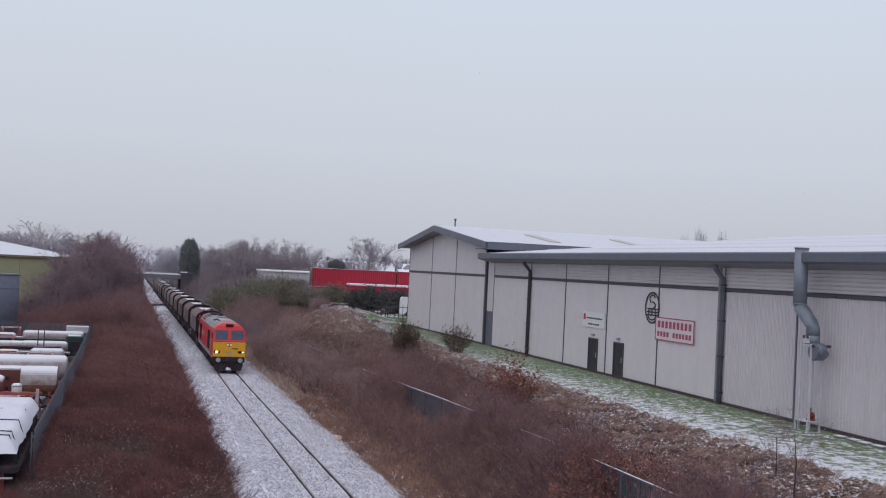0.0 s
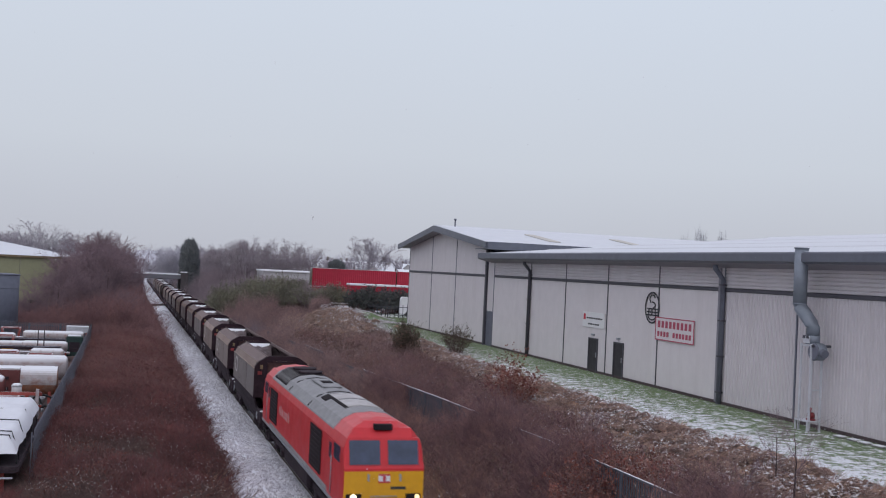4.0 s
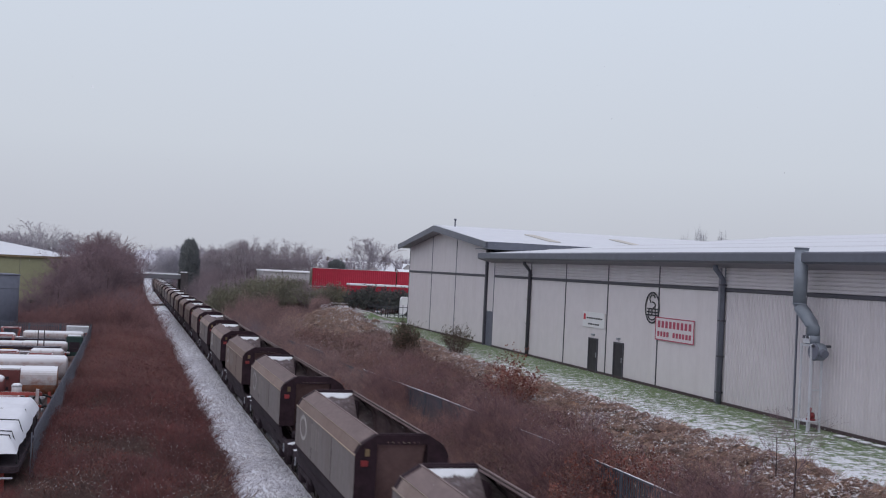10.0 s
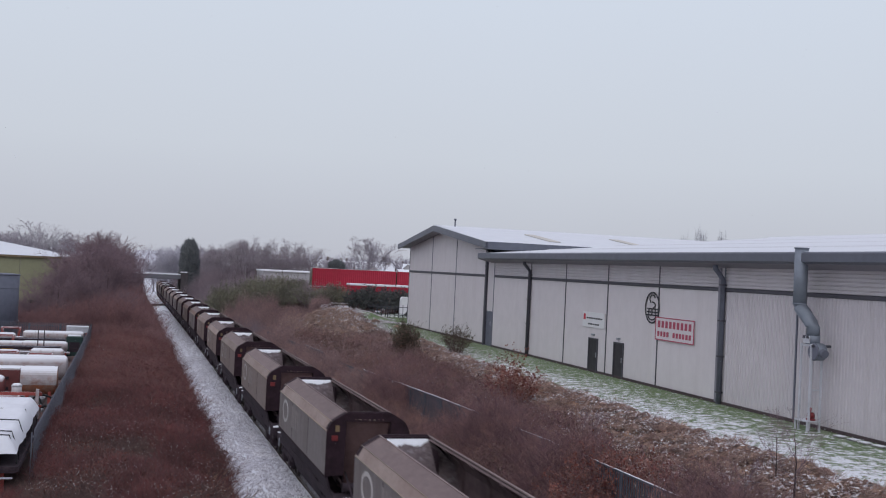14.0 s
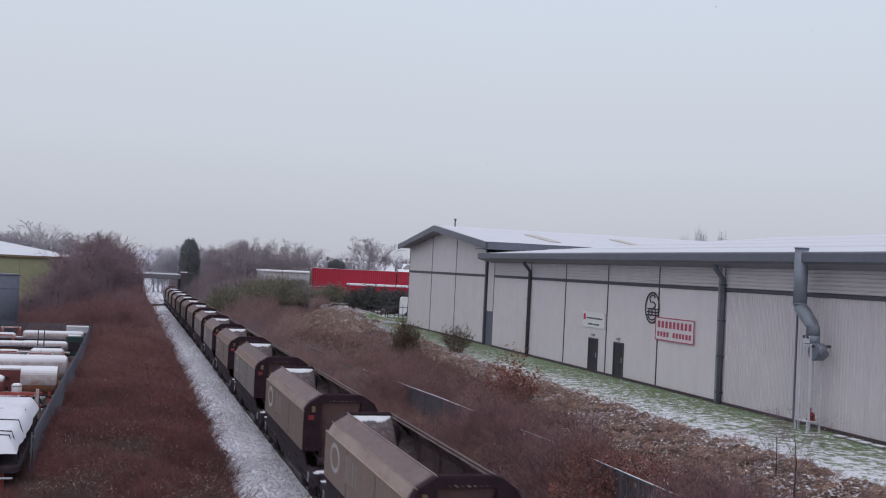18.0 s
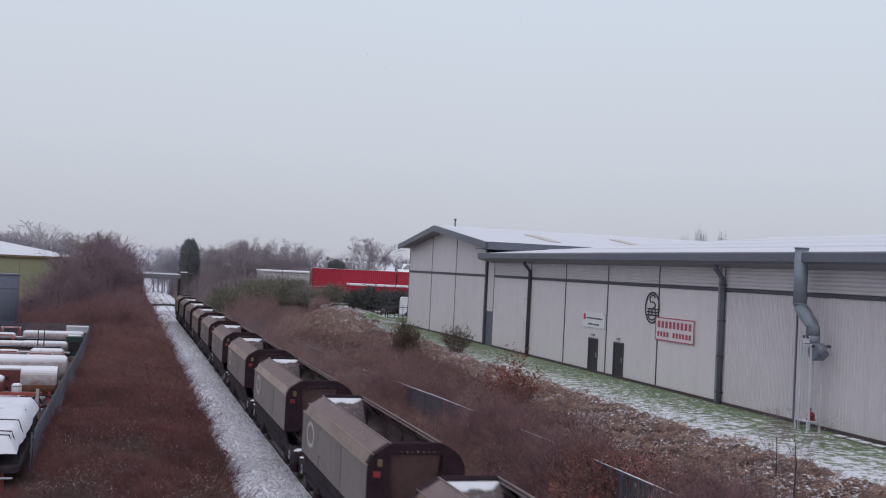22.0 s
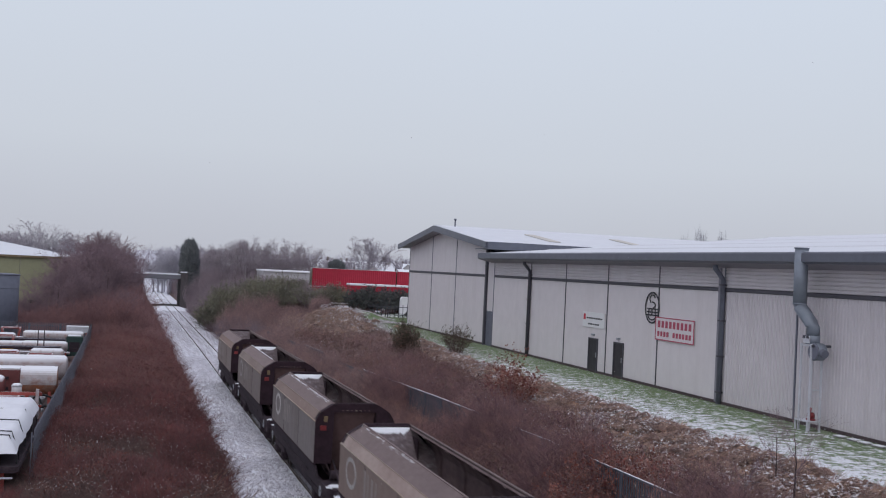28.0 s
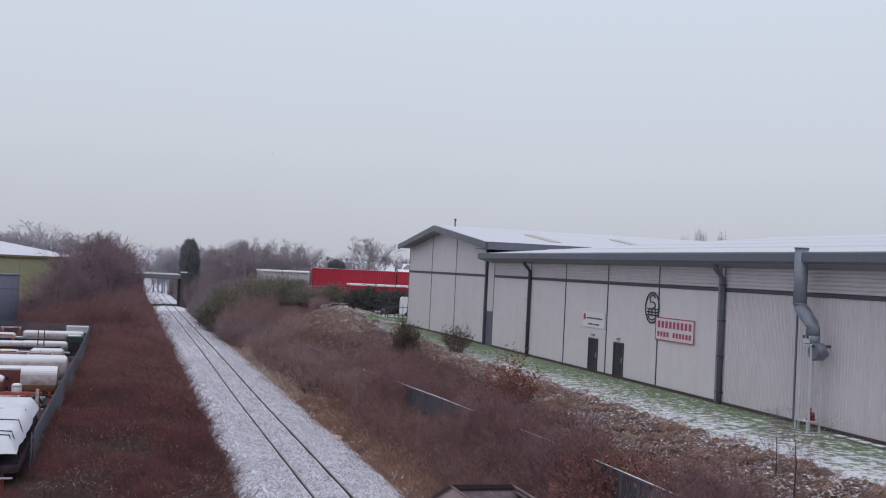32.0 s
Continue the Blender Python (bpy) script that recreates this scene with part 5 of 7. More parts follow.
# ---------------------------------------------------------------- palisade fences
def palisade(name, label, points, tall=2.0, near=300, snowy=None, mat=None, over=0.29, gap=0.165):
    """A palisade fence along points: posts, two rails a panel, and the pales, the nearest each by itself."""
    f = thing(name, label, "fence")
    made, pales, rest = {}, 0, bmesh.new()
    mat = mat or M["fence"]
    top = tall - 0.29 + over
    for p, q in zip(points, points[1:]):
        p, q = Vector(p), Vector(q)
        run = (q - p).length
        n = max(1, round(run / 2.75))
        d = (q - p).normalized()
        yaw = math.degrees(math.atan2(-d.x, d.y))
        w = run / n
        for i in range(n):
            a = p + d * w * i
            at = pose(a.x, a.y, a.z, math.degrees(math.asin(d.z)), 0, yaw)
            key = round(w, 2)
            if key not in made:
                made[key] = [part("rail", solid((-0.045, -0.01, 0.05, w - 0.05, 0.35, 0.41)), mat, f), part("rail", solid((-0.045, -0.01, 0.05, w - 0.05, tall - 0.35, tall - 0.29)), mat, f),
                             part("post", solid((-0.10, -0.05, -0.05, 0.05, -0.1, min(tall - 0.12, top - 0.02))), mat, f),
                             ] + ([part("rail_snow", solid((-0.05, -0.005, 0.05, w - 0.05, tall - 0.29, tall - 0.262), bevel=0.008), snowy, f, "line of snow on the rail")] if snowy else [])
                for o in made[key]:
                    o.matrix_basis = at
            else:
                for o in made[key]:
                    again(o, at, f)
            m = int(w / gap)
            for k in range(m):
                y = (k + 0.5) * w / m
                pale = [(y - 0.035, 0.06), (y + 0.035, 0.06), (y + 0.035, top - 0.08), (y + 0.012, top), (y - 0.012, top), (y - 0.035, top - 0.08)]
                if pales < near:
                    if "pale" not in made:
                        made["pale"] = part("pale", prism([(u - y, v) for u, v in pale], "x", -0.008, 0.012), mat, f)
                        made["pale"].matrix_basis = at @ pose(0, y, 0)
                    else:
                        again(made["pale"], at @ pose(0, y, 0), f)
                    pales += 1
                else:
                    for x in (-0.008, 0.012):
                        vs = [rest.verts.new(at @ Vector((x, u, v))) for u, v in pale]
                        rest.faces.new(vs)
    if rest.faces:
        tagged(part("far_pales", rest, mat, f), kind="stuff")
    else:
        rest.free()
    return f


palisade("palisade_fence", "grey steel palisade fence half hidden in scrub", [(16.6, 25, 0.45), (16.4, 38, 0.50), (15.85, 52, 0.47), (15.35, 62, 0.40), (15.2, 67.5, 0.34)], 2.3, snowy=M["snow"], mat=M["fence_dark"], over=-0.03)
palisade("palisade_fence", "dull steel palisade fence lost in far scrub", [(15.19, 67.6, 0.30), (15.02, 80.4, 0.20)], 2.2, mat=M["fence_dark"], over=-0.03)
palisade("palisade_fence", "dull steel palisade fence with a bare rail in far scrub", [(15.01, 80.5, 0.28), (14.80, 90, 0.22)], 2.3, snowy=M["galv"], mat=M["fence_dark"], over=-0.03)
palisade("palisade_fence", "dull steel palisade fence lost in far scrub", [(14.79, 90.1, 0.18), (14.4, 109, 0.05)], 2.2, mat=M["fence_dark"], over=-0.03)
palisade("palisade_fence", "grey steel palisade fence round the tank yard", [(-2.92, 44.2, 0.08), (-2.62, 80, 0.12), (-2.55, 111, 0.12)])
palisade("palisade_fence", "grey steel palisade fence behind the tank yard", [(-2.60, 111, 0.02), (-34, 111, 0.02)], mat=M["fence_dark"])
palisade("palisade_fence", "grey steel palisade fence by the lorry yard", [(36, 116, 3.2), (26.8, 119, 3.2)], 1.6, mat=M["trim_dark"], gap=0.42)

# ---------------------------------------------------------------- the tank yard
def tank(x0, x1, y, z, r, mat, label, name="storage_tank", rings=3, group="tanks in the yard"):
    """A lying cylinder with domed ends on two saddles."""
    t = thing(name, label, "tank", group, pose((x0 + x1) / 2, y, YARD))
    h = (x1 - x0) / 2
    z -= 0.05
    sh = part("shell", tube([(-h, 0, z), (-h + 0.04, 0, z), (-h + 0.16, 0, z), (h - 0.16, 0, z), (h - 0.04, 0, z), (h, 0, z)], [r * 0.5, r * 0.85, r, r, r * 0.85, r * 0.5], 24), mat, t)
    for i in range(rings):
        x = -h + 0.3 + (2 * h - 0.6) * (i + 0.5) / rings
        part("band", tube([(x - 0.04, 0, z), (x + 0.04, 0, z)], r + 0.015, 24), mat, sh)
    for x in (-h * 0.6, h * 0.6):
        part("saddle", prism([(-r * 0.8, 0.0), (r * 0.8, 0.0), (r * 0.7, max(0.1, z - r * 0.6)), (-r * 0.7, max(0.1, z - r * 0.6))], "x", x - 0.08, x + 0.08), M["red_frame"], t)
    part("snow_cap", prism([(r * 0.80 * math.cos(a), z + r * math.sin(a) * (1.0 if k < 9 else 1.0) + (0.05 if k < 9 else 0.01) * (1 if 0 < k < 8 or k > 9 else 0.2)) for k, a in
                            [(k, radians(35 + 110 * k / 8)) for k in range(9)] + [(9 + k, radians(145 - 110 * k / 8)) for k in range(9)]], "x", -h + 0.2, h - 0.2), M["snow"], t, "snow lying along the top")
    return t


tank(-12.5, -3.10, 75.5, 1.08, 0.80, M["pipe_white"], "large white lying storage tank with snow on top", rings=1)
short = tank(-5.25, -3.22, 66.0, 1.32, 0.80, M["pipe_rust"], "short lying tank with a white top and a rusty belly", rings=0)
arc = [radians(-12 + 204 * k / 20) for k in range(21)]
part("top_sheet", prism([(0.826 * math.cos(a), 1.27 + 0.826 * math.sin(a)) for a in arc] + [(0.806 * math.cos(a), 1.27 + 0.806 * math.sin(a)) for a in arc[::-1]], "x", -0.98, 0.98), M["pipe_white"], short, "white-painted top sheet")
tank(-8.2, -3.0, 103.0, 1.15, 0.42, M["pipe_white"], "slim white lying tank with snow on top", rings=3)
tank(-16.0, -8.6, 101.0, 1.05, 0.42, M["pipe_white"], "slim white lying tank with snow on top", rings=3)
tank(-7.4, -3.9, 92.5, 1.10, 0.38, M["pipe_white"], "slim white lying tank with snow on top", rings=2)
tank(-14.0, -6.9, 93.5, 1.0, 0.36, M["pipe_white"], "slim white lying tank with snow on top", rings=3)
tank(-6.3, -3.9, 86.5, 0.95, 0.45, M["pipe_white"], "short white lying tank with snow on top", rings=2)
tank(-13.0, -7.0, 86.5, 0.85, 0.40, M["pipe_white"], "slim white lying tank with snow on top", rings=3)
tank(-10.5, -6.0, 65.5, 1.0, 0.62, M["maroon"], "dark maroon lying tank", rings=2)


def pipe_rack(x0, x1, y, z, n, label):
    t = thing("pipe_rack", label, "pipe rack", "", pose((x0 + x1) / 2, y, YARD))
    h = (x1 - x0) / 2
    for x in (-h, 0, h):
        part("upright", solid((x - 0.05, x + 0.05, -0.35, -0.27, 0, z), (x - 0.05, x + 0.05, 0.27, 0.35, 0, z)), M["red_frame"], t)
        part("cross_member", solid((x - 0.05, x + 0.05, -0.27, 0.27, z - 0.25, z - 0.15)), M["red_frame"], t)
    for i in range(n):
        part("pipe", tube([(-h - 0.4, -0.22 + 0.44 * i / max(1, n - 1), z - 0.06), (h + 0.3, -0.22 + 0.44 * i / max(1, n - 1), z - 0.06)], 0.085, 8), M["galv"] if i % 2 else M["pipe_white"], t)
    return t


pipe_rack(-13.5, -3.9, 89.5, 0.85, 3, "red pipe rack with grey and white pipes")
pipe_rack(-12.0, -3.9, 97.0, 0.95, 3, "red pipe rack with grey and white pipes")
pipe_rack(-11.0, -5.6, 61.8, 0.95, 3, "red pipe rack with snowy pipes")
pipe_rack(-9.0, -4.0, 58.5, 0.8, 3, "red pipe rack with snowy pipes")
pipe_rack(-12.0, -3.6, 106.5, 0.7, 3, "red pipe rack with grey and white pipes")


def skip_frame(x, y, label):
    """An open red stillage of angle steel with slanting corners."""
    t = thing("steel_stillage", label, "stillage", "stillages", pose(x, y, YARD))
    c = [(-0.8, -0.6), (0.8, -0.6), (0.8, 0.6), (-0.8, 0.6)]
    for a, b in c:
        part("corner_post", tube([(a * 0.72, b * 0.72, 0), (a, b, 1.5)], 0.06, 6), M["red_frame"], t)
    for z, s in ((0.3, 0.78), (1.45, 1.0)):
        for i in range(4):
            (a, b), (e, f) = c[i], c[(i + 1) % 4]
            part("rail", tube([(a * s, b * s, z), (e * s, f * s, z)], 0.055, 6), M["red_frame"], t)
    part("tray", solid((-0.6, 0.6, -0.45, 0.45, 0.28, 0.34)), M["red_frame"], t)
    return t


skip_frame(-9.6, 107.5, "red steel stillage, empty")
skip_frame(-11.9, 106.0, "red steel stillage, empty")
skip_frame(-6.9, 71.0, "red steel stillage, empty")
def black_pipes(x0, x1, y, z, n, label):
    """A short bundle of dark pipes on timber bearers."""
    t = thing("pipe_bundle", label, "pipes", "", pose((x0 + x1) / 2, y, YARD))
    h = (x1 - x0) / 2
    for x in (-h * 0.7, h * 0.7):
        part("bearer", solid((x - 0.1, x + 0.1, -0.5, 0.5, 0, z - 0.12), bevel=0.01), M["khaki"], t)
    for i in range(n):
        part("pipe", tube([(-h, -0.4 + 0.8 * i / max(1, n - 1), z), (h, -0.4 + 0.8 * i / max(1, n - 1), z)], 0.11, 10), M["under"] if i % 2 == 0 else M["galv"], t)
    return t


black_pipes(-13.5, -4.2, 88.0, 1.30, 3, "dark steel pipes on timber bearers")
black_pipes(-12.5, -4.4, 99.0, 1.05, 3, "dark steel pipes on timber bearers")
black_pipes(-12.0, -5.8, 69.2, 0.7, 4, "dark steel pipes on timber bearers")
black_pipes(-9.5, -3.6, 56.3, 0.55, 4, "dark steel pipes on timber bearers")
skip_frame(-5.4, 57.6, "red steel stillage among pipes")
skip_frame(-8.4, 60.2, "red steel stillage among pipes")
skip_frame(-7.6, 82.0, "red steel stillage among pipes")
skip_frame(-7.3, 63.4, "red steel stillage among pipes")
skip_frame(-10.4, 79.5, "red steel stillage among tanks")
skip_frame(-5.2, 80.6, "red steel stillage among tanks")
skip_frame(-9.3, 97.8, "red steel stillage among pipes")
for bx, by, bm_, lab in ((-5.9, 98.2, M["loco_yellow"], "yellow equipment case among the pipes"), (-8.3, 90.9, M["loco_yellow"], "yellow equipment case among the pipes"), (-4.6, 83.2, M["orange"], "orange equipment case beside a tank"), (-6.2, 60.9, M["orange"], "orange equipment case among pipes")):
    c_ = thing("equipment_case", lab, "case", "cases in the yard", pose(bx, by, YARD))
    part("case_body", solid((-0.4, 0.4, -0.3, 0.3, 0.0, 0.85), bevel=0.05), bm_, c_)
    part("case_lid", solid((-0.42, 0.42, -0.32, 0.32, 0.85, 0.95), bevel=0.03), bm_, c_)
    part("case_latch", solid((-0.06, 0.06, -0.345, -0.32, 0.72, 0.9)), M["galv"], c_)
crate = thing("storage_cabin", "dark maroon storage cabin beside the short tank", "cabin", at=pose(-6.9, 68.2, YARD))
part("shell", solid((-1.5, 1.5, -0.9, 0.9, 0.0, 1.75), bevel=0.04), M["maroon"], crate)
part("roof_snow", solid((-1.5, 1.5, -0.9, 0.9, 1.75, 1.80), bevel=0.02), M["maroon"], crate)
for z in (0.55, 1.15):
    part("vent", solid((-0.9, 0.9, -0.94, -0.9, z, z + 0.18)), M["under"], crate)

box = thing("pump_unit", "dark green pump unit with a snowy lid", "pump", at=pose(-3.45, 94.5, YARD))
part("casing", solid((-0.65, 0.65, -0.6, 0.6, 0.15, 1.75), bevel=0.05), M["green_box"], box)
part("lid", solid((-0.55, 0.45, -0.45, 0.45, 1.75, 1.86), bevel=0.03), M["snow"], box, "snow-covered lid")
part("skid", solid((-0.75, -0.6, -0.7, 0.7, 0, 0.15), (0.6, 0.75, -0.7, 0.7, 0, 0.15)), M["red_frame"], box)
part("grille", solid((-0.4, 0.4, -0.63, -0.6, 0.5, 1.3)), M["under"], box)
pump = thing("valve_post", "white hydrant post beside the short tank", "valve", at=pose(-5.15, 62.6, YARD))
part("barrel", tube([(0, 0, 0), (0, 0, 1.35)], 0.26, 14), M["pipe_white"], pump)
part("cap", tube([(0, 0, 1.35), (0, 0, 1.48)], [0.30, 0.18], 14), M["snow"], pump)
for px_, py_, tall_ in ((-6.05, 90.2, 2.5), (-5.62, 90.6, 2.45)):
    pole = thing("lighting_pole", "thin dark steel pole standing among the tanks", "pole", "poles in the yard", pose(px_, py_, YARD))
    part("shaft", tube([(0, 0, 0), (0, 0, tall_)], [0.05, 0.035], 8), M["under"], pole)
    part("base_plate", solid((-0.14, 0.14, -0.14, 0.14, 0.0, 0.04)), M["galv"], pole)
beam = thing("stacked_panels", "stack of pale snow-topped panels by the back fence", "panels", at=pose(-3.75, 109.2, YARD))
for k in range(4):
    part("panel", solid((-1.05, 1.0 - 0.05 * (k % 2), -0.4, 0.4, 1.02 + 0.15 * k, 1.15 + 0.15 * k), bevel=0.01), M["galv_pale"], beam)
for x in (-0.8, 0.8):
    part("trestle", solid((x - 0.06, x + 0.06, -0.4, 0.4, 0.0, 1.02)), M["red_frame"], beam)
part("snow_cap", solid((-1.05, 1.0, -0.4, 0.4, 1.60, 1.66), bevel=0.02), M["snow"], beam, "snow on the stack")
valve = thing("tank_valve", "dark valve wheel on the big tank's end", "valve", at=pose(-3.06, 75.5, 1.10))
part("stem", tube([(-0.04, 0, 0), (0.22, 0, 0)], 0.05, 8), M["under"], valve)
part("hand_wheel", oval(0.14, 0.14, 0.04, 0, 0, 0, 360, 16, x=0.2), M["tail_red"], valve)
for k, (hx_, hy_) in enumerate(((-4.55, 62.4), (-3.75, 61.4), (-4.9, 60.6))):
    loop = thing("hose_coil", "black hose arching over yard clutter", "hose", "hoses in the yard", pose(hx_, hy_, YARD, 0, 0, 25 * k - 20))
    part("hose_loop", tube([(0.85 * math.cos(a), 0.05 * math.sin(2 * a), 0.06 + 0.95 * math.sin(a)) for a in np.linspace(0, math.pi, 16)], 0.055, 7), M["tyre"], loop)
    part("coupling", tube([(0.85, 0, 0.0), (0.85, 0, 0.22)], 0.085, 8), M["galv"], loop)
hose = thing("hose_coil", "black hose looped over a white block", "hose", at=pose(-4.2, 59.6, YARD))
part("hose_loop", tube([(1.0 * math.cos(a) * 0.75, 0.3 * math.sin(a), 0.55 + 0.45 * math.sin(a * 0.5) + 0.1 * math.cos(3 * a)) for a in np.linspace(0, 6.28, 26)], 0.06, 7), M["tyre"], hose)
part("block", solid((-0.45, 0.45, -0.3, 0.3, 0, 0.75), bevel=0.08), M["pipe_white"], hose)

# flatbed trailer under a snowy tarpaulin
flat = thing("flatbed_trailer", "flatbed trailer loaded under a snow-white tarpaulin", "trailer", at=pose(-6.75, 47.0, YARD))
part("bed", solid((-3.6, 3.5, -5.9, 5.9, 0.85, 1.0), bevel=0.03), M["under"], flat)
part("side_rail", solid((3.5, 3.58, -5.9, 5.9, 0.82, 1.02)), M["under"], flat)
part("end_rail", solid((-3.6, 3.5, -5.98, -5.9, 0.80, 1.02)), M["under"], flat)
part("end_bar", solid((-3.6, 3.4, -6.03, -5.98, 0.60, 0.66)), M["galv_pale"], flat, "pale end bar")
for x in (-2.0, 1.2, 3.0):
    part("leg", solid((x - 0.08, x + 0.08, -5.6, -5.44, 0, 0.85)), M["red_frame"], flat)
    for y in (1.4, 2.5):
        part("tyre", tube([(x - 0.14, y, 0.45), (x - 0.12, y, 0.45), (x + 0.12, y, 0.45), (x + 0.14, y, 0.45)], [0.36, 0.45, 0.45, 0.36], 18), M["tyre"], flat)
gx, gy = np.meshgrid(np.linspace(-1, 1, 41), np.linspace(-1, 1, 61))
fall = np.clip((np.maximum(np.abs(gx), np.abs(gy)) - 0.90) / 0.10, 0, 1)
gz = 1.95 - 0.55 * fall ** 1.2 + 0.05 * np.sin(gx * 9 + 2 * gy) * np.sin(gy * 7) + 0.035 * np.sin(gy * 23 + gx * 5) + 0.05 * np.abs(np.sin(gx * 4.3 + gy * 6.1)) * (np.abs(gx) > 0.45) + 0.10 * (gy > 0.1) * np.clip((gy - 0.1) * 4, 0, 1)
tv = np.stack([gx * 3.45 + 0.03 * np.sin(gy * 11), gy * 5.85 + 0.04 * np.sin(gx * 9), gz], -1).reshape(-1, 3)
ti = (np.arange(60)[:, None] * 41 + np.arange(40)[None]).reshape(-1, 1)
mesh_np("tarpaulin", tv, ti + [0, 1, 42, 41], M["sheet"], flat, True)
for x in (-2.2, 0.6, 3.3):
    part("headboard_post", solid((x - 0.07, x + 0.07, 5.92, 6.02, 0.85, 2.35)), M["pipe_white"], flat, "white headboard post")
part("headboard_rail", solid((-3.6, 3.5, 6.02, 6.08, 2.05, 2.2), (-3.6, 3.5, 6.02, 6.08, 1.5, 1.62)), M["red_frame"], flat, "red headboard rail")
for y in (-5.3, -4.4, -1.6, 1.4, 4.2):
    part("strap", tube([(3.46, y - 0.2, 1.05), (3.44, y, 1.25), (3.15, y + 0.1, 2.03), (0.8, y + 0.25, 2.10), (-1.5, y + 0.1, 2.08)], 0.025, 6), M["tyre"], flat, "black strap")

silo = thing("storage_silo", "tall blue-grey cylindrical storage silo", "silo", at=pose(-11.75, 113.5, 0.36))
part("shell", tube([(0, 0, -0.4), (0, 0, 6.1), (0, 0, 6.15)], [2.15, 2.15, 2.10], 36), M["silo"], silo)
part("rim", tube([(0, 0, 6.05), (0, 0, 6.17)], 2.2, 36), M["silo"], silo)
part("lid", tube([(0, 0, 6.17), (0, 0, 6.22)], [2.05, 1.6], 36), M["silo"], silo)
for z in (1.6, 3.2, 4.8):
    part("hoop", tube([(0, 0, z - 0.03), (0, 0, z + 0.03)], 2.17, 36), M["silo"], silo)

shed = thing("green_shed", "large green-clad industrial shed with a snowy roof", "warehouse", at=pose(0, 150, 0.2))
for i in range(8):
    x1 = -7.8 - i * 5.0
    part("wall_panel", solid((x1 - 4.95, x1, 0, 0.2, 0, 7.9), bevel=0.02), M["green_shed"], shed)
part("side_wall", solid((-8.0, -7.8, 0.21, 40, 0, 7.9)), M["green_shed"], shed)
part("gutter", solid((-48, -7.5, -0.35, -0.05, 7.75, 8.05), bevel=0.03), M["khaki"], shed)
bm = bmesh.new()
c = [bm.verts.new(v) for v in ((-48, -0.4, 8.05), (-7.4, -0.4, 8.05), (-7.4, 40, 8.05), (-48, 40, 8.05), (-48, 16, 11.2), (-24, 20, 11.0))]
for f in ((0, 1, 5, 4), (1, 2, 5), (2, 3, 4, 5), (3, 0, 4), (0, 3, 2, 1)):
    bm.faces.new([c[k] for k in f])
part("roof", bm, M["roof_snow"], shed, "hipped roof under snow")
part("door", solid((-11.5, -9.8, -0.06, 0.0, 0, 2.2)), M["green_box"], shed)

# ---------------------------------------------------------------- red containers and the lorry yard
def container(x, y, z, mat, label):
    t = thing("shipping_container", label, "container", "red containers", pose(x, y, z))
    w, h, d = 12.2, 2.58, 2.44
    prof, a = [], 0.12
    while a < w - 0.3:
        prof += [(a, 0.03), (a + 0.07, -0.0), (a + 0.19, -0.0), (a + 0.26, 0.03)]
        a += 0.29
    prof += [(w - 0.1, 0.03), (w - 0.1, d - 0.03), (0.12, d - 0.03)]
    part("shell", prism(prof, "z", 0.12, h - 0.10), mat, t)
    part("roof", solid((0.05, w - 0.05, 0.03, d - 0.03, h - 0.09, h), bevel=0.01), M["snow"], t, "snow-covered roof")
    for xx in (0.0, w - 0.12):
        for yy in (0.0, d - 0.12):
            part("corner_post", solid((xx, xx + 0.12, yy - 0.02, yy + 0.12, 0, h - 0.02)), mat, t)
    part("bottom_rail", solid((0.12, w - 0.12, -0.02, 0.1, 0.0, 0.12)), mat, t)
    part("top_rail", solid((0.12, w - 0.12, -0.02, 0.1, h - 0.10, h - 0.02)), mat, t)
    part("end_doors", solid((-0.02, 0.02, 0.12, d - 0.12, 0.10, h - 0.1)), M["khaki"], t, "dull khaki end")
    for yy in (0.5, 0.95, 1.5, 1.95):
        part("lock_bar", tube([(-0.05, yy, 0.12), (-0.05, yy, h - 0.12)], 0.02, 6), M["galv"], t)
    return t


for x in (25.9, 38.3):
    container(x, 151.0, 3.2, M["red_box"], "red corrugated shipping container on the ground")
    container(x, 151.0, 5.80, M["red_box"], "red corrugated shipping container stacked on another")
trailer = thing("lorry_trailer", "red curtain-sided lorry trailer with a white top rail", "lorry trailer", at=pose(28.3, 136.0, 3.2))
part("curtain", solid((0, 13.4, 0.05, 2.5, 1.0, 3.2), bevel=0.03), M["red_box"], trailer)
part("top_rail", solid((-0.03, 13.43, 0.0, 2.55, 3.2, 3.36), bevel=0.02), M["white_paint"], trailer, "white top rail")
part("roof_snow", solid((0.05, 13.3, 0.1, 2.45, 3.36, 3.44), bevel=0.02), M["snow"], trailer)
part("chassis", solid((0, 13.4, 0.3, 2.2, 0.75, 1.0)), M["under"], trailer)
for x in (1.2, 2.5, 3.8):
    for y in (0.15, 2.1):
        part("wheel", tube([(x, y, 0.5), (x, y + 0.3, 0.5)], 0.5, 18), M["tyre"], trailer)
part("landing_leg", solid((10.2, 10.35, 0.4, 0.55, 0, 0.8), (10.2, 10.35, 1.9, 2.05, 0, 0.8)), M["under"], trailer)

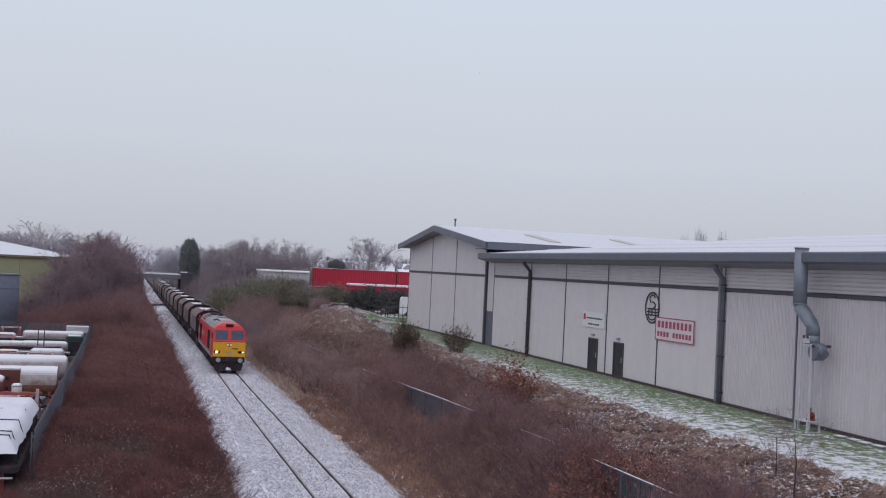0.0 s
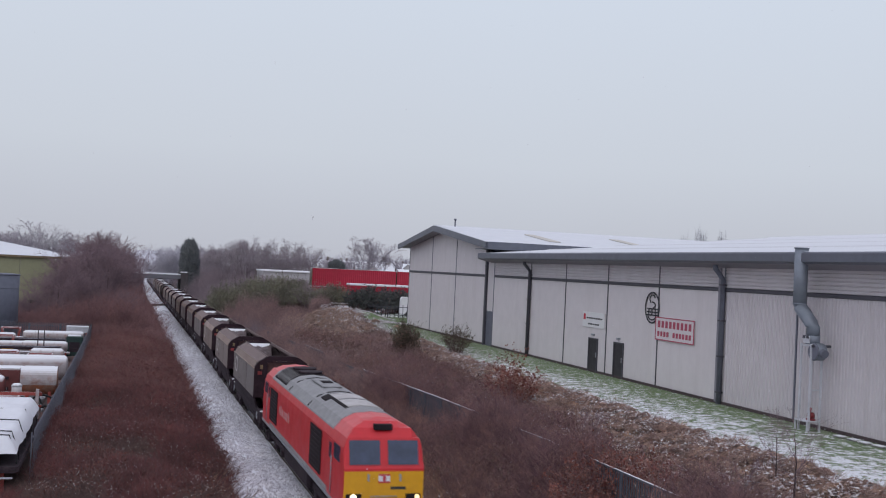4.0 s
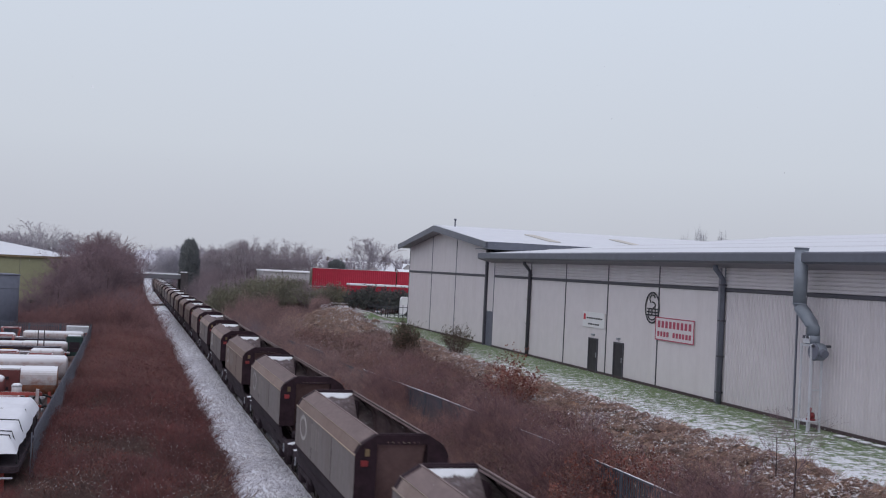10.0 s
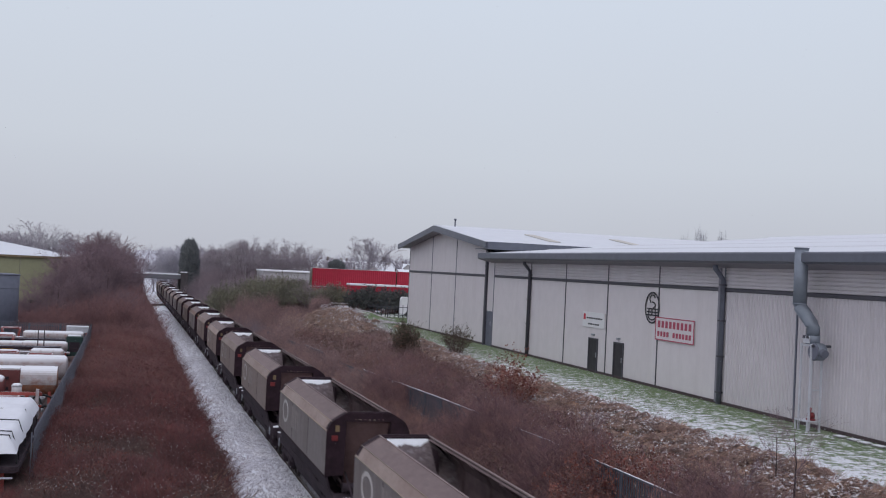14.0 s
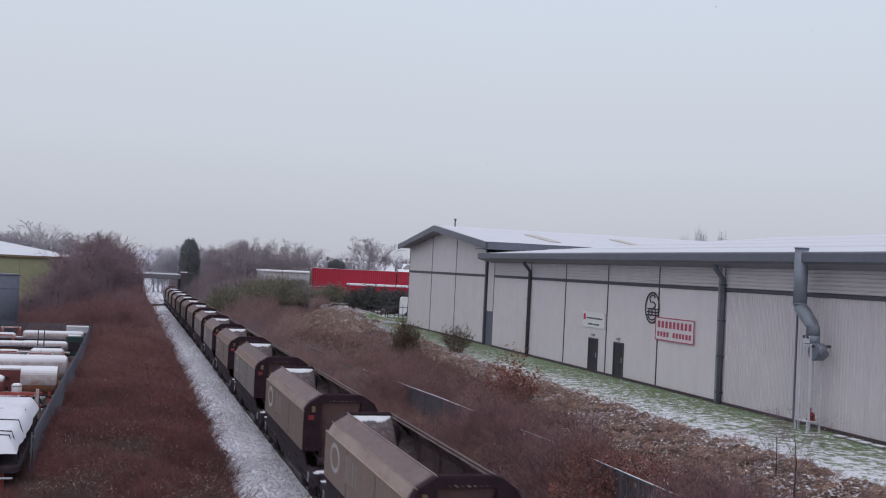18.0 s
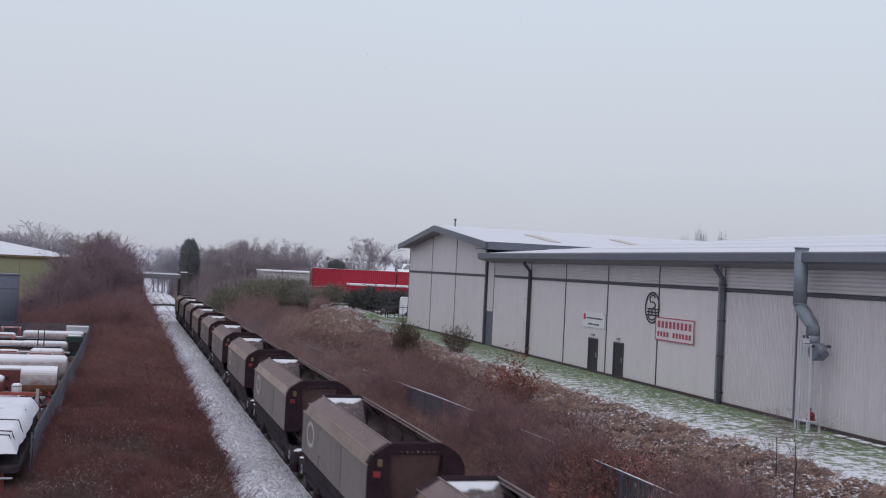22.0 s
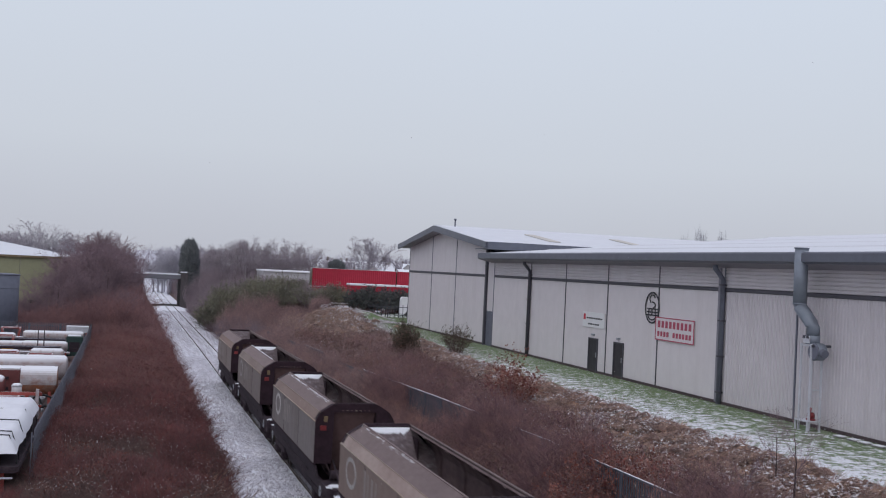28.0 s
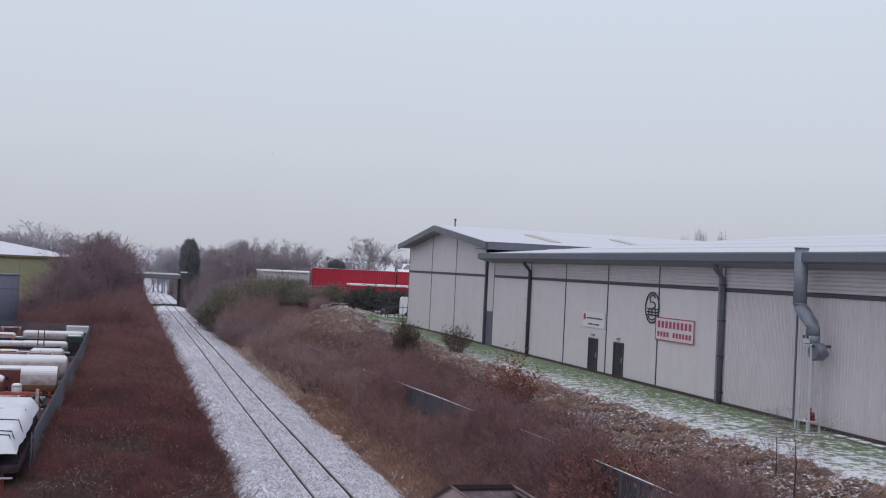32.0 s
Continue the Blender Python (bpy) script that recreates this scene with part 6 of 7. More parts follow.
van = thing("parked_van", "white parked van partly behind the yard fence", "van", at=pose(36.5, 121.6, 3.24))
part("body", prism([(0.0, 0.35), (5.0, 0.35), (5.0, 2.1), (4.8, 2.3), (1.5, 2.3), (0.9, 1.45), (0.1, 1.2), (0.0, 0.9)], "x", -0.95, 0.95), M["white_paint"], van)
van.rotation_euler = (0, 0, radians(80))
for y in (0.95, 4.1):
    for x in (-0.97, 0.75):
        part("wheel", tube([(x, y, 0.34), (x + 0.22, y, 0.34)], 0.34, 16), M["tyre"], van)
part("windscreen", prism([(0.95, 1.48), (1.5, 2.2), (1.46, 2.23), (0.90, 1.50)], "x", -0.85, 0.85), M["screen"], van)
for x in (-0.96, 0.95):
    part("side_window", solid((x, x + 0.012, 1.6, 2.6, 1.5, 2.1)), M["screen"], van)
part("bumper", solid((-0.9, 0.9, -0.08, 0.02, 0.35, 0.6)), M["trim_dark"], van)

# scrap beside the rails
junk = thing("litter_sack", "pale crumpled sack lying beside the track", "litter", at=pose(TRACK + 3.3, 57.2, -0.50))
bm = bmesh.new()
bmesh.ops.create_icosphere(bm, subdivisions=2, radius=0.22)
r_ = random.Random(5)
for v in bm.verts:
    v.co = v.co * r_.uniform(0.75, 1.2)
    v.co.z = v.co.z * 0.7 + 0.15
part("sack", bm, M["litter"], junk)

# ---------------------------------------------------------------- plants
def stuff(name, pieces, mat, label, category):
    v, f = joined(pieces)
    return tagged(mesh_np(name, v, f, mat), label, category, kind="stuff")


def scatter(n, x0, x1, y0, y1, power=1.0):
    """Random places, thicker towards y0."""
    return rng.uniform(x0, x1, n), y0 + (y1 - y0) * rng.uniform(0, 1, n) ** power


def patchy(x, y, scale, seed):
    """A smooth random field between about 0 and 1."""
    s = np.zeros_like(x)
    r = np.random.default_rng(seed)
    for k in range(6):
        a, p, f = r.uniform(0, 6.28), r.uniform(0, 6.28), scale * r.uniform(0.6, 1.8)
        s += np.sin((x * math.cos(a) + y * math.sin(a)) * f + p)
    return 0.5 + s / 7


def stems(x, y, tall, lean, width, droop=0.0):
    n = len(x)
    b = np.stack([x, y, height(x, y) - 0.05], 1)
    h = tall * rng.uniform(0.5, 1.15, n)
    t = b + np.stack([rng.normal(0, lean, n) * h, rng.normal(0, lean, n) * h, h * (1 - droop * rng.uniform(0, 1, n))], 1)
    return needles(b, t, width * rng.uniform(0.6, 1.4, n))


def branched(x, y, tall, lean, width, kids=3):
    """Upright stems that each carry a few side shoots."""
    n = len(x)
    b = np.stack([x, y, height(x, y) - 0.05], 1)
    h = tall * rng.uniform(0.6, 1.15, n)
    t = b + np.stack([rng.normal(0, lean, n) * h, rng.normal(0, lean, n) * h, h], 1)
    out = [needles(b, t, width)]
    for _ in range(kids):
        u = rng.uniform(0.35, 0.95, (n, 1))
        s = b + (t - b) * u
        d = np.stack([rng.normal(0, 0.5, n), rng.normal(0, 0.5, n), rng.uniform(0.3, 0.9, n)], 1)
        out.append(needles(s, s + d * (h * 0.38)[:, None], width * 0.7))
    return joined(out)


def fence_x(y):
    return np.interp(y, [34, 46, 80, 111], [-2.9, -2.78, -2.52, -2.42])


def grow(base, tip, kids, length, spread, up, start=0.3):
    """Side shoots along each given shoot: their bases and tips."""
    n = len(base)
    b, t = np.repeat(base, kids, 0), np.repeat(tip, kids, 0)
    u = rng.uniform(start, 1.0, (n * kids, 1))
    s = b + (t - b) * u
    d = t - b
    ln = np.linalg.norm(d, axis=1, keepdims=True)
    d = d / ln + rng.normal(0, spread, d.shape) + np.array([0, 0, up])
    d /= np.linalg.norm(d, axis=1, keepdims=True)
    return s, s + d * ln * length * rng.uniform(0.6, 1.2, (n * kids, 1))


# the red-brown thicket between the yard and the line
def left_patch(n, y0, y1, power=1.0):
    x, y = scatter(n, -3.1, 6.1, y0, y1, power)
    edge = np.interp(y, [34, 40, 46, 54, 60, 90, 120], [3.95, 4.40, 4.65, 4.82, 4.85, 5.05, 5.1]) + 0.40 * np.sin(y * 0.9) * np.sin(y * 0.37 + 1) + 0.30 * np.sin(y * 2.7) + 0.22 * np.sin(y * 5.9)
    keep = (x > fence_x(y) + 0.05) & (x < edge)
    return x[keep], y[keep]


def left_tall(x, y):
    return (0.70 + 0.85 * patchy(x, y, 0.6, 11)) * np.interp(x, [2.2, 5.2], [1.0, 0.5])


x, y = left_patch(62000, 30, 66)
f = patchy(x, y, 0.45, 21) * 0.7 + patchy(x, y, 1.7, 22) * 0.3 + np.interp(y, [36, 56], [-0.28, 0.25])
a = (f > 0.36) & ~((x > np.interp(y, [34, 44, 54], [2.7, 3.6, 4.6])) & (rng.uniform(0, 1, len(x)) < 0.75))
stuff("red_stem_thicket", [branched(x[a], y[a], left_tall(x[a], y[a]), 0.32, 0.011, 3)], M["twig_red"], "dense red-brown winter thicket of bare stems", "thicket")
b = ~a
u = rng.uniform(0, 1, len(x)) < 0.75
stuff("bramble_thicket", [branched(x[b & u], y[b & u], 0.8 * left_tall(x[b & u], y[b & u]), 0.42, 0.011, 3)], M["twig_olive"], "tangled dark brown bramble thicket", "thicket")
x, y = left_patch(44000, 66, 116)
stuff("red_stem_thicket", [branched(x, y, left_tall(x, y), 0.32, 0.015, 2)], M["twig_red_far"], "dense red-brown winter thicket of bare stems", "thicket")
x, y = scatter(26000, -26, 5.4, 112, 205, 1.4)
k = x < 4.75 + 0.5 * np.sin(y * 0.4)
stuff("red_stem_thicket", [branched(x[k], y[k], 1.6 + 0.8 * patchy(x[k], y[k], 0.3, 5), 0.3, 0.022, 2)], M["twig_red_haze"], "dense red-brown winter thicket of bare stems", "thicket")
x, y = scatter(5200, -9, -2.9, 33, 40.6)
stuff("red_stem_thicket", [branched(x, y, 0.55 + 0.5 * patchy(x, y, 0.6, 12), 0.35, 0.011, 3)], M["twig_red"], "dense red-brown winter thicket beside the yard", "thicket")
# stems that hang over the ballast
y = 38 + 90 * rng.uniform(0, 1, 1500) ** 1.2
clump = patchy(y * 0, y, 2.2, 77) > 0.60
y = y[clump]
x = np.interp(y, [38, 46, 60, 90, 120], [4.1, 4.5, 4.65, 4.85, 4.9]) + rng.normal(0, 0.2, len(y))
o = np.stack([x, y, height(x, y)], 1)
t_ = o + np.stack([rng.uniform(0.2, 0.95, len(y)), rng.normal(0, 0.3, len(y)), rng.uniform(0.35, 1.0, len(y))], 1)
b1, t1 = grow(o, t_, 4, 0.35, 0.45, 0.1)
stuff("overhanging_stems", [needles(o, t_, 0.012), needles(b1, t1, 0.009)], M["twig_red"], "red-brown stems leaning over the ballast", "thicket")
x, y = left_patch(52000, 30, 100, 1.3)
k = patchy(x, y, 1.5, 81) + 0.5 * patchy(x, y, 4.0, 82) > 0.72
x, y = x[k], y[k]
stuff("thicket_leaves", [leaves(np.stack([x, y, height(x, y) + left_tall(x, y) * rng.uniform(0.6, 1.05, len(x))], 1), 0.030 + 0.00025 * y)], M["red_leaf"], "withered red-brown leaves clinging to the thicket", "leaves")
x, y = left_patch(5200, 32, 62, 1.6)
s = patchy(x, y, 0.9, 31) > 0.45
x, y = x[s], y[s]
stuff("seed_heads", [leaves(np.stack([x, y, height(x, y) + left_tall(x, y) * rng.uniform(0.7, 1.05, len(x))], 1), 0.023)], M["fleck"], "pale snow-dusted seed heads", "seed heads")
x, y = left_patch(26000, 32, 110, 1.6)
k = x > np.interp(y, [34, 40, 50, 70], [2.5, 3.2, 4.0, 4.4]) + 0.9 * patchy(x, y, 0.7, 89) - 0.45
stuff("dead_grass", [stems(x[k], y[k], np.interp(y[k], [40, 55], [0.8, 0.5]), 0.5, 0.012, 0.3)], M["straw"], "straw-coloured dead grass at the ballast edge", "grass")


# the bank between the line and the lawn
def bank_patch(n, y0, y1, power=1.0, lo=10.6, hi=0.0):
    x, y = scatter(n, lo, 27, y0, y1, power)
    edge = 11.55 + 0.35 * np.sin(y * 0.55 + 1) + 0.3 * np.sin(y * 1.9) + 0.25 * np.sin(y * 4.3)
    k = (x < bank_edge(y) + hi + 0.35 * np.sin(y * 1.3) + 0.3 * np.sin(y * 3.1)) & (x > edge)
    return x[k], y[k]


def bank_tall(x, y):
    """How high the growth stands: it hides most of the fence, but for a stretch or two."""
    gap = np.maximum(np.exp(-((y - 54.0) / 8.0) ** 2), np.exp(-((y - 31.6) / 3.0) ** 2))
    near = np.interp(x, [11.6, 12.8, 14.0, 15.8, 17.0, 19.0, 21.5], [0.3, 0.6, 1.35, 1.95, 1.6, 0.85, 0.42])
    return near * (1 - 0.58 * gap * (x < 16.4)) * np.where(y > 62, 1.1, 1.0) * (0.50 + 0.55 * patchy(x, y, 0.9, 19) + 0.55 * patchy(x, y, 2.6, 20))


x, y = bank_patch(190000, 20, 75, 1.0, hi=0.22)
f1, f2 = patchy(x, y, 0.75, 41), patchy(x, y, 0.5, 43)
edge_in = bank_edge(y) - x
straw = (f1 > np.interp(x, [14, 16, 18], [0.52, 0.60, 0.57])) | (edge_in < 1.2 + 2.2 * f2 * np.interp(y, [28, 36, 48], [2.4, 1.7, 0.35])) | (x < 12.6 + 2.2 * f2)
u = rng.uniform(0, 1, len(x))
s = straw & (u < 0.74)
low = s & (x < 14.8)
stuff("dead_grass", [stems(x[low], y[low], 0.30 + 0.35 * f2[low], 0.6, 0.011, 0.45)], M["straw"], "matted straw-brown dead grass beside the ballast", "grass")
low = s & (x >= 14.8)
stuff("dead_grass", [stems(x[low], y[low], 0.30 + 0.35 * f2[low], 0.6, 0.011, 0.45)], M["straw_red"], "matted russet dead grass on the bank", "grass")
s = straw & (u > 0.76) & (u < 0.92)
stuff("dead_weeds", [branched(x[s], y[s], 0.45, 0.5, 0.009, 2)], M["twig_brown"], "brown dead weeds among the grass", "weeds")
s = ~straw & (f2 > 0.40) & (u < 0.72)
stuff("bramble_thicket", [branched(x[s], y[s], bank_tall(x[s], y[s]), 0.40, 0.009, 3)], M["bramble"], "tangled purple-brown bramble on the bank", "thicket")
s = ~straw & (f2 <= 0.40) & (u < 0.72)
stuff("brown_stem_thicket", [branched(x[s], y[s], bank_tall(x[s], y[s]), 0.36, 0.009, 3)], M["twig_brown"], "brown bare stems on the bank", "thicket")
x, y = bank_patch(80000, 75, 150, 1.2)
f1 = patchy(x, y, 0.35, 47)
mound = np.exp(-((x - 22.0) / 4.5) ** 2 - ((y - 110) / 24) ** 2)
s = (rng.uniform(0, 1, len(x)) < np.clip((f1 - 0.30) / 0.34, 0.12, 0.80)) | (rng.uniform(0, 1, len(x)) < mound * 1.3) | (x < 12.6 + 1.2 * f1)
stuff("dead_grass", [stems(x[s], y[s], 0.55 * np.interp(bank_edge(y[s]) - x[s], [0, 2.5], [0.2, 1.0]), 0.5, 0.018, 0.3)], M["straw_pale"], "matted straw-brown dead grass on the bank", "grass")
s = ~s
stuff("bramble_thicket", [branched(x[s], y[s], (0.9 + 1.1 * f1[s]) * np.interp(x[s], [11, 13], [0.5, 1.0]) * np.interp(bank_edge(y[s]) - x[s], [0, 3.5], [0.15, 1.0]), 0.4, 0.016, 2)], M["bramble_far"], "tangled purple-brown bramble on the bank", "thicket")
# tussocks of matted grass below the lawn's edge, with snow lying between them
k = 1500
ty = 23 + 62 * rng.uniform(0, 1, k) ** 1.25
tx = bank_edge(ty) + 0.25 - np.abs(rng.normal(0, 1.0, k)) * np.interp(ty, [30, 46, 62, 85], [2.6, 2.0, 1.2, 0.9])
ok = tx > 16.9
tx, ty = np.concatenate([tx[ok], 21.6 + rng.normal(0, 1.5, 260)]), np.concatenate([ty[ok], 111 + rng.normal(0, 7.0, 260)])
n_ = 120
cx, cy = np.repeat(tx, n_), np.repeat(ty, n_)
size = np.repeat(rng.uniform(0.22, 0.46, len(tx)) * np.interp(ty, [85, 100], [1.0, 1.8]), n_)
a_ = rng.uniform(0, 6.28, len(cx))
u_ = np.sqrt(rng.uniform(0, 1, len(cx)))
b_ = np.stack([cx + np.cos(a_) * u_ * size * 0.5, cy + np.sin(a_) * u_ * size * 0.5, height(cx, cy) + size * 0.75 * (1 - 0.6 * u_ ** 2)], 1)
t_ = np.stack([cx + np.cos(a_) * (0.35 + u_) * size + rng.normal(0, 0.05, len(cx)), cy + np.sin(a_) * (0.35 + u_) * size + rng.normal(0, 0.05, len(cx)), height(cx, cy) + size * rng.uniform(0.0, 0.5, len(cx))], 1)
stuff("grass_tussocks", [needles(b_, t_, 0.015)], M["tussock"], "drooping brown grass tussocks below the lawn", "grass")
k = 17000
ty = 23 + 50 * rng.uniform(0, 1, k) ** 1.7
tx = bank_edge(ty) + 0.1 - np.abs(rng.normal(0, 1.0, k)) * np.interp(ty, [26, 34, 46, 62, 80], [3.6, 2.8, 1.7, 0.9, 0.6])
ok = (patchy(tx, ty, 2.4, 87) + np.interp(ty, [30, 42], [0.10, 0.0]) > 0.5) & (tx > 17.0)
tx, ty = tx[ok], ty[ok]
stuff("snow_patches", [leaves(np.stack([tx, ty, height(tx, ty) + rng.uniform(0.12, 0.30, len(tx))], 1), 0.085, 0.9)], M["fleck"], "thin snow lying between the tussocks", "snow")
# withered leaves left on the bramble, in clumps
x, y = bank_patch(210000, 22, 100, 1.15)
k = (patchy(x, y, 1.3, 83) + 0.9 * patchy(x, y, 4.2, 84) > 0.95) & (x > 13.0) & (x < bank_edge(y) - np.interp(y, [45, 60], [2.6, 1.2]))
x, y = x[k], y[k]
stuff("bramble_leaves", [leaves(np.stack([x, y, height(x, y) + bank_tall(x, y) * rng.uniform(0.55, 1.05, len(x))], 1), 0.030 + 0.0003 * y)], M["bramble_leaf"], "withered brown and olive leaves on the bramble", "leaves")
# the pale grass mound at the bank's far end
k = 11000
tx, ty = 22.0 + rng.normal(0, 1.9, k), 112 + rng.normal(0, 7.0, k)
ok = tx < bank_edge(ty) - 1.0 + 0.5 * np.sin(ty * 2.1)
tx, ty = tx[ok], ty[ok]
hill = 0.32 + 0.45 * np.exp(-((tx - 22.6) / 2.2) ** 2 - ((ty - 113) / 8) ** 2)
stuff("dead_grass", [stems(tx, ty, hill, 0.35, 0.02, 0.25)], M["straw_pale"], "tall pale dead grass on the mound", "grass")
sx_, sy_ = rng.uniform(20.5, 28.5, 9000), rng.uniform(104, 119, 9000)
ok2 = (patchy(sx_, sy_, 0.9, 88) > 0.56) & ((sx_ > bank_edge(sy_) - 0.4) | ((np.hypot(sx_ - 22.8, (sy_ - 117) / 3) < 1.5) & (rng.uniform(0, 1, 9000) < 0.2)))
stuff("snow_patches", [leaves(np.stack([sx_[ok2], sy_[ok2], height(sx_[ok2], sy_[ok2]) + np.where(sx_[ok2] > bank_edge(sy_[ok2]) - 0.4, 0.07, 0.9)], 1), 0.10, 0.9)], M["fleck"], "thin snow lying on the far end of the lawn", "snow")
ok = rng.uniform(0, 1, len(tx)) < 0.12
stuff("caught_snow", [leaves(np.stack([tx[ok], ty[ok], height(tx[ok], ty[ok]) + hill[ok] * rng.uniform(0.6, 1.1, int(ok.sum()))], 1), 0.085, 0.5)], M["fleck"], "snow caught in the mound's tall grass", "snow")
# bramble grown up against the fence
fy = np.concatenate([rng.uniform(24, 28.2, 2200), rng.uniform(35.4, 45.5, 7200), rng.uniform(57.5, 62, 1500)])
fx = np.interp(fy, [25, 38, 52, 62, 74, 89, 109], [16.6, 16.4, 15.85, 15.35, 15.05, 14.8, 14.4]) - 0.1 - np.abs(rng.normal(0, 0.55, len(fy)))
ft = np.interp(fx - np.interp(fy, [25, 38, 52, 62, 74, 89, 109], [16.6, 16.4, 15.85, 15.35, 15.05, 14.8, 14.4]), [-1.6, -0.2], [1.5, 2.75]) * (0.72 + 0.45 * patchy(fx, fy, 1.2, 29))
stuff("bramble_thicket", [branched(fx, fy, ft, 0.22, 0.010, 4)], M["bramble"], "bramble grown up against the palisade fence", "thicket")
hy = rng.uniform(62, 110, 8000)
hx = np.interp(hy, [62, 74, 89, 109], [15.35, 15.05, 14.8, 14.4]) - 0.1 - np.abs(rng.normal(0, 0.5, len(hy)))
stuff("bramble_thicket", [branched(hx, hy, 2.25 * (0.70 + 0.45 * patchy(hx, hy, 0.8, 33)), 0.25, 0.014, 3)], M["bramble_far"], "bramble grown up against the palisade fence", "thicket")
gy = rng.uniform(44, 61.5, 4600)
gx = np.interp(gy, [52, 61], [15.2, 14.7]) - np.abs(rng.normal(0, 0.8, len(gy)))
stuff("bramble_thicket", [branched(gx, gy, np.interp(gy, [44, 52, 61], [1.0, 1.2, 1.9]), 0.4, 0.010, 3)], M["twig_brown"], "low brown bramble before the fence", "thicket")
# snow caught in the tufts, most of it along the lawn's edge
x, y = bank_patch(150000, 20, 130, 1.0)
w = 0.35 * np.exp(-np.maximum(0.0, x - 11.6) / 0.45) + np.exp(-(bank_edge(y) - x) / 1.7) * 0.9 + 0.35 * np.exp(-((x - 22.5) / 3.5) ** 2 - ((y - 113) / 14) ** 2) + 0.35 * np.exp(-((x - 17.5) / 3.5) ** 2 - ((y - 82) / 18) ** 2) + 0.060
k = (rng.uniform(0, 1, len(x)) < w * np.interp(y, [34, 46, 56, 78], [3.2, 1.8, 1.1, 0.8])) & (patchy(x, y, 1.6, 51) > 0.46)
x, y = x[k], y[k]
stuff("caught_snow", [leaves(np.stack([x, y, height(x, y) + rng.uniform(0.05, 0.42, len(x))], 1), 0.024 + 0.0005 * y, 0.4)], M["fleck"], "small clots of snow caught in dead grass", "snow")
x, y = bank_patch(26000, 22, 96, 1.0, hi=0.15)
k = (rng.uniform(0, 1, len(x)) < np.exp(-(bank_edge(y) - x) / np.interp(y, [34, 55], [2.2, 1.0]))) & (patchy(x, y, 2.1, 57) > 0.50)
x, y = x[k], y[k]
stuff("snow_clumps", [leaves(np.stack([x, y, height(x, y) + rng.uniform(0.08, 0.34, len(x))], 1), 0.065, 0.7)], M["fleck"], "clumps of snow lying on matted grass", "snow")
x, y = bank_patch(12000, 20, 100, 1.2)
k = patchy(x, y, 0.8, 53) > 0.52
x, y = x[k], y[k]
stuff("seed_heads", [leaves(np.stack([x, y, height(x, y) + bank_tall(x, y) * rng.uniform(0.7, 1.05, len(x))], 1), 0.012 + 0.0003 * y)], M["fleck"], "pale seed heads standing over the bramble", "seed heads")

# the lawn's own blades, through the snow
x, y = scatter(230000, 21.0, 33.5, 24, 132, 1.15)
into = (x - bank_edge(y)) / np.maximum(0.5, WALL - bank_edge(y))
f = patchy(x, y, 2.3, 61) * 0.38 + patchy(x, y, 5.5, 62) * 0.37 + rng.uniform(0, 0.25, len(x))
k = (x > bank_edge(y) + 0.1) & ((x < WALL - 0.1) | (y > 105)) & (f + np.interp(into, [0, 0.08, 0.22, 1.0], [-0.40, -0.06, 0.06, 0.18]) + np.interp(y, [30, 48, 90, 120], [-0.10, 0.03, 0.14, 0.22]) > 0.54)
stuff("grass_tufts", [stems(x[k], y[k], 0.10 + 0.0006 * y[k], 0.6, 0.013, 0.3)], M["blade"], "green grass standing through thin snow", "grass")
x, y = scatter(90000, 21.0, WALL - 0.1, 24, 110, 1.2)
into = (x - bank_edge(y)) / np.maximum(0.5, WALL - bank_edge(y))
k = (into > -0.06) & (rng.uniform(0, 1, len(x)) < np.interp(into, [-0.08, 0.03, 0.16, 0.5, 1.0], [0.6, 1.0, 0.40, 0.16, 0.06]))
x, y = x[k], y[k]
stuff("lawn_snow", [leaves(np.stack([x, y, height(x, y) + rng.uniform(0.05, 0.12, len(x))], 1), 0.026 + 0.0002 * y, 0.8)], M["fleck"], "snow lying on the grass blades", "snow")


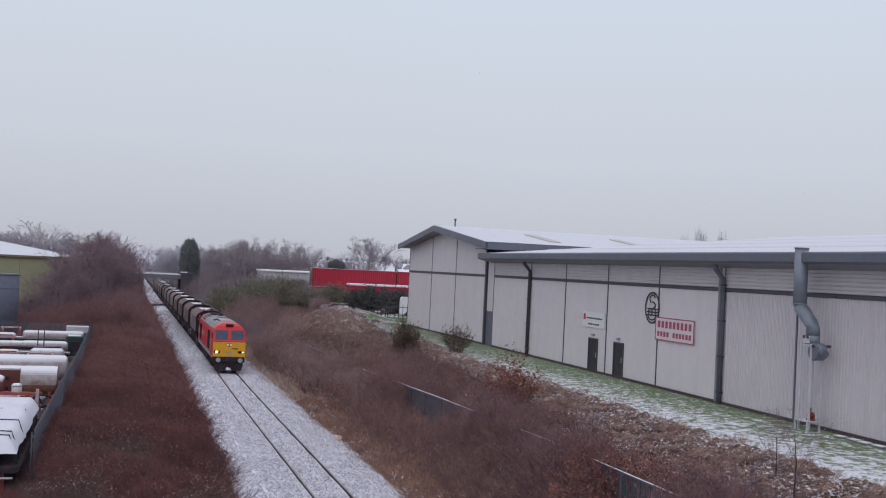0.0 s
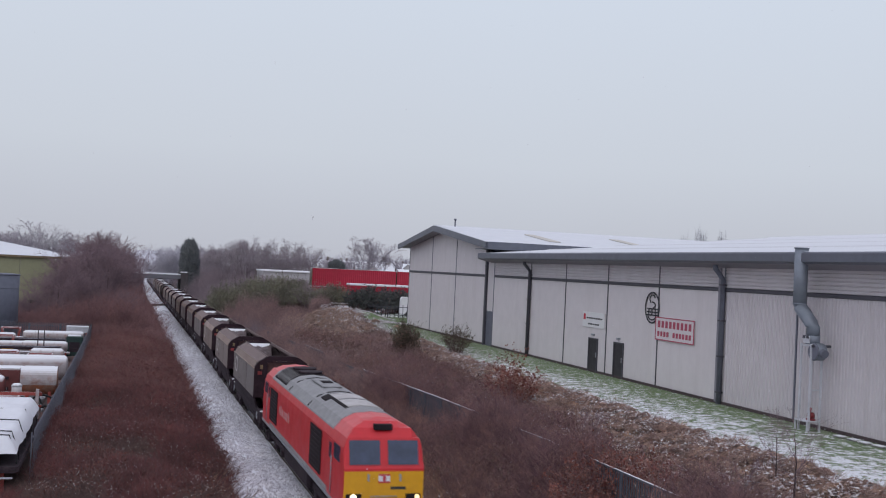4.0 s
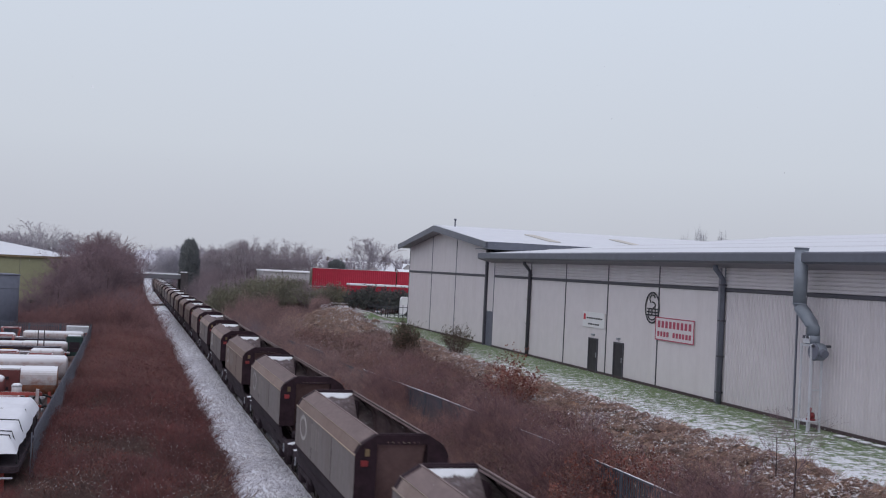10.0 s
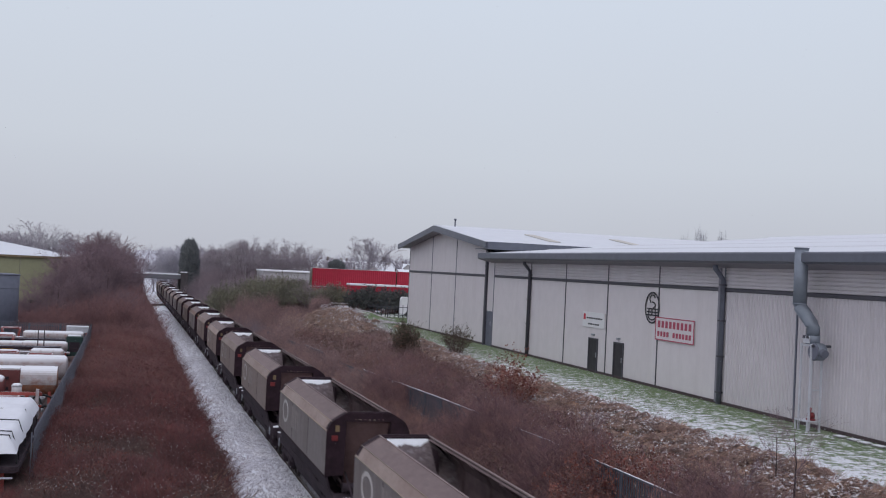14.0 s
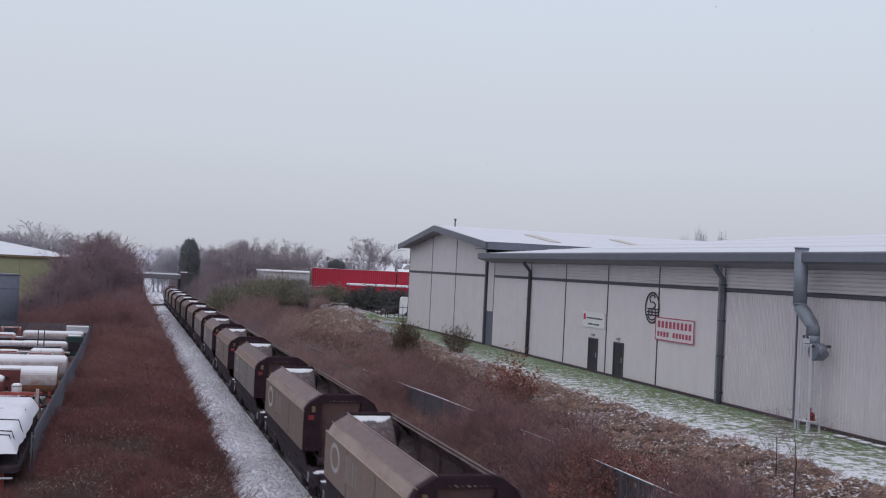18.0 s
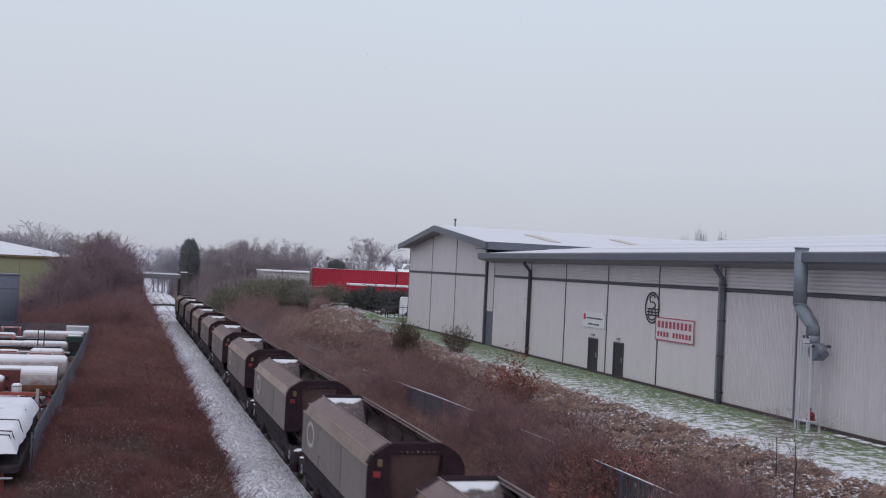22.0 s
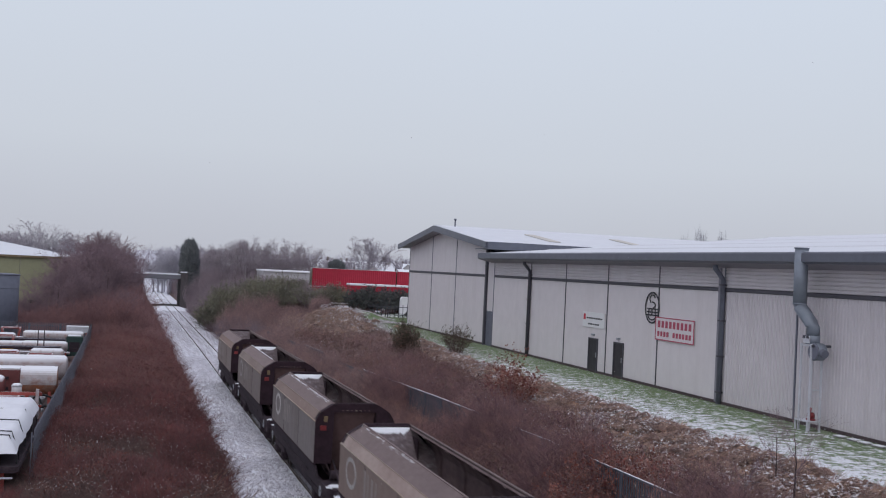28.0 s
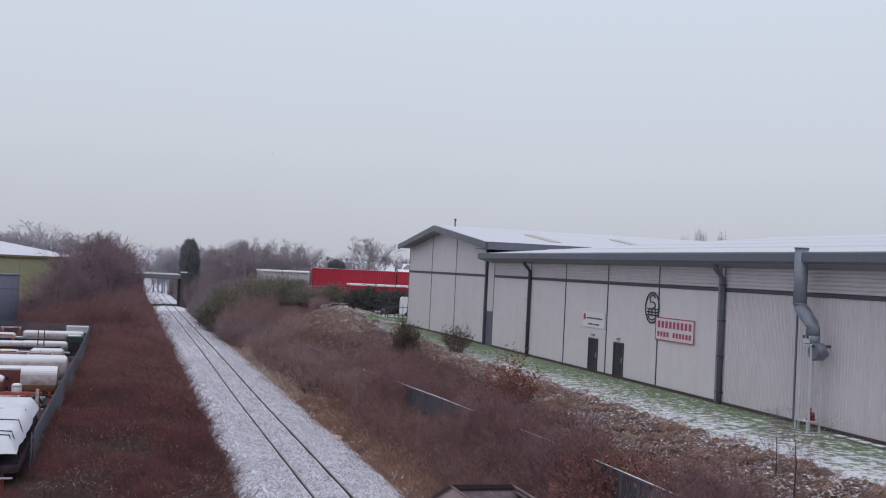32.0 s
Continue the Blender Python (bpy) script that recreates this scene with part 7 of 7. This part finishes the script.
def bare_tree(x, y, tall, name="bare_tree", label="leafless winter tree with fine dark twigs", mat=None, z=None, limbs=9, fine=(7, 5, 3), spread=0.55, thick=1.0, group="", clear=0.22):
    z = float(height(x, y)) if z is None else z
    t = thing(name, label, "tree", group, pose(x, y, z, 0, 0, rng.uniform(0, 360)))
    wob = [(rng.normal(0, 0.02) * tall * u, rng.normal(0, 0.02) * tall * u, tall * 0.78 * u) for u in (0, 0.3, 0.6, 1.0)]
    part("trunk", tube(wob, [tall * 0.018 * thick, tall * 0.014 * thick, tall * 0.009 * thick, tall * 0.003 * thick], 7), M["bark"] if mat is None else mat, t)
    b0 = np.array([wob[0]] * limbs) * 0
    hs = rng.uniform(clear, 0.72, limbs)
    b0[:, 2] = hs * tall
    ang = rng.uniform(0, 6.28, limbs)
    out = (0.34 - 0.22 * (hs - clear)) * tall * rng.uniform(0.7, 1.1, limbs)
    t0 = b0 + np.stack([np.cos(ang) * out, np.sin(ang) * out, out * rng.uniform(0.7, 1.5, limbs)], 1)
    b1, t1 = grow(b0, t0, fine[0], 0.55, spread, 0.35)
    b2, t2 = grow(b1, t1, fine[1], 0.55, spread, 0.25)
    b3, t3 = grow(b2, t2, fine[2], 0.6, spread, 0.2)
    # the crown rounds off at the tree's height
    for q in (t0, b1, t1, b2, t2, b3, t3):
        rim = tall * (1.04 - 0.14 * np.minimum(1.0, np.hypot(q[:, 0], q[:, 1]) / (0.45 * tall)) ** 2)
        q[:, 2] = np.where(q[:, 2] > rim, rim + (q[:, 2] - rim) * 0.60, q[:, 2])
    w = tall * 0.0016 * thick
    m = M["twig_tree"] if mat is None else mat
    v, f = joined([needles(b0, t0, w * 4), needles(b1, t1, w * 2), needles(b2, t2, w * 1.2), needles(b3, t3, w * 0.9)])
    mesh_np("crown", v, f, m, t)
    return t


def bush(x, y, tall, wide, leaf, label, stem=None, n=70, dense=40, size=0.07, name="bush", group="", twigs=True):
    z = float(height(x, y))
    t = thing(name, label, "bush", group, pose(x, y, z - 0.05))
    ang, rad = rng.uniform(0, 6.28, n), wide * np.sqrt(rng.uniform(0, 1, n))
    b = np.stack([np.cos(ang) * rad * 0.25, np.sin(ang) * rad * 0.25, np.zeros(n)], 1)
    top = np.stack([np.cos(ang) * rad, np.sin(ang) * rad, tall * rng.uniform(0.55, 1.0, n) * (1 - 0.35 * (rad / wide) ** 2)], 1)
    b1, t1 = grow(b, top, 4, 0.4, 0.5, 0.2, 0.4)
    v, f = joined([needles(b, top, 0.012), needles(b1, t1, 0.007)])
    mesh_np("branchwork", v, f, stem or M["twig_brown"], t)
    if leaf:
        u = rng.uniform(0.3, 1.0, (len(b1) * dense // 4, 1))
        i = rng.integers(0, len(b1), len(u))
        p = b1[i] + (t1[i] - b1[i]) * u + rng.normal(0, 0.05, (len(u), 3))
        v, f = leaves(p, size)
        mesh_np("foliage", v, f, leaf, t)
    return t


# bushes on the bank
bush(19.2, 51.2, 2.9, 1.3, M["leaf_red"], "bush with withered red-brown leaves", n=75, dense=30, size=0.06)
bush(16.2, 34.6, 2.4, 1.5, M["leaf_red"], "large bush with withered red-brown leaves", n=80, dense=44, size=0.048)
bush(17.5, 33.2, 2.0, 1.2, M["leaf_red"], "bush with withered red-brown leaves", n=55, dense=26, size=0.055)
bush(14.9, 33.4, 1.9, 1.3, M["leaf_red"], "bush with withered red-brown leaves", n=50, dense=40, size=0.046)
bush(17.6, 37.5, 1.8, 1.1, M["leaf_red"], "bush with sparse withered leaves", n=50, dense=14, size=0.055)
for i in range(7):
    bx, by = 13.8 + 2.2 * ((i * 0.618 + 0.5) % 1.0), 28.5 + 9 * ((i * 0.382 + 0.15) % 1.0)
    bush(bx, by, rng.uniform(1.1, 1.7), rng.uniform(0.7, 1.2), M["leaf_red"], "low bush with withered red-brown leaves", n=50, dense=10 if i % 3 else 18, size=0.05, group="withered bushes by the line")
bush(15.4, 73.0, 1.9, 1.6, M["leaf_red"], "bush with sparse red-brown leaves", n=50, dense=5, size=0.06)
bush(20.6, 77.7, 2.9, 1.05, M["leaf_dark"], "dark olive broom bush on the bank", n=200, dense=34, size=0.05)
bush(22.85, 72.3, 2.05, 1.15, M["leaf_dark"], "dark spreading evergreen bush on the lawn edge", n=120, dense=15, size=0.05, stem=M["twig_olive"])
for bx, by, h in ((18.4, 28.5, 2.3), (19.9, 28.2, 2.9), (20.6, 30.2, 2.0), (18.6, 40.0, 2.0), (19.3, 41.5, 1.6), (18.2, 47.5, 1.5)):
    bare_tree(bx, by, h, "sapling", "thin leafless sapling on the bank", fine=(5, 4, 2), limbs=11, thick=0.72, group="saplings on the bank", clear=0.15)

for i in range(16):
    bx, by = 12.8 + 8.0 * ((i * 0.618 + 0.2) % 1.0), 40 + 66 * ((i * 0.382 + 0.4) % 1.0)
    bush(bx, by, rng.uniform(1.2, 1.9), rng.uniform(0.9, 1.5), M["leaf_red"] if i % 4 == 0 else None, "small tangled red-brown scrub bush" if i % 4 == 0 else "small leafless tangled scrub bush", stem=M["twig_red"] if i % 2 else M["twig_brown"], n=110, dense=5, size=0.05, name="scrub_bush", group="scrub on the bank")

# evergreen and bare scrub farther along the line
for i in range(34):
    bx, by = 12.6 + 13.5 * ((i * 0.618) % 1.0), 122 + 80 * ((i * 0.382 + 0.13) % 1.0)
    g = bx > 17.5 and i % 4 != 0
    bush(bx, by, rng.uniform(2.2, 3.2) + (0.5 if bx > 19 else 0.4 if by > 165 else 0), rng.uniform(2.0, 3.4), M["leaf_green"] if g else None,
         "dull green evergreen scrub beside the railway" if g else "leafless brown scrub beside the railway", stem=M["twig_olive"] if g else M["twig_mid"], n=150 if g else 260, dense=52 if g else 3, size=0.085, name="shrub", group="scrub along the line")
for i in range(19):
    by = 146 + 18 * ((i * 0.382 + 0.1) % 1.0)
    bx = (11.9 + 14.6 * (i + 0.3 * math.sin(i * 2.4)) / 18) * by / 150
    top = float(np.interp(bx * 150 / by, [11.6, 14.5, 18, 23, 25, 27], [4.0, 4.9, 5.9, 6.2, 5.4, 4.4])) + (-0.7, 0.25, -0.3, 0.4)[i % 4]
    bush(bx, by, (top - float(height(bx, by))) * 1.03, rng.uniform(1.3, 2.5), M["leaf_green"], "dull green overgrown bush beside the railway", stem=M["twig_olive"], n=150, dense=46, size=0.09, name="shrub", group="scrub along the line")
for bx, by, h, w in ((13.2, 127, 5.6, 1.7), (14.6, 131, 5.4, 1.5), (12.6, 134, 4.2, 1.5), (16.6, 136, 4.0, 1.6), (18.6, 140, 3.6, 1.5), (23.0, 129, 2.6, 1.3), (24.2, 132, 2.7, 1.2)):
    bush(bx, by, h, w, None, "tall leafless purple-brown bush before the evergreen scrub", stem=M["bramble_far"], n=420, dense=3, name="shrub", group="scrub along the line")
for bx, by, h in ((13.4, 214, 5.6), (14.9, 218, 6.6), (16.4, 212, 6.4), (18.2, 219, 7.0), (15.6, 206, 4.6)):
    bush(bx, by, h, 2.0, None, "leafless grey-brown bush at the foot of the bridge", stem=M["twig_mid"], n=420, dense=3, name="shrub", group="scrub along the line")
for i in range(7):
    bush(12.9 + 3.6 * ((i * 0.618 + 0.1) % 1.0), 122 + 16 * ((i * 0.382 + 0.2) % 1.0), rng.uniform(2.4, 3.3), rng.uniform(1.6, 2.3), None, "leafless purple-brown scrub beside the railway", stem=M["bramble_far"], n=330, dense=3, name="shrub", group="scrub along the line")
for i in range(11):
    bush(27.6 + i * 1.15, 128.0 + 1.2 * (i % 3), rng.uniform(2.6, 3.1), 1.5, M["leaf_hedge"], "dark overgrown hedge bush before the lorry yard", n=130, dense=44, size=0.11, name="hedge_bush", group="hedge by the lorry yard")
x, y = scatter(12000, 11.8, 34, 150, 206, 1.0)
stuff("undergrowth", [branched(x, y, np.interp(x, [11.8, 14, 20, 34], [1.5, 3.2, 3.4, 2.0]) * (0.7 + 0.6 * patchy(x, y, 0.3, 73)), 0.2, 0.026, 3)], M["twig_mid"], "dense grey-brown undergrowth beside the bridge", "undergrowth")
x, y = scatter(9000, 13.6, 40, 241, 345, 1.0)
stuff("undergrowth", [branched(x, y, 2.2 + 3.0 * patchy(x, y, 0.15, 74), 0.2, 0.04, 3)], M["twig_mid"], "dense grey-brown undergrowth beyond the bridge", "undergrowth")
x, y = scatter(7000, -30, 5.0, 228, 345, 1.0)
stuff("undergrowth", [branched(x, y, 3.0 + 3.0 * patchy(x, y, 0.15, 75), 0.2, 0.04, 3)], M["twig_mid"], "dense grey-brown undergrowth beyond the bridge", "undergrowth")

# the tall bare trees beyond the yard
rng = np.random.default_rng(23)
for i, (bx, by, h) in enumerate(((-1.6, 128, 9.2), (-3.9, 133, 9.4), (-2.4, 140, 9.8), (-1.0, 146, 10.6), (-6.2, 132, 8.2), (-8.4, 136, 6.4), (-1.6, 156, 11.2), (-5.0, 146, 9.4), (-2.8, 168, 10.4), (-6.4, 122, 6.2),
                                 (-0.9, 134, 9.6), (-3.0, 121, 6.6), (-9.4, 124, 4.4), (0.3, 122, 4.6), (-0.8, 160, 8.4), (-2.8, 152, 10.2), (0.0, 176, 5.2), (-0.4, 146, 7.0), (0.4, 192, 4.6), (-4.8, 138, 9.2), (-1.0, 150, 9.8))):
    bare_tree(bx, by, h * 1.05, fine=(10, 8, 4), limbs=18, thick=0.85, spread=0.62, group="trees beyond the yard", clear=0.05)
x, y = scatter(20000, -15, 3.6, 116, 178, 1.2)
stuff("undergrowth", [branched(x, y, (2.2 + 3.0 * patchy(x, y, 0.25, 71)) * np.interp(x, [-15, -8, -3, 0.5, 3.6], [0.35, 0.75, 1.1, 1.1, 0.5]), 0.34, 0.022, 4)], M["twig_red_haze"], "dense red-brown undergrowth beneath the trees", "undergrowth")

# ---------------------------------------------------------------- the road bridge down the line
bridge = thing("road_bridge", "low concrete road bridge with snow on its parapet", "bridge", at=pose(0, 0, 0))
part("deck", solid((-14, 11.7, 206, 215, 4.80, 5.0), bevel=0.04), M["bridge_stone"], bridge)
for y in (206, 214.7):
    part("parapet", solid((-14, 11.7, y, y + 0.3, 5.0, 5.62), bevel=0.03), M["bridge_stone"], bridge)
    part("parapet_snow", solid((-14, 11.7, y - 0.03, y + 0.33, 5.62, 5.76), bevel=0.03), M["snow"], bridge, "snow along the parapet")
part("abutment", solid((10.6, 11.9, 205.4, 215.6, -0.6, 6.1), bevel=0.05), M["ivy_wall"], bridge, "dark ivy-grown abutment")
part("abutment", solid((1.6, 3.9, 205.4, 215.6, -0.6, 4.79), bevel=0.05), M["trim_dark"], bridge)
part("abutment_cap", solid((10.5, 11.8, 205.2, 206.6, 6.1, 6.25), bevel=0.04), M["snow"], bridge, "snow-capped pier")
bridge.matrix_basis = Matrix.Translation((0, 0, -0.963)) @ Matrix.Scale(1.107, 4)

# ---------------------------------------------------------------- sheds, houses and far trees
low = thing("grey_shed", "low grey shed with a snow-covered flat roof", "shed", at=pose(28.2, 222, 2.6))
for i in range(4):
    part("wall_panel", solid((i * 2.8, i * 2.8 + 2.75, 0, 0.2, 0, 4.3)), M["grey_shed"], low)
part("side_wall", solid((-0.2, 0, 0, 12, 0, 4.3)), M["grey_shed"], low)
part("roof", solid((-0.4, 11.5, -0.4, 12, 4.3, 4.62), bevel=0.05), M["snow"], low, "snow-covered roof")
part("roller_door", solid((3.4, 5.2, -0.05, 0, 0, 2.6)), M["trim"], low)


def house(x, y, z, yaw, w, d, h, mat, label, rise=2.2):
    t = thing("house", label, "house", "houses beyond the sheds", pose(x, y, z, 0, 0, yaw))
    part("wall", prism([(-d / 2, 0), (d / 2, 0), (d / 2, h), (0, h + rise), (-d / 2, h)], "x", -w / 2, w / 2), mat, t)
    k = 0.35
    for s in (-1, 1):
        part("roof", prism([(s * (d / 2 + k), h - rise * k * 2 / d), (0, h + rise), (0, h + rise + 0.22), (s * (d / 2 + k), h - rise * k * 2 / d + 0.22)], "x", -w / 2 - 0.25, w / 2 + 0.25), M["snow"], t, "snow-covered roof slope")
    ch = part("chimney", solid((w * 0.3 - 0.35, w * 0.3 + 0.35, -0.3, 0.3, h + rise - 0.3, h + rise + 1.2)), mat, t)
    part("chimney_pot", tube([(w * 0.3, 0, h + rise + 1.2), (w * 0.3, 0, h + rise + 1.6)], 0.13, 8), M["khaki"], ch)
    for f in (0.28, 0.72):
        for zz in (1.0, 3.3):
            if zz + 1.2 < h + 0.2:
                wi = part("window", solid((-w / 2 + w * f - 0.55, -w / 2 + w * f + 0.55, -d / 2 - 0.05, -d / 2 + 0.02, zz, zz + 1.15)), M["white_paint"], t, "white window frame")
                part("pane", solid((-w / 2 + w * f - 0.46, -w / 2 + w * f + 0.46, -d / 2 - 0.06, -d / 2 - 0.05, zz + 0.08, zz + 1.07)), M["pane"], wi)
    part("door", solid((-0.45, 0.45, -d / 2 - 0.05, -d / 2 + 0.02, 0, 2.0)), M["door"], t)
    return t


HOUSES = ((50, 300, 15, 9), (62, 305, -8, 8), (77, 350, 5, 10), (88, 330, 12, 9), (101, 345, -5, 9), (66, 372, 20, 11), (84, 392, -12, 10), (108, 410, 8, 12), (45, 340, -20, 9),
          (56, 405, 10, 11), (126, 420, 0, 12), (38, 395, 12, 10), (96, 455, -6, 12), (118, 470, 9, 12), (70, 450, 15, 12), (30, 330, 5, 8))
for i, (hx, hy, yaw, w) in enumerate(HOUSES):
    house(hx, hy, float(height(hx, hy)) - 0.1, yaw, w, 7.5, (2.6 if hy < 320 else 4.9 if i % 3 else 3.0), M["house_wall"] if i % 2 else M["house_pale"],
          "brick house with a snowy pitched roof" if i % 2 else "pale rendered house with a snowy pitched roof", 1.5 if hy < 320 else 2.1)

def far_house(x, y, w, h, yaw, mat, label):
    """A house so far off that only its walls, roof slopes and chimney tell."""
    t = thing("house", label, "house", "houses beyond the sheds", pose(x, y, float(height(x, y)) - 0.2, 0, 0, yaw))
    d, rise = 7.0, 2.3
    part("wall", prism([(-d / 2, 0), (d / 2, 0), (d / 2, h), (0, h + rise), (-d / 2, h)], "x", -w / 2, w / 2), mat, t)
    for s in (-1, 1):
        part("roof", prism([(s * (d / 2 + 0.3), h - 0.2), (0, h + rise), (0, h + rise + 0.2), (s * (d / 2 + 0.3), h)], "x", -w / 2 - 0.2, w / 2 + 0.2), M["snow"], t, "snow-covered roof slope")
    part("chimney", solid((w * 0.3 - 0.4, w * 0.3 + 0.4, -0.35, 0.35, h + rise - 0.3, h + rise + 1.1)), mat, t)
    return t


r_ = random.Random(41)
for i in range(70):
    hy = 345 + 330 * r_.random()
    hx = hy * (0.09 + 0.22 * r_.random())
    pale = r_.random() < 0.45
    far_house(hx, hy, 7 + 5 * r_.random(), 3.2 + 2.2 * r_.random(), r_.uniform(-70, 70), M["house_pale"] if pale else M["house_wall"], "small pale far house with a snowy roof" if pale else "small brick far house with a snowy roof")

# a dark conifer beside the bridge, another among the houses
def conifer(x, y, tall, wide, label):
    z = float(height(x, y))
    t = thing("conifer", label, "tree", at=pose(x, y, z))
    part("trunk", tube([(0, 0, 0), (0, 0, tall * 0.9)], [0.25, 0.05], 8), M["bark"], t)
    n = 7500
    u = rng.uniform(0.10, 1.0, n) ** 0.9
    lump = 0.93 + 0.07 * np.sin(u * 31 + rng.uniform(0, 1.5, n))
    prof = np.interp(u, [0.1, 0.35, 0.7, 0.9, 1.0], [1.0, 1.02, 0.98, 0.74, 0.2]) * wide * lump
    a = rng.uniform(0, 6.28, n)
    r = prof * np.sqrt(rng.uniform(0.25, 1.0, n))
    b = np.stack([np.cos(a) * r, np.sin(a) * r, u * tall], 1)
    d = np.stack([np.cos(a) * 0.5 + rng.normal(0, 0.3, n), np.sin(a) * 0.5 + rng.normal(0, 0.3, n), 0.5 + rng.normal(0, 0.4, n)], 1)
    v, f = needles(b, b + d * 0.8, 0.13)
    mesh_np("crown", v, f, M["conifer"], t)
    return t


conifer(14.2, 243, 13.3, 2.1, "dark dense conifer beside the railway bridge")
conifer(52.0, 268, 6.4, 2.2, "small dark conifer among the houses")

# bare trees of the middle distance and beyond
FAR = []
r_ = random.Random(17)
for i in range(36):
    FAR.append((19 + 22 * r_.random() ** 1.2, 232 + 70 * r_.random(), 6.4 + 4.2 * r_.random()))
for i in range(34):
    FAR.append((24 + 140 * r_.random(), 360 + 160 * r_.random(), 6 + 4 * r_.random()))
for i in range(16):
    FAR.append((-60 + 62 * r_.random(), 230 + 120 * r_.random(), 9.5 + 4 * r_.random()))
for i in range(20):
    FAR.append((36 + 36 * r_.random(), 306 + 40 * r_.random(), 5.2 + 3.0 * r_.random()))
for bx, by, h in ((11.2, 312, 11.6), (12.6, 308, 12.0), (10.2, 318, 10.4), (13.6, 316, 11.6), (9.0, 322, 8.4), (12.4, 330, 8.6), (15.0, 318, 9.8), (14.6, 345, 10.0), (17.2, 330, 10.4), (10.5, 395, 9.6), (16.5, 395, 10.5), (20.0, 390, 11), (-14.9, 200, 12.4), (-13.3, 203, 12.6), (-18.4, 206, 11.4), (-20.4, 200, 11.6), (-11.6, 204, 10.6), (-16.6, 212, 11.0), (-10.2, 208, 9.6), (-22.6, 208, 11.6)):
    FAR.append((bx, by, h))
# the twig tones hold the haze that lies over these trees
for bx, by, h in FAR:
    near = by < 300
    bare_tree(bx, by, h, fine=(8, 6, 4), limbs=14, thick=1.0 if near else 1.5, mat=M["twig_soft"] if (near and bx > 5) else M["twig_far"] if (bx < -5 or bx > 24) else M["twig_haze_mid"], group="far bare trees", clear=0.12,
              label="leafless winter tree with fine dark twigs" if near else "distant leafless tree paled with painted haze")
bare_tree(55.0, 250, 11.4, label="broad leafless tree, its crown paled with painted haze", mat=M["twig_far"], limbs=14, fine=(9, 7, 4), thick=1.1, clear=0.2)
bare_tree(60.5, 262, 11.2, label="broad leafless tree, its crown paled with painted haze", mat=M["twig_far"], limbs=14, fine=(9, 7, 4), thick=1.1, clear=0.2)
# poplars whose tips show above the long roof
for bx, by, h in ((106.5, 190, 14.0), (109.2, 190, 14.6), (110.7, 190, 14.9), (114.7, 190, 14.6), (115.6, 190, 14.4)):
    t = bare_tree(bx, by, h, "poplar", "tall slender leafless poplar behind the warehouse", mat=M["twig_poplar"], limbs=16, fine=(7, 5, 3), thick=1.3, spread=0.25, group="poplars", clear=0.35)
    for o in t.children:
        o.scale = (0.12, 0.12, 1.0)
# far woods on the rising ground
n = 240
cx_, cy_ = rng.uniform(-420, 620, n), rng.uniform(540, 1300, n)
k_ = rng.integers(0, n, 5200)
x, y = cx_[k_] + rng.normal(0, 14, 5200), cy_[k_] + rng.normal(0, 10, 5200)
stuff("far_woods", [branched(x, y, rng.uniform(4.0, 9.5, 5200), 0.35, 0.30, 4)], M["twig_haze"], "distant woods on rising ground, paled with painted haze", "woods")

# ---------------------------------------------------------------- falling snow
k = 5200
fx, fy = rng.uniform(-14, 26, k), rng.uniform(6, 46, k)
fz = rng.uniform(-1, 58, k)
v, f = leaves(np.stack([fx, fy, fz], 1), 0.0075)
snowfall = tagged(mesh_np("falling_snow", v, f, M["flake"]), "sparse falling snowflakes in the air", "snow", kind="stuff")

motions()
